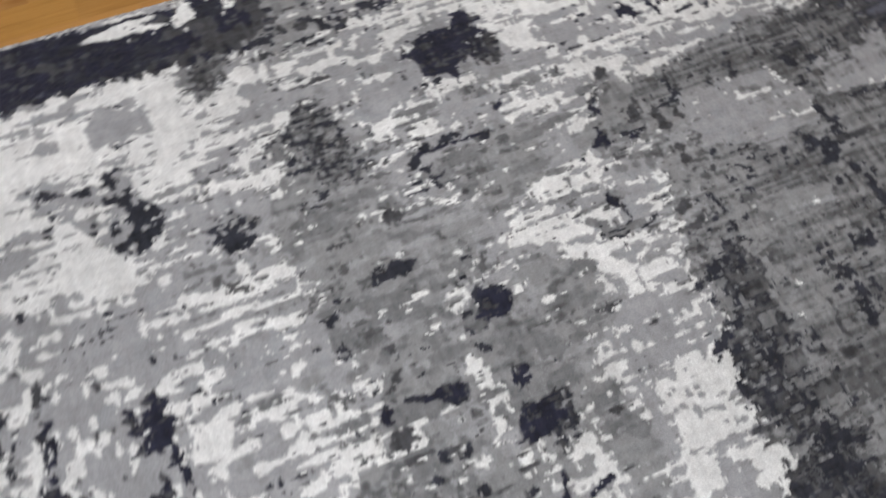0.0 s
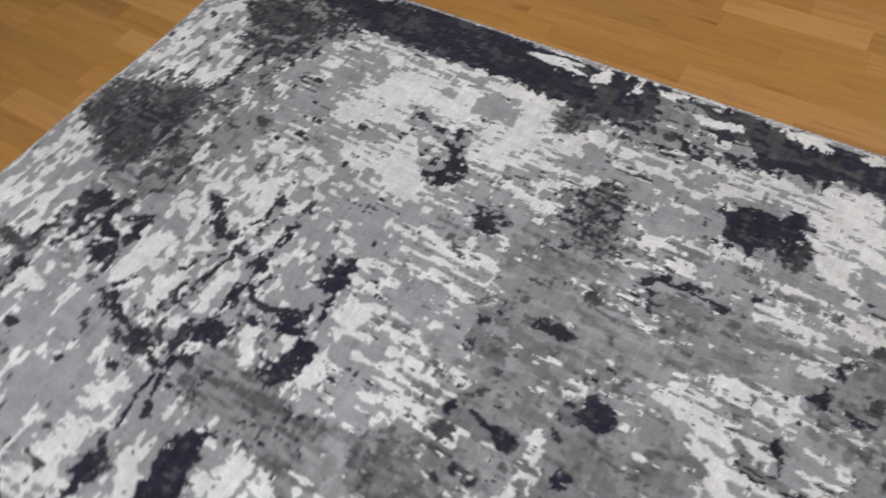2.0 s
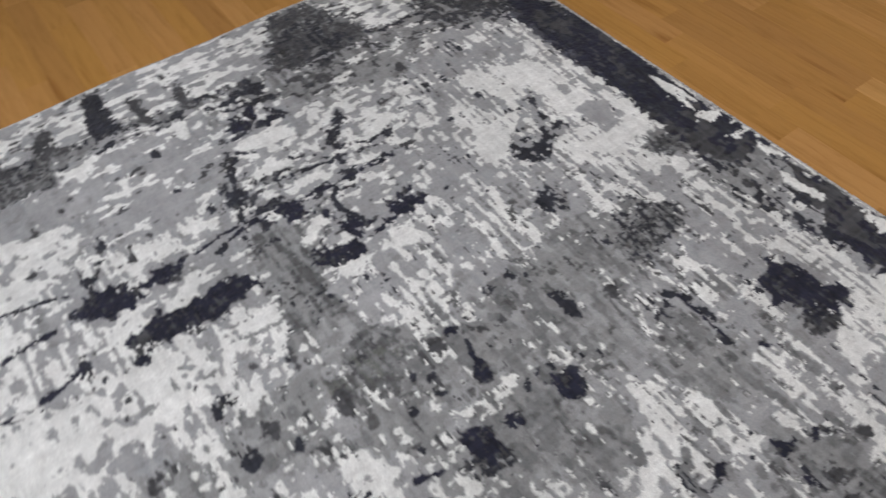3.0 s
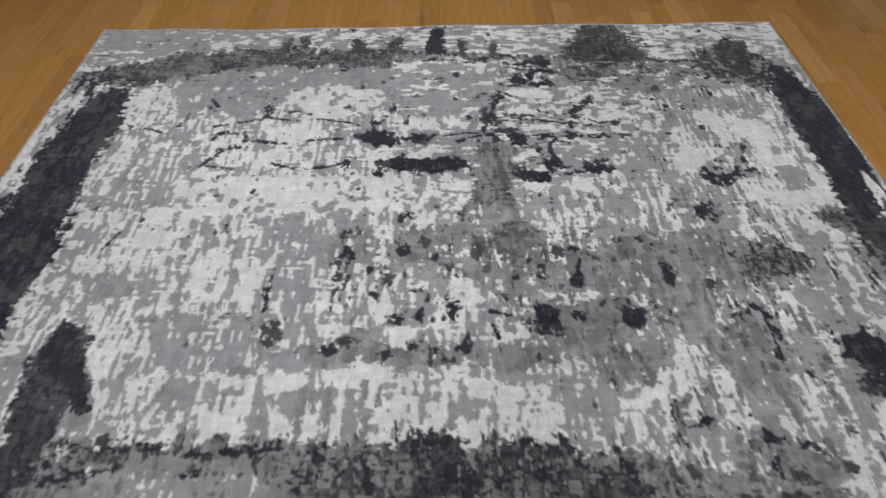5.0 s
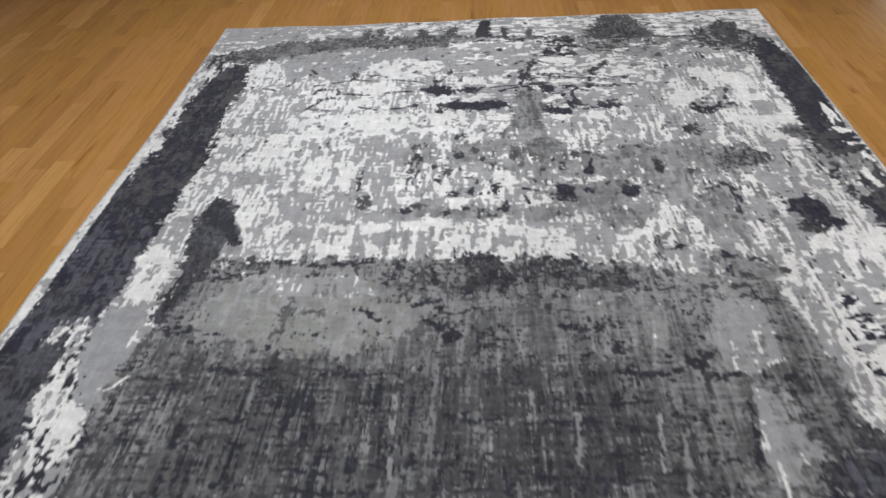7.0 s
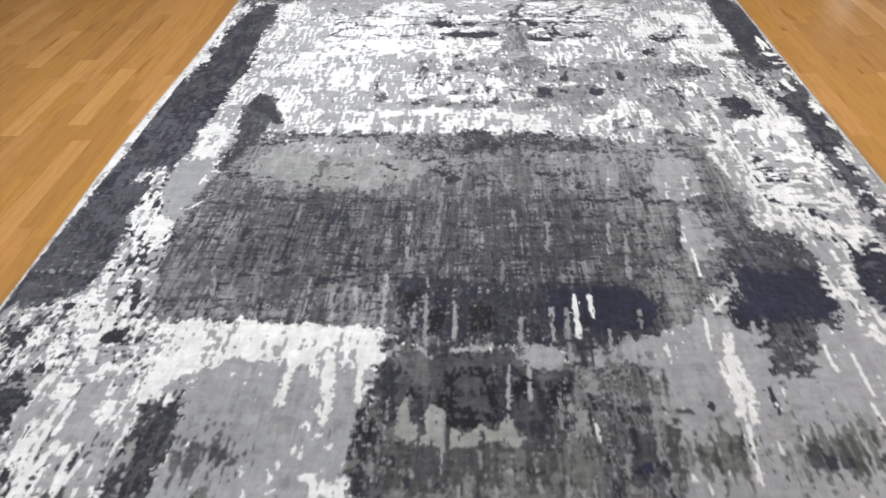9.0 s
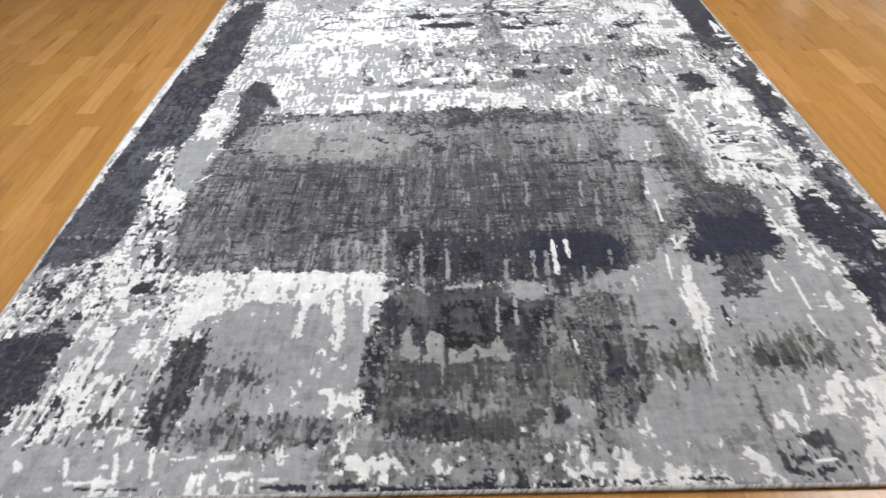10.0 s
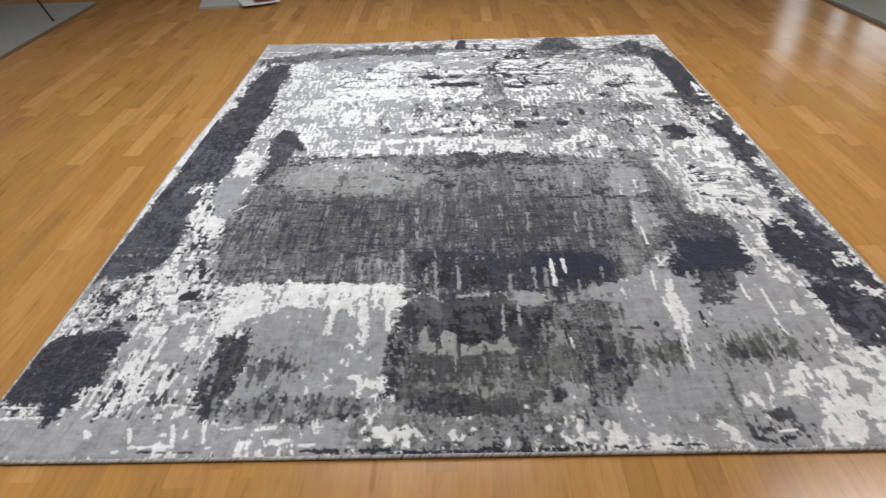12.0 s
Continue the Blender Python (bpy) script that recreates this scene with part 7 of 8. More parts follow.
    w.spots("charcoal", .004, (0.323, -0.073, 0.024, 0.022), (0.357, 0.307, 0.027, 0.015), (0.399, 0.479, 0.023, 0.025), (0.762, -0.495, 0.015,
        0.025), (0.791, -0.366, 0.012, 0.019), (0.383, 0.5, 0.016, 0.018), (0.559, 0.213, 0.02, 0.017), (0.658, -0.146, 0.016, 0.013))
    w.stroke("ash", 0.011, (0.839, -0.36), (0.929, -0.347))
    w.stroke("ash", 0.011, (0.789, -0.428), (0.905, -0.41))
    w.stroke("silver", 0.011, (0.817, -0.302), (0.941, -0.287))
    w.stroke("ash", 0.012, (0.497, -0.194), (0.696, -0.181))
    w.stroke("grey", 0.012, (0.505, -0.004), (0.676, -0.001))
    w.stroke("ash", 0.013, (0.543, 0.198), (0.657, 0.195))
    w.stroke("silver", 0.012, (0.55, 0.365), (0.676, 0.355))
    w.stroke("charcoal", 0.012, (0.604, 0.274), (0.713, 0.268))
    w.stroke("ash", 0.012, (0.581, 0.41), (0.768, 0.389))
    w.stroke("grey", 0.011, (0.667, 0.474), (0.842, 0.45))
    w.stroke("grey", 0.011, (0.705, 0.07), (0.829, 0.07))
    w.stroke("grey", 0.01, (0.801, -0.057), (0.948, -0.053))
    w.stroke("grey", 0.01, (0.83, 0.093), (0.963, 0.092))
    w.stroke("slate", 0.01, (0.843, 0.137), (0.943, 0.136))
    w.stroke("grey", 0.011, (0.759, -0.575), (0.879, -0.55))
    w.stroke("ash", 0.011, (0.73, -0.693), (0.852, -0.663))
    w.stroke("charcoal", 0.012, (0.498, 0.562), (0.67, 0.536))
    w.stroke("slate", 0.013, (0.432, 0.49), (0.555, 0.476))
    w.crumble(("charcoal", "charcoal", "slate", "ink"), 0.08, (0.05, 0.007), (0.801, -0.199), (0.775, -0.119), (0.806, 0.095), (0.761, 0.206),
        (0.812, 0.397), (0.865, 0.46), (0.952, 0.428), (0.996, 0.377), (0.992, 0.222), (0.998, 0.081), (0.964, -0.016), (0.982, -0.115), (0.959,
        -0.19))
    w.area("navy", 0, 0.2, "ink", 0.008, (0.02, 0.014), (0.809, 0.186), (0.802, 0.338), (0.869, 0.447), (0.951, 0.412), (0.958, 0.283), (0.945,
        0.185))
    w.patch("black", 0.004, (0.821, -0.182), (0.818, -0.14), (0.896, -0.14), (0.89, -0.176))
    w.patch("black", 0.004, (0.88, -0.129), (0.875, -0.076), (0.958, -0.078), (0.961, -0.121))
    w.patch("black", 0.004, (0.873, -0.016), (0.879, 0.048), (0.966, 0.038), (0.956, -0.013))
    w.stroke("ash", 0.01, (0.775, -0.124), (1.057, -0.114))
    w.stroke("silver", 0.012, (0.759, -0.229), (0.975, -0.222))
    w.stroke("white", 0.014, (0.835, 0.243), (0.972, 0.241))
    w.stroke("white", 0.012, (0.836, 0.279), (0.909, 0.282))
    w.stroke("silver", 0.01, (0.879, 0.185), (1.017, 0.181))
    w.stroke("ash", 0.01, (0.88, 0.219), (1.043, 0.216))
    w.stroke("ash", 0.01, (0.886, 0.394), (1.016, 0.385))
    w.stroke("ash", 0.01, (0.868, -0.15), (0.945, -0.148))
    w.stroke("ash", 0.009, (0.872, -0.049), (0.98, -0.047))
    w.stroke("ash", 0.01, (0.899, 0.109), (1.004, 0.103))
    w.stroke("ash", 0.008, (0.949, 0.313), (1.01, 0.311))
    w.area("silver", 0.03, 0.08, "grey", 0.006, (0.03, 0.009), (1.006, 0.303), (0.952, 0.44), (0.956, 0.58), (1.165, 0.531), (1.188, 0.448),
        (1.071, 0.386), (1.061, 0.32))


def weave_near_field(w):
    w.area("silver", 0.02, 0.1, "mist", 0.008, (0.03, 0.009), (1.032, 0.394), (0.912, 0.521), (0.958, 0.635), (0.921, 0.804), (1.047, 0.915),
        (1.239, 0.884), (1.371, 0.818), (1.447, 0.599), (1.494, 0.474), (1.498, 0.324), (1.454, 0.28))
    w.patch("slate", 0.01, (1.016, -0.212), (1.028, -0.114), (1.021, -0.017), (1.04, 0.106), (1.066, 0.198), (1.224, 0.203), (1.285, 0.134),
        (1.279, -0.183), (1.198, -0.213))
    w.mottle("stone", 0.22, (0.05, 0.02), (1.016, -0.212), (1.028, -0.114), (1.021, -0.017), (1.04, 0.106), (1.066, 0.198), (1.224, 0.203),
        (1.285, 0.134), (1.279, -0.183), (1.198, -0.213))
    w.mottle("charcoal", 0.24, (0.02, 0.012), (1.016, -0.212), (1.028, -0.114), (1.021, -0.017), (1.04, 0.106), (1.066, 0.198), (1.224, 0.203),
        (1.285, 0.134), (1.279, -0.183), (1.198, -0.213))
    w.crumble(("moss", "slate", "moss", "slate", "fern"), 0.08, (0.05, 0.012), (1.263, -0.196), (1.27, 0.135), (1.224, 0.203), (1.272, 0.245),
        (1.367, 0.24), (1.386, 0.1), (1.374, -0.177))
    w.crumble(("moss", "grey", "fern", "stone"), 0.06, (0.05, 0.014), (1.367, -0.178), (1.364, 0.056), (1.367, 0.229), (1.441, 0.228), (1.454,
        0.093), (1.437, 0.028), (1.434, -0.174))
    w.crumble(("fern", "sage", "ash"), 0.02, (0.04, 0.014), (1.366, -0.055), (1.371, 0.055), (1.425, 0.057), (1.43, -0.039))
    w.crumble(("slate", "charcoal", "moss", "charcoal"), 0.05, (0.04, 0.015), (1.44, -0.173), (1.419, -0.107), (1.445, 0.028), (1.454, 0.082),
        (1.495, 0.084), (1.501, -0.019), (1.477, -0.171))
    w.crumble(("grey", "ash", "stone"), 0.05, (0.05, 0.007), (1.479, -0.182), (1.503, -0.019), (1.487, 0.155), (1.467, 0.288), (1.497, 0.282),
        (1.525, 0.15), (1.532, -0.179))
    w.patch("black", 0.005, (1.15, -0.075), (1.078, -0.059), (1.06, -0.005), (1.089, 0.008), (1.115, -0.039), (1.177, -0.04), (1.203, -0.015),
        (1.221, -0.06))
    w.patch("black", 0.005, (1.07, 0.009), (1.077, 0.042), (1.135, 0.048), (1.204, 0.057), (1.228, 0.04), (1.152, 0.029), (1.125, 0.007))
    w.patch("black", 0.005, (1.188, -0.06), (1.178, 0.005), (1.212, 0.047), (1.231, -0.004), (1.23, -0.054))
    w.patch("black", 0.005, (1.091, 0.082), (1.092, 0.131), (1.148, 0.123), (1.147, 0.077))
    w.patch("black", 0.005, (1.12, 0.165), (1.103, 0.207), (1.165, 0.205), (1.176, 0.161))
    w.patch("black", 0.005, (1.138, -0.152), (1.131, -0.123), (1.16, -0.105), (1.166, -0.131))
    w.patch("charcoal", 0.005, (1.055, -0.21), (1.065, -0.173), (1.216, -0.164), (1.223, -0.189))
    w.patch("charcoal", 0.005, (1.157, -0.135), (1.2, -0.116), (1.22, -0.133))
    w.patch("charcoal", 0.005, (1.135, 0.045), (1.154, 0.077), (1.205, 0.073), (1.221, 0.053))
    w.patch("charcoal", 0.005, (1.206, 0.13), (1.223, 0.159), (1.285, 0.14), (1.27, 0.123))
    w.patch("slate", 0.004, (1.097, -0.039), (1.094, 0.008), (1.124, 0.02), (1.128, -0.033))
    w.patch("slate", 0.006, (1.138, -0.007), (1.156, 0.029), (1.19, 0.024), (1.186, -0.002))
    w.patch("sage", 0.004, (1.256, -0.159), (1.174, -0.16), (1.166, -0.144), (1.216, -0.133), (1.225, -0.12), (1.26, -0.115), (1.267, -0.14))
    w.patch("sage", 0.004, (1.262, -0.102), (1.201, -0.098), (1.167, -0.086), (1.193, -0.062), (1.234, -0.06), (1.243, -0.017), (1.223, 0.015),
        (1.237, 0.052), (1.204, 0.067), (1.205, 0.086), (1.237, 0.087), (1.254, 0.113), (1.266, 0.087), (1.259, 0.038), (1.273, 0.001), (1.278,
        -0.073))
    w.crumble(("charcoal", "black", "grey"), 0.1, (0.012, 0.012), (1.189, -0.252), (1.172, -0.233), (1.279, -0.18), (1.355, -0.19), (1.355,
        -0.22), (1.262, -0.246))
    w.crumble(("stone", "slate", "ash", "slate", "grey"), 0.05, (0.07, 0.008), (1.066, 0.212), (1.048, 0.391), (1.212, 0.392), (1.291, 0.427),
        (1.443, 0.381), (1.46, 0.257), (1.374, 0.233), (1.24, 0.188))
    w.patch("sage", 0.006, (1.17, 0.201), (1.161, 0.225), (1.237, 0.232), (1.232, 0.202))
    w.patch("ash", 0.006, (1.082, 0.239), (1.067, 0.265), (1.141, 0.261), (1.151, 0.239))
    w.patch("slate", 0.006, (1.235, 0.325), (1.244, 0.372), (1.351, 0.355), (1.356, 0.3))
    w.mottle("navy", 0.45, (0.03, 0.02), (1.266, 0.324), (1.267, 0.369), (1.341, 0.357), (1.336, 0.314))
    w.patch("slate", 0.004, (1.189, 0.398), (1.212, 0.417), (1.335, 0.4), (1.293, 0.38))
    w.area("silver", 0.04, 0.1, "ash", 0.006, (0.03, 0.009), (1.371, 0.207), (1.391, 0.265), (1.441, 0.263), (1.455, 0.199))
    w.patch("charcoal", 0.004, (1.394, 0.177), (1.394, 0.191), (1.444, 0.193), (1.45, 0.171))
    w.stroke("ash", 0.013, (1.143, 0.38), (1.244, 0.37), (1.334, 0.369), (1.439, 0.367))
    w.stroke("slate", 0.011, (1.164, 0.353), (1.243, 0.355))
    w.stroke("charcoal", 0.016, (1.364, 0.273), (1.462, 0.27))
    w.stroke("slate", 0.012, (1.141, 0.28), (1.257, 0.278), (1.354, 0.275))
    w.stroke("slate", 0.009, (1.272, 0.245), (1.361, 0.259))
    w.stroke("charcoal", 0.01, (1.305, 0.37), (1.397, 0.371))
    w.stroke("ash", 0.01, (1.213, 0.429), (1.335, 0.418))
    w.stroke("white", 0.01, (1.328, 0.416), (1.36, 0.419))
    w.stroke("white", 0.008, (1.217, 0.249), (1.255, 0.252))
    w.stroke("stone", 0.01, (1.071, 0.412), (1.153, 0.409))
    w.stroke("stone", 0.01, (1.085, 0.343), (1.146, 0.356))
    w.stroke("slate", 0.01, (1.167, 0.352), (1.183, 0.45))
    w.stroke("silver", 0.009, (1.064, 0.12), (1.158, 0.119))
    w.stroke("silver", 0.007, (1.062, 0.077), (1.204, 0.071))
    w.stroke("ash", 0.008, (1.24, 0.192), (1.359, 0.179))
    w.stroke("ash", 0.008, (1.289, 0.3), (1.368, 0.298))
    w.stroke("charcoal", 0.011, (1.21, 0.325), (1.289, 0.321))
    w.stroke("sage", 0.008, (1.265, -0.115), (1.361, -0.11))
    w.stroke("ash", 0.007, (1.218, -0.061), (1.333, -0.061))
    w.stroke("ash", 0.008, (1.285, 0.122), (1.372, 0.127))
    w.stroke("grey", 0.009, (1.283, 0.013), (1.356, 0.012))
    w.stroke("ash", 0.007, (1.37, -0.026), (1.437, -0.021))
    w.stroke("ash", 0.007, (1.13, -0.184), (1.263, -0.179))
    w.stroke("charcoal", 0.008, (1.158, 0.238), (1.241, 0.24))
    w.stroke("stone", 0.011, (1.069, 0.311), (1.21, 0.313))
    w.stroke("ash", 0.009, (1.139, 0.182), (1.223, 0.18))
    w.patch("silver", 0.005, (1.005, 0.116), (0.996, 0.165), (1.027, 0.199), (1.069, 0.164), (1.058, 0.118))
    w.stroke("silver", 0.015, (1.02, -0.052), (1.006, 0.028))
    w.stroke("mist", 0.025, (1.026, -0.198), (1.017, -0.167))
    w.stroke("silver", 0.011, (1.014, -0.126), (1.042, -0.1))
    w.crumble(("slate", "charcoal", "steel"), 0.08, (0.02, 0.014), (0.652, 0.65), (0.581, 0.772), (0.655, 0.863), (0.735, 0.879), (0.831,
        0.827), (0.831, 0.691), (0.731, 0.646))
    w.area("navy", 0, 0.16, "ink", 0.012, (0.02, 0.014), (0.713, 0.651), (0.734, 0.722), (0.734, 0.861), (0.808, 0.851), (0.867, 0.871), (0.925,
        0.802), (0.944, 0.738), (0.894, 0.67), (0.83, 0.647))
    w.crumble(("slate", "stone", "charcoal"), 0.1, (0.05, 0.007), (0.906, 0.678), (0.938, 0.8), (1.065, 0.724), (1.1, 0.658), (1.02, 0.654))
    w.patch("white", 0.003, (0.946, 0.569), (0.957, 0.589), (1.057, 0.573), (1.182, 0.56), (1.194, 0.541), (1.094, 0.546))
    w.stroke("white", 0.01, (1.046, 0.54), (1.215, 0.553), (1.363, 0.535))
    w.stroke("white", 0.017, (1.038, 0.583), (1.131, 0.58), (1.203, 0.569))
    w.stroke("white", 0.008, (0.657, 0.572), (0.761, 0.568))
    w.stroke("white", 0.007, (0.841, 0.572), (0.892, 0.584))
    w.stroke("white", 0.008, (1.328, 0.417), (1.36, 0.422))
    w.stroke("white", 0.008, (1.015, 0.835), (1.083, 0.833), (1.132, 0.832))
    w.stroke("white", 0.01, (1.154, 0.821), (1.205, 0.823), (1.249, 0.829))
    w.stroke("white", 0.011, (0.993, 0.782), (1.066, 0.782))
    w.stroke("white", 0.01, (1.149, 0.623), (1.187, 0.632))
    w.stroke("white", 0.012, (0.949, 0.905), (0.983, 0.917))
    w.stroke("white", 0.008, (0.912, 0.542), (1.006, 0.53))
    w.patch("white", 0.003, (1.065, 0.893), (1.085, 0.911), (1.139, 0.9), (1.142, 0.879))
    w.stroke("silver", 0.009, (0.752, 0.648), (0.848, 0.648))
    w.stroke("charcoal", 0.013, (1.114, 0.624), (1.204, 0.626))
    w.spots("charcoal", .004, (1.167, 0.492, 0.009, 0.007), (0.892, 0.584, 0.009, 0.008), (1.426, 0.497, 0.01, 0.011), (1.445, 0.512, 0.006,
        0.009))
    w.area("silver", 0.84, 0.01, "ash", 0.008, (0.02, 0.012), (0.942, -0.785), (0.933, -0.641), (0.954, -0.216), (1.059, -0.207), (1.055,
        -0.347), (1.072, -0.413), (1.032, -0.476), (1.049, -0.57), (1.105, -0.597), (1.121, -0.687), (1.04, -0.768))
    w.area("mist", 0.01, 0.06, "ash", 0.01, (0.04, 0.012), (1.091, -0.628), (1.05, -0.556), (1.072, -0.413), (1.163, -0.261), (1.293, -0.249),
        (1.432, -0.287), (1.418, -0.494), (1.403, -0.602), (1.344, -0.62), (1.287, -0.551), (1.19, -0.589))
    w.stroke("white", 0.018, (1.049, -0.416), (1.18, -0.413))
    w.stroke("white", 0.023, (1.042, -0.335), (1.216, -0.306))
    w.stroke("white", 0.015, (1.044, -0.259), (1.167, -0.247))
    w.stroke("white", 0.014, (1.051, -0.368), (1.098, -0.358))
    w.stroke("white", 0.018, (1.007, -0.509), (1.051, -0.505))
    w.patch("white", 0.004, (1.101, -0.734), (1.061, -0.689), (1.139, -0.682), (1.207, -0.716))
    w.patch("white", 0.005, (1.343, -0.333), (1.329, -0.299), (1.358, -0.296), (1.351, -0.249), (1.396, -0.239), (1.379, -0.258), (1.385,
        -0.298), (1.435, -0.298), (1.419, -0.313), (1.371, -0.318))
    w.spots("white", .004, (1.29, -0.359, 0.009, 0.005), (1.323, -0.385, 0.009, 0.005), (1.351, -0.396, 0.007, 0.006), (1.195, -0.329, 0.012,
        0.007), (1.228, -0.344, 0.006, 0.008), (1.261, -0.314, 0.009, 0.008), (1.384, -0.386, 0.005, 0.007), (1.276, -0.325, 0.006, 0.005), (1.277,
        -0.287, 0.009, 0.005))
    w.area("silver", 0.65, 0.1, "charcoal", 0.008, (0.018, 0.014), (0.904, -1.172), (0.843, -0.971), (0.75, -0.847), (1.04, -0.754), (1.137,
        -0.749), (1.113, -1.002), (1.11, -1.141), (1.029, -1.183))
    w.mottle("silver", 0.18, (0.012, 0.016), (0.904, -1.172), (0.843, -0.971), (0.75, -0.847), (1.04, -0.754), (1.137, -0.749), (1.113, -1.002),
        (1.11, -1.141))
    w.mottle("slate", 0.09, (0.012, 0.01), (0.904, -1.172), (0.843, -0.971), (0.75, -0.847), (1.04, -0.754), (1.137, -0.749), (1.113, -1.002),
        (1.11, -1.141))
    w.mottle("charcoal", 0.06, (0.01, 0.009), (0.904, -1.172), (0.843, -0.971), (0.75, -0.847), (1.04, -0.754), (1.137, -0.749), (1.113,
        -1.002), (1.11, -1.141))
    w.area("silver", 0.31, 0.06, "slate", 0.008, (0.03, 0.012), (1.113, -1.002), (1.12, -0.742), (1.223, -0.721), (1.371, -0.731), (1.396,
        -0.851), (1.422, -0.909), (1.197, -0.99))
    w.patch("charcoal", 0.006, (1.005, -1.131), (0.971, -1.089), (1.032, -1.067), (1.05, -1.115))
    w.patch("charcoal", 0.006, (0.976, -0.89), (0.944, -0.84), (1.011, -0.817), (1.01, -0.87))
    w.patch("charcoal", 0.006, (1.126, -1.051), (1.091, -1.024), (1.137, -1.002), (1.18, -1.012))
    w.patch("charcoal", 0.006, (0.847, -0.831), (0.773, -0.899), (0.797, -0.91), (0.892, -0.858))
    w.stroke("white", 0.012, (1.183, -0.892), (1.339, -0.888))
    w.stroke("white", 0.011, (1.183, -0.865), (1.265, -0.87))
    w.stroke("white", 0.011, (1.327, -0.783), (1.41, -0.803))
    w.stroke("white", 0.015, (1.185, -0.779), (1.218, -0.806))
    w.stroke("white", 0.01, (1.368, -0.887), (1.409, -0.915))
    w.stroke("white", 0.013, (1.143, -0.721), (1.203, -0.727))
    w.crumble(("charcoal", "charcoal", "ink", "slate"), 0.05, (0.02, 0.014), (1.178, -1.105), (1.144, -1.042), (1.181, -0.982), (1.265, -0.981),
        (1.341, -0.97), (1.369, -1.006))
    w.stroke("charcoal", 0.018, (1.339, -0.906), (1.409, -0.915))
    w.stroke("charcoal", 0.011, (1.422, -0.932), (1.485, -0.935))
    w.stroke("charcoal", 0.011, (1.282, -0.795), (1.341, -0.802))
    w.crumble(("charcoal", "slate", "moss", "charcoal"), 0.06, (0.02, 0.014), (1.187, -0.707), (1.205, -0.647), (1.269, -0.64), (1.347, -0.641),
        (1.429, -0.638), (1.479, -0.655), (1.466, -0.707), (1.399, -0.709), (1.298, -0.718), (1.252, -0.711))
    w.crumble(("mist", "fern", "slate", "grey"), 0.08, (0.02, 0.03), (1.455, -0.621), (1.418, -0.517), (1.432, -0.287), (1.473, -0.276), (1.494,
        -0.498), (1.492, -0.609))
    w.area("silver", 0.56, 0.22, "charcoal", 0.008, (0.018, 0.013), (0.294, -1.088), (0.254, -1.005), (0.498, -0.924), (0.59, -0.844), (0.724,
        -0.855), (0.774, -0.87), (0.855, -0.943), (0.77, -0.999), (0.584, -1.002))
    w.area("white", 0, 0.12, "silver", 0.006, (0.02, 0.014), (-0.013, -0.965), (-0.007, -0.855), (0.195, -0.86), (0.179, -0.951))
    w.patch("mist", 0.006, (0.34, -0.978), (0.197, -0.965), (0.202, -0.862), (0.412, -0.86), (0.537, -0.86), (0.504, -0.922))
    w.stroke("white", 0.007, (0.482, -0.862), (0.47, -0.844), (0.44, -0.824))
    w.patch("white", 0.005, (0.512, -0.94), (0.545, -0.869), (0.63, -0.885), (0.614, -0.932))
    w.crumble(("steel", "slate", "steel", "charcoal"), 0.06, (0.02, 0.014), (0.364, -1.063), (0.268, -1.024), (0.584, -1.002), (0.745, -1.008),
        (0.822, -1.025), (0.898, -1.145), (0.882, -1.175), (0.554, -1.169), (0.393, -1.144))
    w.area("silver", 0.02, 0.1, "mist", 0.008, (0.03, 0.009), (1.337, 0.41), (1.345, 0.604), (1.493, 0.54), (1.52, 0.326), (1.432, 0.346))
    w.smudge("fern", 0.9, (1.265, 0.718, 0.075, 0.137), (1.298, 0.47, 0.073, 0.084), (1.328, 0.184, 0.06, 0.085))
    w.smudge("moss", 0.75, (1.276, 0.728, 0.054, 0.101), (1.294, 0.478, 0.049, 0.058), (1.45, -0.008, 0.033, 0.148))
    w.smudge("slate", 0.6, (1.29, 0.708, 0.041, 0.072), (1.274, 0.671, 0.03, 0.044), (1.453, -0.008, 0.022, 0.108))
    w.smudge("charcoal", 0.4, (1.296, 0.691, 0.025, 0.043), (1.456, -0.022, 0.015, 0.067))
    w.smudge("stone", 0.85, (1.301, -0.531, 0.05, 0.064), (1.33, -0.584, 0.041, 0.045))
    w.smudge("slate", 0.6, (1.301, -0.524, 0.038, 0.046))
    w.smudge("grey", 0.7, (1.446, -0.433, 0.027, 0.221), (1.457, -0.541, 0.036, 0.125))
    w.smudge("slate", 0.5, (1.441, -0.378, 0.019, 0.124), (1.449, -0.57, 0.026, 0.084), (1.317, -0.103, 0.08, 0.13))
    w.smudge("ash", 0.7, (1.336, -0.715, 0.06, 0.035))
    w.crumble(("charcoal", "slate", "ink", "charcoal"), 0.05, (0.02, 0.014), (1.19, -1.188), (1.166, -1.07), (1.098, -1.046), (1.17, -0.985),
        (1.244, -0.974), (1.329, -0.997), (1.389, -1.003), (1.446, -1.003), (1.489, -1.011), (1.488, -1.056), (1.44, -1.08), (1.447, -1.19), (1.379,
        -1.184), (1.276, -1.177))
    w.stroke("white", 0.008, (1.44, -1.18), (1.443, -1.09))
    w.stroke("white", 0.01, (1.481, -1.172), (1.473, -1.064))
    w.stroke("white", 0.015, (1.288, -0.85), (1.409, -0.887))
    w.stroke("white", 0.013, (1.311, -0.812), (1.392, -0.811))
    w.stroke("white", 0.016, (1.253, -0.909), (1.349, -0.903))
    w.area("silver", 0.5, 0.1, "charcoal", 0.006, (0.03, 0.009), (1.385, -1.005), (1.389, -0.887), (1.447, -0.872), (1.481, -0.921), (1.461,
        -0.999))
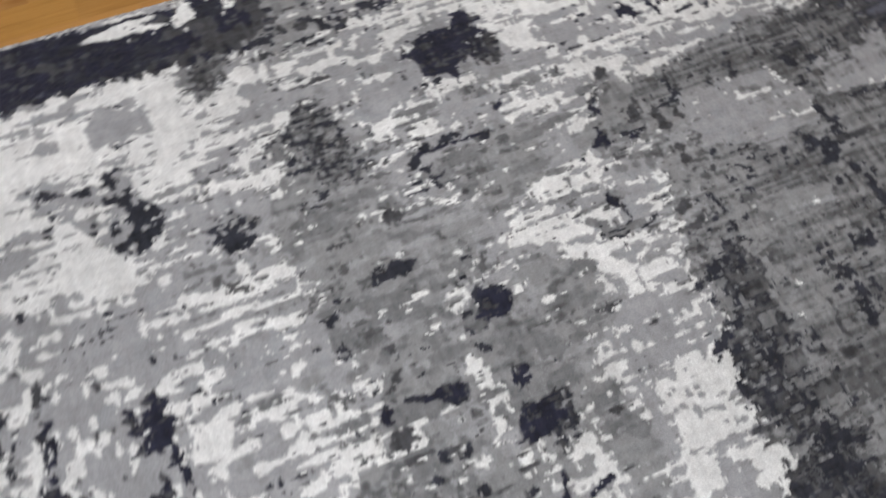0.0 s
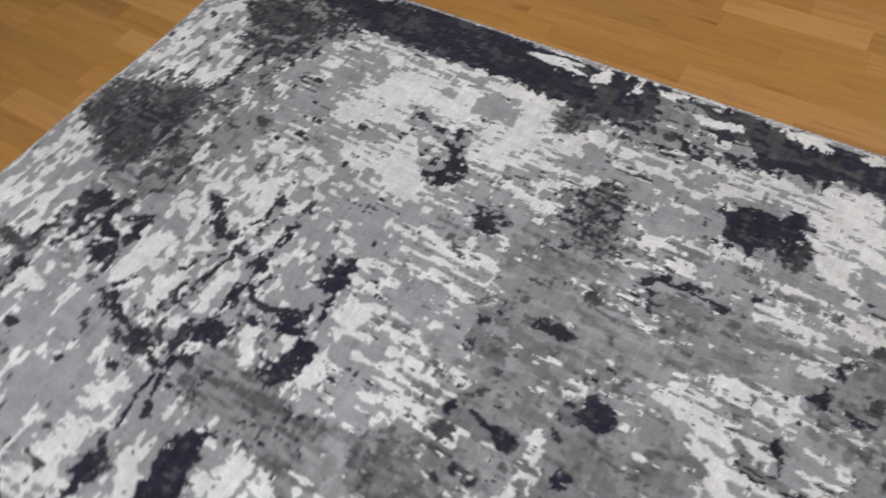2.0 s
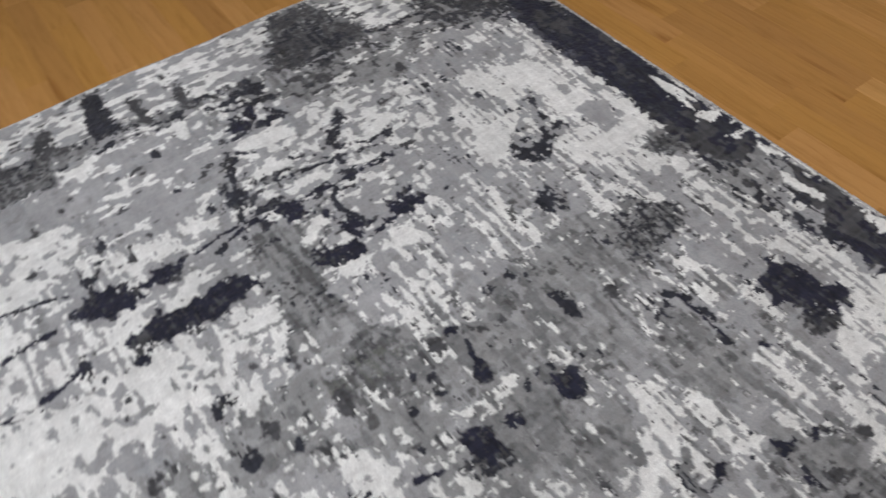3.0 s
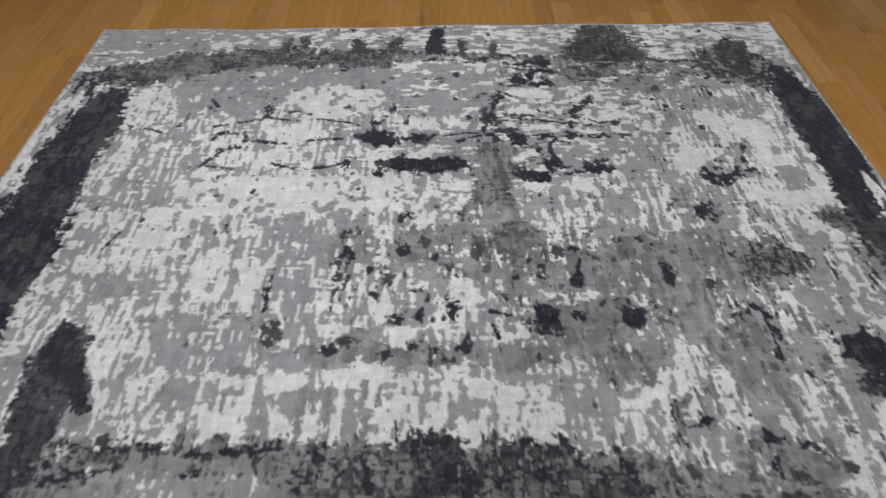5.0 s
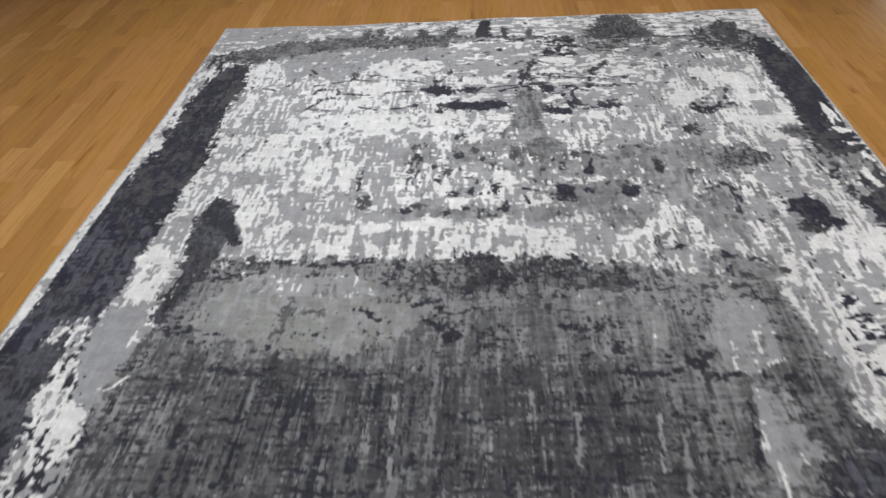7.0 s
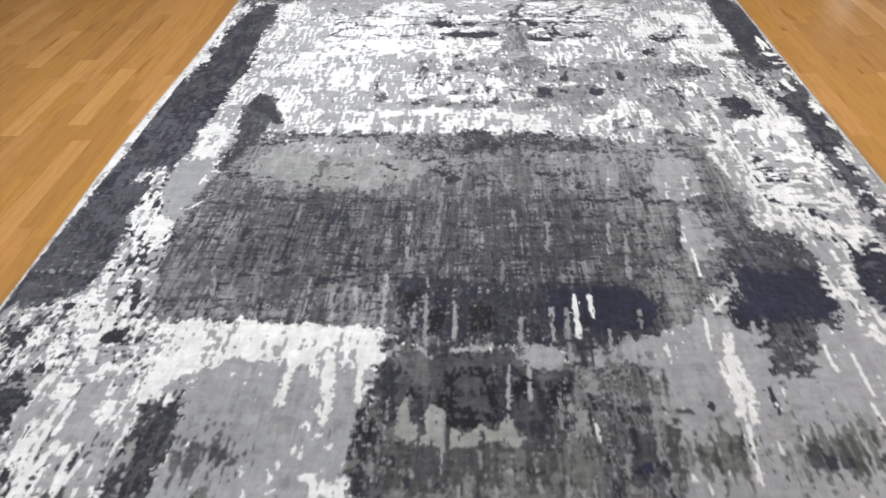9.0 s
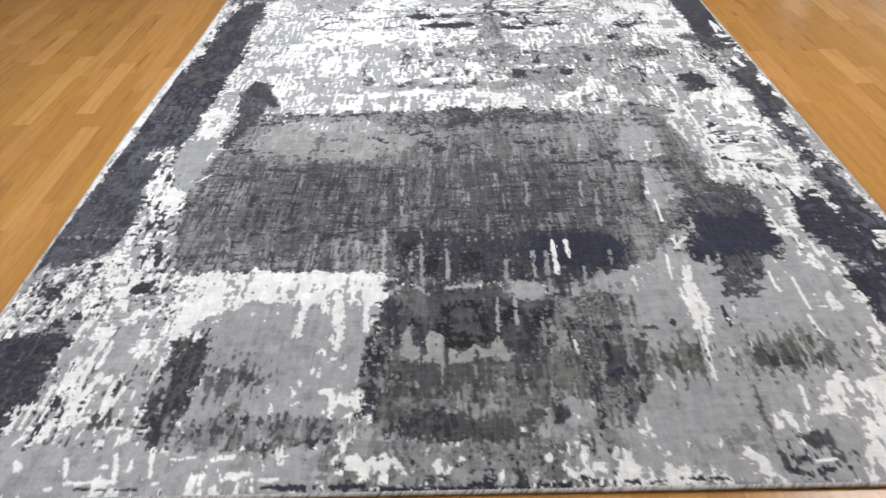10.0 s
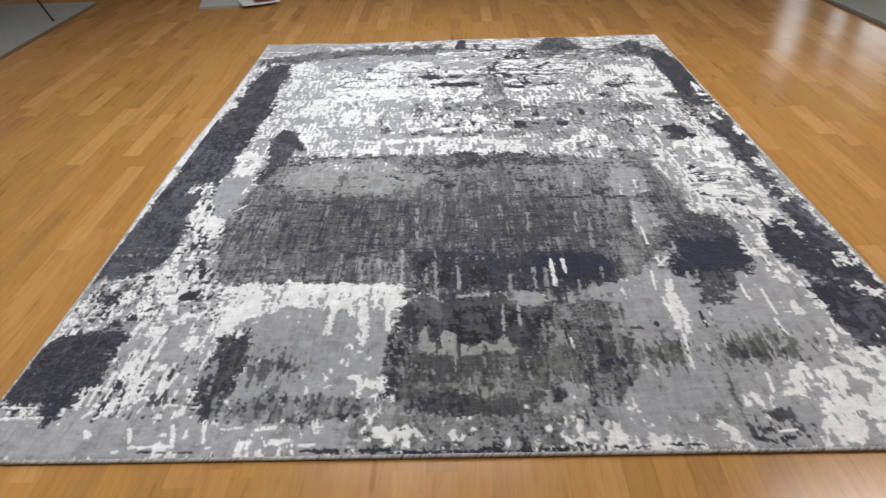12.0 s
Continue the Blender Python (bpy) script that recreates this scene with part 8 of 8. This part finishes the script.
    w.stroke("charcoal", 0.014, (1.388, -0.924), (1.472, -0.939))
    w.area("silver", 0.05, 0.05, "mist", 0.006, (0.03, 0.009), (1.441, 0.584), (1.448, 0.805), (1.595, 0.749), (1.601, 0.577))
    w.area("silver", 0.63, 0, "mist", 0.006, (0.026, 0.013), (1.351, 0.774), (1.311, 0.897), (1.378, 0.957), (1.585, 0.848), (1.595, 0.749),
        (1.476, 0.824), (1.432, 0.76))
    w.patch("white", 0.005, (1.354, 0.835), (1.335, 0.885), (1.376, 0.906), (1.409, 0.85))
    w.patch("white", 0.005, (1.466, 0.809), (1.449, 0.837), (1.535, 0.802), (1.551, 0.77))
    # the crease's soft shade, drawn here as a wide ash line
    w.stroke("ash", 0.027, (1.194, 0.643), (1.345, 0.617), (1.512, 0.604))
    w.stroke("stone", 0.011, (1.365, 0.613), (1.45, 0.607), (1.521, 0.609))
    w.stroke("charcoal", 0.013, (1.526, 0.607), (1.57, 0.615), (1.589, 0.672))
    w.stroke("charcoal", 0.012, (1.487, 0.687), (1.502, 0.724))
    w.stroke("charcoal", 0.011, (1.573, 0.667), (1.566, 0.728))
    w.stroke("charcoal", 0.011, (1.538, 0.613), (1.547, 0.653))
    w.patch("slate", 0.004, (1.489, 0.651), (1.481, 0.725), (1.526, 0.726), (1.516, 0.672))
    w.smudge("slate", 0.5, (1.544, 0.667, 0.035, 0.063))
    w.stroke("white", 0.006, (1.552, 0.667), (1.546, 0.71))
    w.patch("white", 0.004, (1.519, 0.55), (1.536, 0.569), (1.577, 0.579), (1.595, 0.605), (1.586, 0.56), (1.554, 0.551))
    w.stroke("white", 0.009, (1.365, 0.714), (1.426, 0.706))
    w.stroke("white", 0.014, (1.443, 0.656), (1.461, 0.658))
    w.stroke("white", 0.011, (1.442, 0.63), (1.464, 0.631))
    w.stroke("white", 0.009, (1.381, 0.768), (1.406, 0.778))


def weave_edges(w):
    w.area("silver", 0.45, 0.3, "charcoal", 0.008, (0.02, 0.014), (-1.304, -1.18), (-1.216, -0.993), (-0.906, -0.981), (-0.82, -1.056), (-0.465,
        -1.109), (-0.34, -1.14), (-0.469, -1.201), (-0.561, -1.198), (-0.797, -1.185), (-1.063, -1.182))
    w.area("ink", 0, 0, "ink", 0.014, (0.02, 0.014), (-1.183, -1.08), (-1.196, -0.983), (-0.994, -0.951), (-0.9, -0.968), (-0.759, -0.966),
        (-0.62, -0.949), (-0.499, -0.925), (-0.39, -0.945), (-0.29, -0.956), (-0.18, -0.945), (-0.081, -0.954), (-0.019, -0.964), (0.024, -0.968),
        (-0.36, -1.15), (-0.402, -1.152), (-0.507, -1.135), (-0.628, -1.14), (-0.766, -1.13), (-0.914, -1.135), (-1.094, -1.117))
    w.mottle("slate", 0.3, (0.03, 0.024), (-1.183, -1.08), (-1.196, -0.983), (-0.994, -0.951), (-0.759, -0.966), (-0.499, -0.925), (-0.29,
        -0.956), (-0.081, -0.954), (0.024, -0.968), (-0.36, -1.15), (-0.628, -1.14), (-0.914, -1.135))
    w.mottle("steel", 0.1, (0.014, 0.01), (-1.183, -1.08), (-1.196, -0.983), (-0.759, -0.966), (-0.29, -0.956), (0.024, -0.968), (-0.36, -1.15),
        (-0.914, -1.135))
    w.patch("white", 0.005, (-0.609, -1.172), (-0.646, -1.139), (-0.57, -1.123), (-0.535, -1.147))
    w.patch("white", 0.005, (-0.726, -1.164), (-0.766, -1.13), (-0.697, -1.127))
    w.patch("white", 0.005, (-0.962, -1.162), (-1.027, -1.15), (-0.945, -1.128))
    w.patch("white", 0.005, (-1.114, -1.153), (-1.186, -1.14), (-1.094, -1.117))
    w.patch("white", 0.005, (-0.525, -1.182), (-0.548, -1.161), (-0.489, -1.15))
    w.area("white", 0, 0.12, "silver", 0.003, (0.02, 0.014), (-1.181, -1.168), (-0.349, -1.171), (0.18, -1.167), (0.673, -1.19), (0.957,
        -1.199), (0.992, -1.202), (0.957, -1.22), (0.645, -1.223), (0.197, -1.196), (-0.383, -1.2), (-1.183, -1.197))
    w.area("ink", 0, 0, "ink", 0.014, (0.02, 0.014), (-1.258, 1.146), (-1.05, 1.206), (-0.68, 1.184), (-0.451, 1.185), (-0.341, 1.177), (-0.192,
        1.187), (0.099, 1.179), (0.104, 1.116), (0.013, 1.122), (-0.066, 1.09), (-0.169, 1.064), (-0.297, 1.043), (-0.427, 1.101), (-0.511, 1.059),
        (-0.632, 1.053), (-0.766, 1.069), (-0.919, 1.081), (-1.044, 1.079), (-1.152, 1.066))
    w.mottle("slate", 0.3, (0.03, 0.02), (-1.258, 1.146), (-1.05, 1.206), (-0.68, 1.184), (-0.192, 1.187), (0.099, 1.179), (0.104, 1.116),
        (-0.066, 1.09), (-0.297, 1.043), (-0.511, 1.059), (-0.766, 1.069), (-1.044, 1.079))
    w.area("ash", 0.14, 0.2, "charcoal", 0.008, (0.02, 0.014), (-0.438, 1.181), (-0.368, 1.192), (-0.3, 1.127), (-0.252, 1.091), (-0.334,
        1.058), (-0.413, 1.09))
    w.area("silver", 0.18, 0.35, "charcoal", 0.008, (0.02, 0.014), (-0.333, 1.098), (-0.248, 1.124), (-0.169, 1.064), (-0.297, 1.043))
    w.patch("white", 0.005, (-0.752, 1.165), (-0.704, 1.179), (-0.631, 1.176), (-0.597, 1.141), (-0.647, 1.148), (-0.71, 1.152))
    w.patch("white", 0.005, (-0.592, 1.138), (-0.556, 1.2), (-0.548, 1.145), (-0.573, 1.124))
    w.patch("white", 0.005, (-0.501, 1.136), (-0.478, 1.2), (-0.471, 1.156))
    w.patch("white", 0.005, (-0.356, 1.143), (-0.244, 1.161), (-0.229, 1.154), (-0.293, 1.124), (-0.34, 1.125))
    w.patch("white", 0.005, (-0.192, 1.185), (-0.124, 1.197), (-0.076, 1.168), (-0.143, 1.163))
    w.patch("white", 0.005, (-0.037, 1.185), (0.027, 1.185), (0.008, 1.168))
    w.crumble(("stone", "slate", "grey"), 0.04, (0.03, 0.02), (-0.621, 1.04), (-0.553, 1.059), (-0.518, 1.024), (-0.55, 0.98), (-0.601, 0.986))
    w.crumble(("ash", "grey", "ash", "stone"), 0.06, (0.03, 0.012), (0.06, -0.313), (0.06, -0.079), (0.068, 0.224), (0.127, 0.44), (0.175,
        0.58), (0.206, 0.633), (0.196, 0.206), (0.184, -0.274))
    w.crumble(("grey", "slate", "stone", "ash"), 0.14, (0.03, 0.012), (0.062, -0.243), (0.06, -0.073), (0.168, -0.049), (0.164, -0.21))
    w.crumble(("slate", "charcoal", "stone", "charcoal"), 0.14, (0.03, 0.012), (0.049, -0.061), (0.038, 0.039), (0.095, 0.105), (0.183, 0.063),
        (0.19, -0.046))
    w.crumble(("stone", "slate", "charcoal", "grey"), 0.12, (0.03, 0.012), (0.057, 0.091), (0.064, 0.224), (0.099, 0.278), (0.128, 0.386),
        (0.179, 0.431), (0.198, 0.313), (0.162, 0.21), (0.146, 0.101))
    w.area("silver", 0.09, 0.1, "grey", 0.008, (0.03, 0.012), (0.079, -0.649), (0.11, -0.467), (0.107, -0.33), (0.184, -0.274), (0.176, -0.629))
    w.stroke("charcoal", 0.016, (0.093, -0.656), (0.088, -0.597))
    w.stroke("charcoal", 0.015, (0.055, -0.564), (0.048, -0.514))
    w.stroke("charcoal", 0.015, (0.064, -0.477), (0.057, -0.396), (0.061, -0.323))
    w.stroke("charcoal", 0.01, (0.105, -0.468), (0.1, -0.398))
    w.stroke("charcoal", 0.015, (0.078, -0.72), (0.101, -0.663))
    w.stroke("charcoal", 0.017, (0.071, 0.339), (0.131, 0.36))
    w.stroke("charcoal", 0.015, (0.085, 0.267), (0.11, 0.297))
    w.stroke("charcoal", 0.012, (0.116, 0.013), (0.124, 0.08))
    w.stroke("charcoal", 0.015, (0.052, 0.144), (0.039, 0.181))
    w.stroke("charcoal", 0.014, (0.045, -0.02), (0.035, 0.03))
    w.stroke("charcoal", 0.012, (0.079, -0.136), (0.138, -0.122))
    w.stroke("charcoal", 0.011, (0.117, -0.191), (0.098, -0.17))
    w.stroke("charcoal", 0.01, (0.17, 0.406), (0.166, 0.473))
    w.spots("charcoal", .004, (0.072, -0.218, 0.011, 0.014), (0.112, -0.123, 0.018, 0.009), (0.111, 0.059, 0.013, 0.011), (0.055, 0.249, 0.019,
        0.01), (0.135, -0.252, 0.008, 0.011), (0.125, 0.125, 0.013, 0.014), (0.114, 0.194, 0.01, 0.014))


WEAVE = (weave_far_border, weave_side_borders, weave_far_band, weave_inner_far, weave_brick_band, weave_left_far, weave_marks_far, weave_right_far, weave_marks_left, weave_grey_field, weave_ink_bar, weave_near_left, weave_near_panel, weave_near_right, weave_field, weave_near_border, weave_near_field, weave_edges)


def weave_wear(w):
    """Loose flecks of the neighbouring tufts all over, so that no edge stays clean."""
    short = np.repeat(np.repeat(w.luck.random((w.nu // 2, w.nv // 5 + 1)), 2, 0), 5, 1)[:, :w.nv]
    long = np.repeat(np.repeat(w.luck.random((w.nu // 6 + 1, w.nv // 2)), 6, 0), 2, 1)[:w.nu]
    for k, (du, dv) in enumerate(((4, 0), (-4, 0), (0, 3), (0, -3), (9, 4), (-8, -5), (5, -10), (-6, 11))):
        n = long if k % 2 else short
        moved = np.roll(w.yarn, (du, dv), (0, 1))
        pick = (n > 0.022 * k) & (n < 0.022 * k + (0.014 if k < 4 else 0.006))
        w.yarn[pick] = moved[pick]


def grid_mesh(name, places, dyes, mat):
    """A sheet of quads from a grid of places, with a dye for each tuft."""
    rows, columns = places.shape[:2]
    me = bpy.data.meshes.new(name)
    k = np.arange(rows * columns).reshape(rows, columns)
    quads = np.stack([k[:-1, :-1], k[1:, :-1], k[1:, 1:], k[:-1, 1:]], -1).reshape(-1, 4)
    me.vertices.add(rows * columns)
    me.vertices.foreach_set("co", places.reshape(-1).astype(np.float32))
    me.loops.add(quads.size)
    me.loops.foreach_set("vertex_index", quads.reshape(-1).astype(np.int32))
    me.polygons.add(len(quads))
    me.polygons.foreach_set("loop_start", np.arange(0, quads.size, 4, dtype=np.int32))
    me.polygons.foreach_set("use_smooth", np.ones(len(quads), bool))
    me.update(calc_edges=True)
    dye = me.attributes.new("dye", "FLOAT_COLOR", "POINT")
    dye.data.foreach_set("color", np.concatenate([dyes.reshape(-1, 3), np.ones((rows * columns, 1))], 1).reshape(-1).astype(np.float32))
    me.materials.append(mat)
    return new(name, me)


def edge_bow(u, v):
    """How far the outline strays from a true rectangle: the left edge bellies a little, the far edge sags."""
    left = np.clip(-v / (WIDE / 2), 0, 1) ** 6
    return -0.006 * left * np.sin((u + 0.6) * 2.3)


def ripple(u, v):
    """The rug does not lie quite flat: low waves along its edges."""
    far, left = np.exp(-(u + LONG / 2) / 0.12), np.exp(-(v + WIDE / 2) / 0.1)
    return 0.004 * far * (1 + np.sin(9.0 * v + 0.8) * np.cos(4.1 * v)) + 0.004 * left * (1 + np.sin(4.2 * u + 1.1))


def rug():
    w = Weave()
    for step in WEAVE:
        step(w)
    weave_wear(w)
    dyes = w.colours()
    whole = new("rug")
    whole.matrix_world = pose(0, 0, 0)
    tagged(whole, "grey, white and ink-blue distressed abstract rug on the oak floor", "rug")
    u, v = w.u.copy(), w.v.copy()
    u[0], u[-1], v[0], v[-1] = -LONG / 2, LONG / 2, -WIDE / 2, WIDE / 2
    z = PILE_TOP - 0.0012 + 0.0012 * np.clip(dyes.mean(-1) / 0.5, 0, 1) + 0.0004 * w.luck.standard_normal(dyes.shape[:2])
    z += 0.003 * w.noise(u, v, 0.4, 0.3) + ripple(u[:, None], v[None, :])
    rim = np.minimum(np.minimum(u + LONG / 2, LONG / 2 - u)[:, None], np.minimum(v + WIDE / 2, WIDE / 2 - v)[None, :])
    z -= 0.004 * np.clip(1 - rim / 0.012, 0, 1) ** 2
    vv = v[None, :] + edge_bow(u[:, None], v[None, :])
    places = np.stack([np.broadcast_to(u[:, None], z.shape), vv, z], -1)
    face = grid_mesh("woven_face", places, dyes, PILE)
    face.parent = whole
    solid("backing", JUTE, (-LONG / 2 + 0.004, LONG / 2 - 0.004, -WIDE / 2 + 0.01, WIDE / 2 - 0.01, 0.0, 0.0025), whole, 0.0, "tan woven backing")
    for a, b in (((-1, -1), (-1, 1)), ((1, -1), (1, 1)), ((-1, -1), (1, -1)), ((-1, 1), (1, 1))):
        binding(whole, w, dyes, a, b)


def binding(whole, w, dyes, a, b):
    """An overcast edge: a cord wrapped with slanting stitches, grey with dark ones where the pile beside it is dark."""
    half = np.array([LONG / 2, WIDE / 2])
    p, q = np.array(a) * half, np.array(b) * half
    length = np.hypot(*(q - p))
    count = int(length / 0.0022)
    t = np.linspace(0, 1, count + 1)
    along = p + (q - p) * t[:, None]
    out = np.array([0, a[1]]) if a[1] == b[1] else np.array([a[0], 0])
    if a[1] == b[1]:
        along[:, 1] += edge_bow(along[:, 0], along[:, 1])
    ring = np.linspace(-0.35, 1.2, 8) * math.pi
    stitch = 0.75 + 0.25 * np.sin(np.arange(count + 1) * 2.1 + 1.5 * np.sin(np.arange(count + 1) * 0.03))
    r = 0.0052 * (0.85 + 0.15 * stitch)[:, None] * (1 + 0.08 * w.luck.standard_normal((count + 1, 1)))
    side, up = np.cos(ring)[None, :] * r, 0.0055 + ripple(along[:, :1], along[:, 1:]) + np.sin(ring)[None, :] * r
    flip = -1 if (out[0] + out[1] < 0) != (a[1] == b[1]) else 1
    places = np.stack([along[:, :1] + out[0] * side, along[:, 1:] + out[1] * side, np.broadcast_to(up, side.shape)], -1)
    if flip > 0:
        places = places[:, ::-1]
    i = np.clip(((along[:, 0] + LONG / 2) / (2 * CELL)).astype(int), 1, len(w.u) - 2)
    j = np.clip(((along[:, 1] + WIDE / 2) / (2 * CELL)).astype(int), 1, len(w.v) - 2)
    beside = dyes[i, j].mean(-1)
    dark = (w.luck.random(count + 1) < np.where(beside < 0.12, 0.5, 0.24)) * (0.35 + 0.5 * w.luck.random(count + 1))
    tone = (0.5 - 0.46 * dark) * (0.8 + 0.4 * w.luck.random(count + 1))
    slant = (np.arange(count + 1)[:, None] + np.arange(len(ring))[None, :]) % (count + 1)
    cord = tone[slant][:, :, None] * np.array([1.0, 0.98, 0.97])
    edge = grid_mesh("binding", places, cord, PILE)
    edge.parent = whole
    tagged(edge, "overcast grey wool edge")


rug()


# ---- things on the floor beyond the rug ----
def leaf(bm, x0, x1, y0, y1, z, lift, thick):
    """A sheet of paper whose one corner lifts from the floor."""
    n = 10
    rows = []
    for s in (0, thick):
        rows.append([[bm.verts.new((x0 + (x1 - x0) * i / n, y0 + (y1 - y0) * j / n, z + s + lift * (i / n) ** 2 * (1 - j / n) + 0.002 * math.sin(5 * j / n + 3 * i / n))) for j in range(n + 1)] for i in range(n + 1)])
    for s, grid in enumerate(rows):
        for i in range(n):
            for j in range(n):
                f = [grid[i][j], grid[i + 1][j], grid[i + 1][j + 1], grid[i][j + 1]]
                bm.faces.new(f if s else f[::-1])
    low, high = rows
    ring = [(i, 0) for i in range(n)] + [(n, j) for j in range(n)] + [(i, n) for i in range(n, 0, -1)] + [(0, j) for j in range(n, 0, -1)]
    for (a, b), (c, d) in zip(ring, ring[1:] + ring[:1]):
        bm.faces.new([low[a][b], low[c][d], high[c][d], high[a][b]])
    return bm


def papers():
    under = new("folded_paper")
    under.matrix_world = pose(-2.857, -1.805, 0.0, 0, 0, 12)
    tagged(under, "folded grey sheet lying on the oak floor", "paper")
    for k, (z, lift) in enumerate(((0.001, 0.002), (0.006, 0.004), (0.011, 0.004))):
        part("leaf", leaf(bmesh.new(), -0.2, 0.17, -0.2 + 0.01 * k, 0.3, z, lift, 0.003), GREY_PAPER, under, smooth=False)
    over = new("leaflet")
    over.matrix_world = pose(-2.612, -1.613, 0.0215, 0, 0, 25.6)
    tagged(over, "white printed leaflet with a red and dark panel", "leaflet")
    part("sheet", leaf(bmesh.new(), -0.3, 0.0, 0.0, 0.28, 0.0, 0.004, 0.003), PAPER, over)
    part("printed_panel", leaf(bmesh.new(), -0.28, -0.05, 0.1, 0.27, 0.0075, 0.004, 0.0006), RED_INK, over, "dark red printed panel")
    part("printed_bar", leaf(bmesh.new(), -0.12, -0.06, 0.12, 0.26, 0.0105, 0.003, 0.0006), DARK_INK, over, "dark printed bar")


papers()


# ---- the oak floor, strip by strip ----
STRIP, THICK = 0.0715, 0.012
LENGTHS = (0.26, 0.33, 0.40, 0.47, 0.55, 0.64)


def strip_shape(x0, x1, y0, y1):
    """Corners and faces of a strip whose top edges are eased."""
    e = 0.00006
    verts = [(x, y, -THICK) for x, y in ((x0, y0), (x1, y0), (x1, y1), (x0, y1))]
    verts += [(x, y, -e) for x, y in ((x0, y0), (x1, y0), (x1, y1), (x0, y1))]
    verts += [(x, y, 0.0) for x, y in ((x0 + e, y0 + e), (x1 - e, y0 + e), (x1 - e, y1 - e), (x0 + e, y1 - e))]
    faces = [(8, 9, 10, 11)]
    for k in range(4):
        n = (k + 1) % 4
        faces += [(k, n, 4 + n, 4 + k), (4 + k, 4 + n, 8 + n, 8 + k)]
    return verts, faces


def oak_floor():
    luck = random.Random(11)
    floor = structure(solid("floor", SUBFLOOR, (FAR - 0.1, BACK + 0.1, LEFT - 0.1, RIGHT + 0.1, -0.05, -THICK)), "honey-coloured oak strip floor, satin varnish")
    shared = {}
    for length in LENGTHS:
        me = bpy.data.meshes.new("oak_strip")
        verts, faces = strip_shape(0.00003, length - 0.00003, 0.00003, STRIP - 0.00003)
        me.from_pydata(verts, [], faces)
        me.materials.append(OAK_PIECE)
        shared[length] = me
    verts, faces, singles = [], [], 0
    y = LEFT - 0.05
    while y < RIGHT:
        x = FAR - luck.random() * 0.2
        while x < BACK:
            length = luck.choice(LENGTHS)
            middle, across = x + length / 2, y + STRIP / 2
            under = abs(middle) < 1.3 and abs(across) < 1.1
            close = abs(across) < 1.52 and -2.0 < middle < 1.95 and not under
            if close and singles < 300:
                ob = new("oak_strip", shared[length])
                ob.parent = floor
                ob.location = (x, y, 0)
                singles += 1
            else:
                v, f = strip_shape(max(x, FAR - 0.05) + 0.00003, min(x + length, BACK + 0.05) - 0.00003, y + 0.00003, y + STRIP - 0.00003)
                faces += [tuple(i + len(verts) for i in face) for face in f]
                verts += v
            x += length
        y += STRIP
    me = bpy.data.meshes.new("oak_strips")
    me.from_pydata(verts, [], faces)
    me.materials.append(OAK_REST)
    rest = new("oak_strips", me)
    rest.parent = floor
    tagged(rest, "honey-coloured oak strips of the wider floor", kind="stuff")


oak_floor()
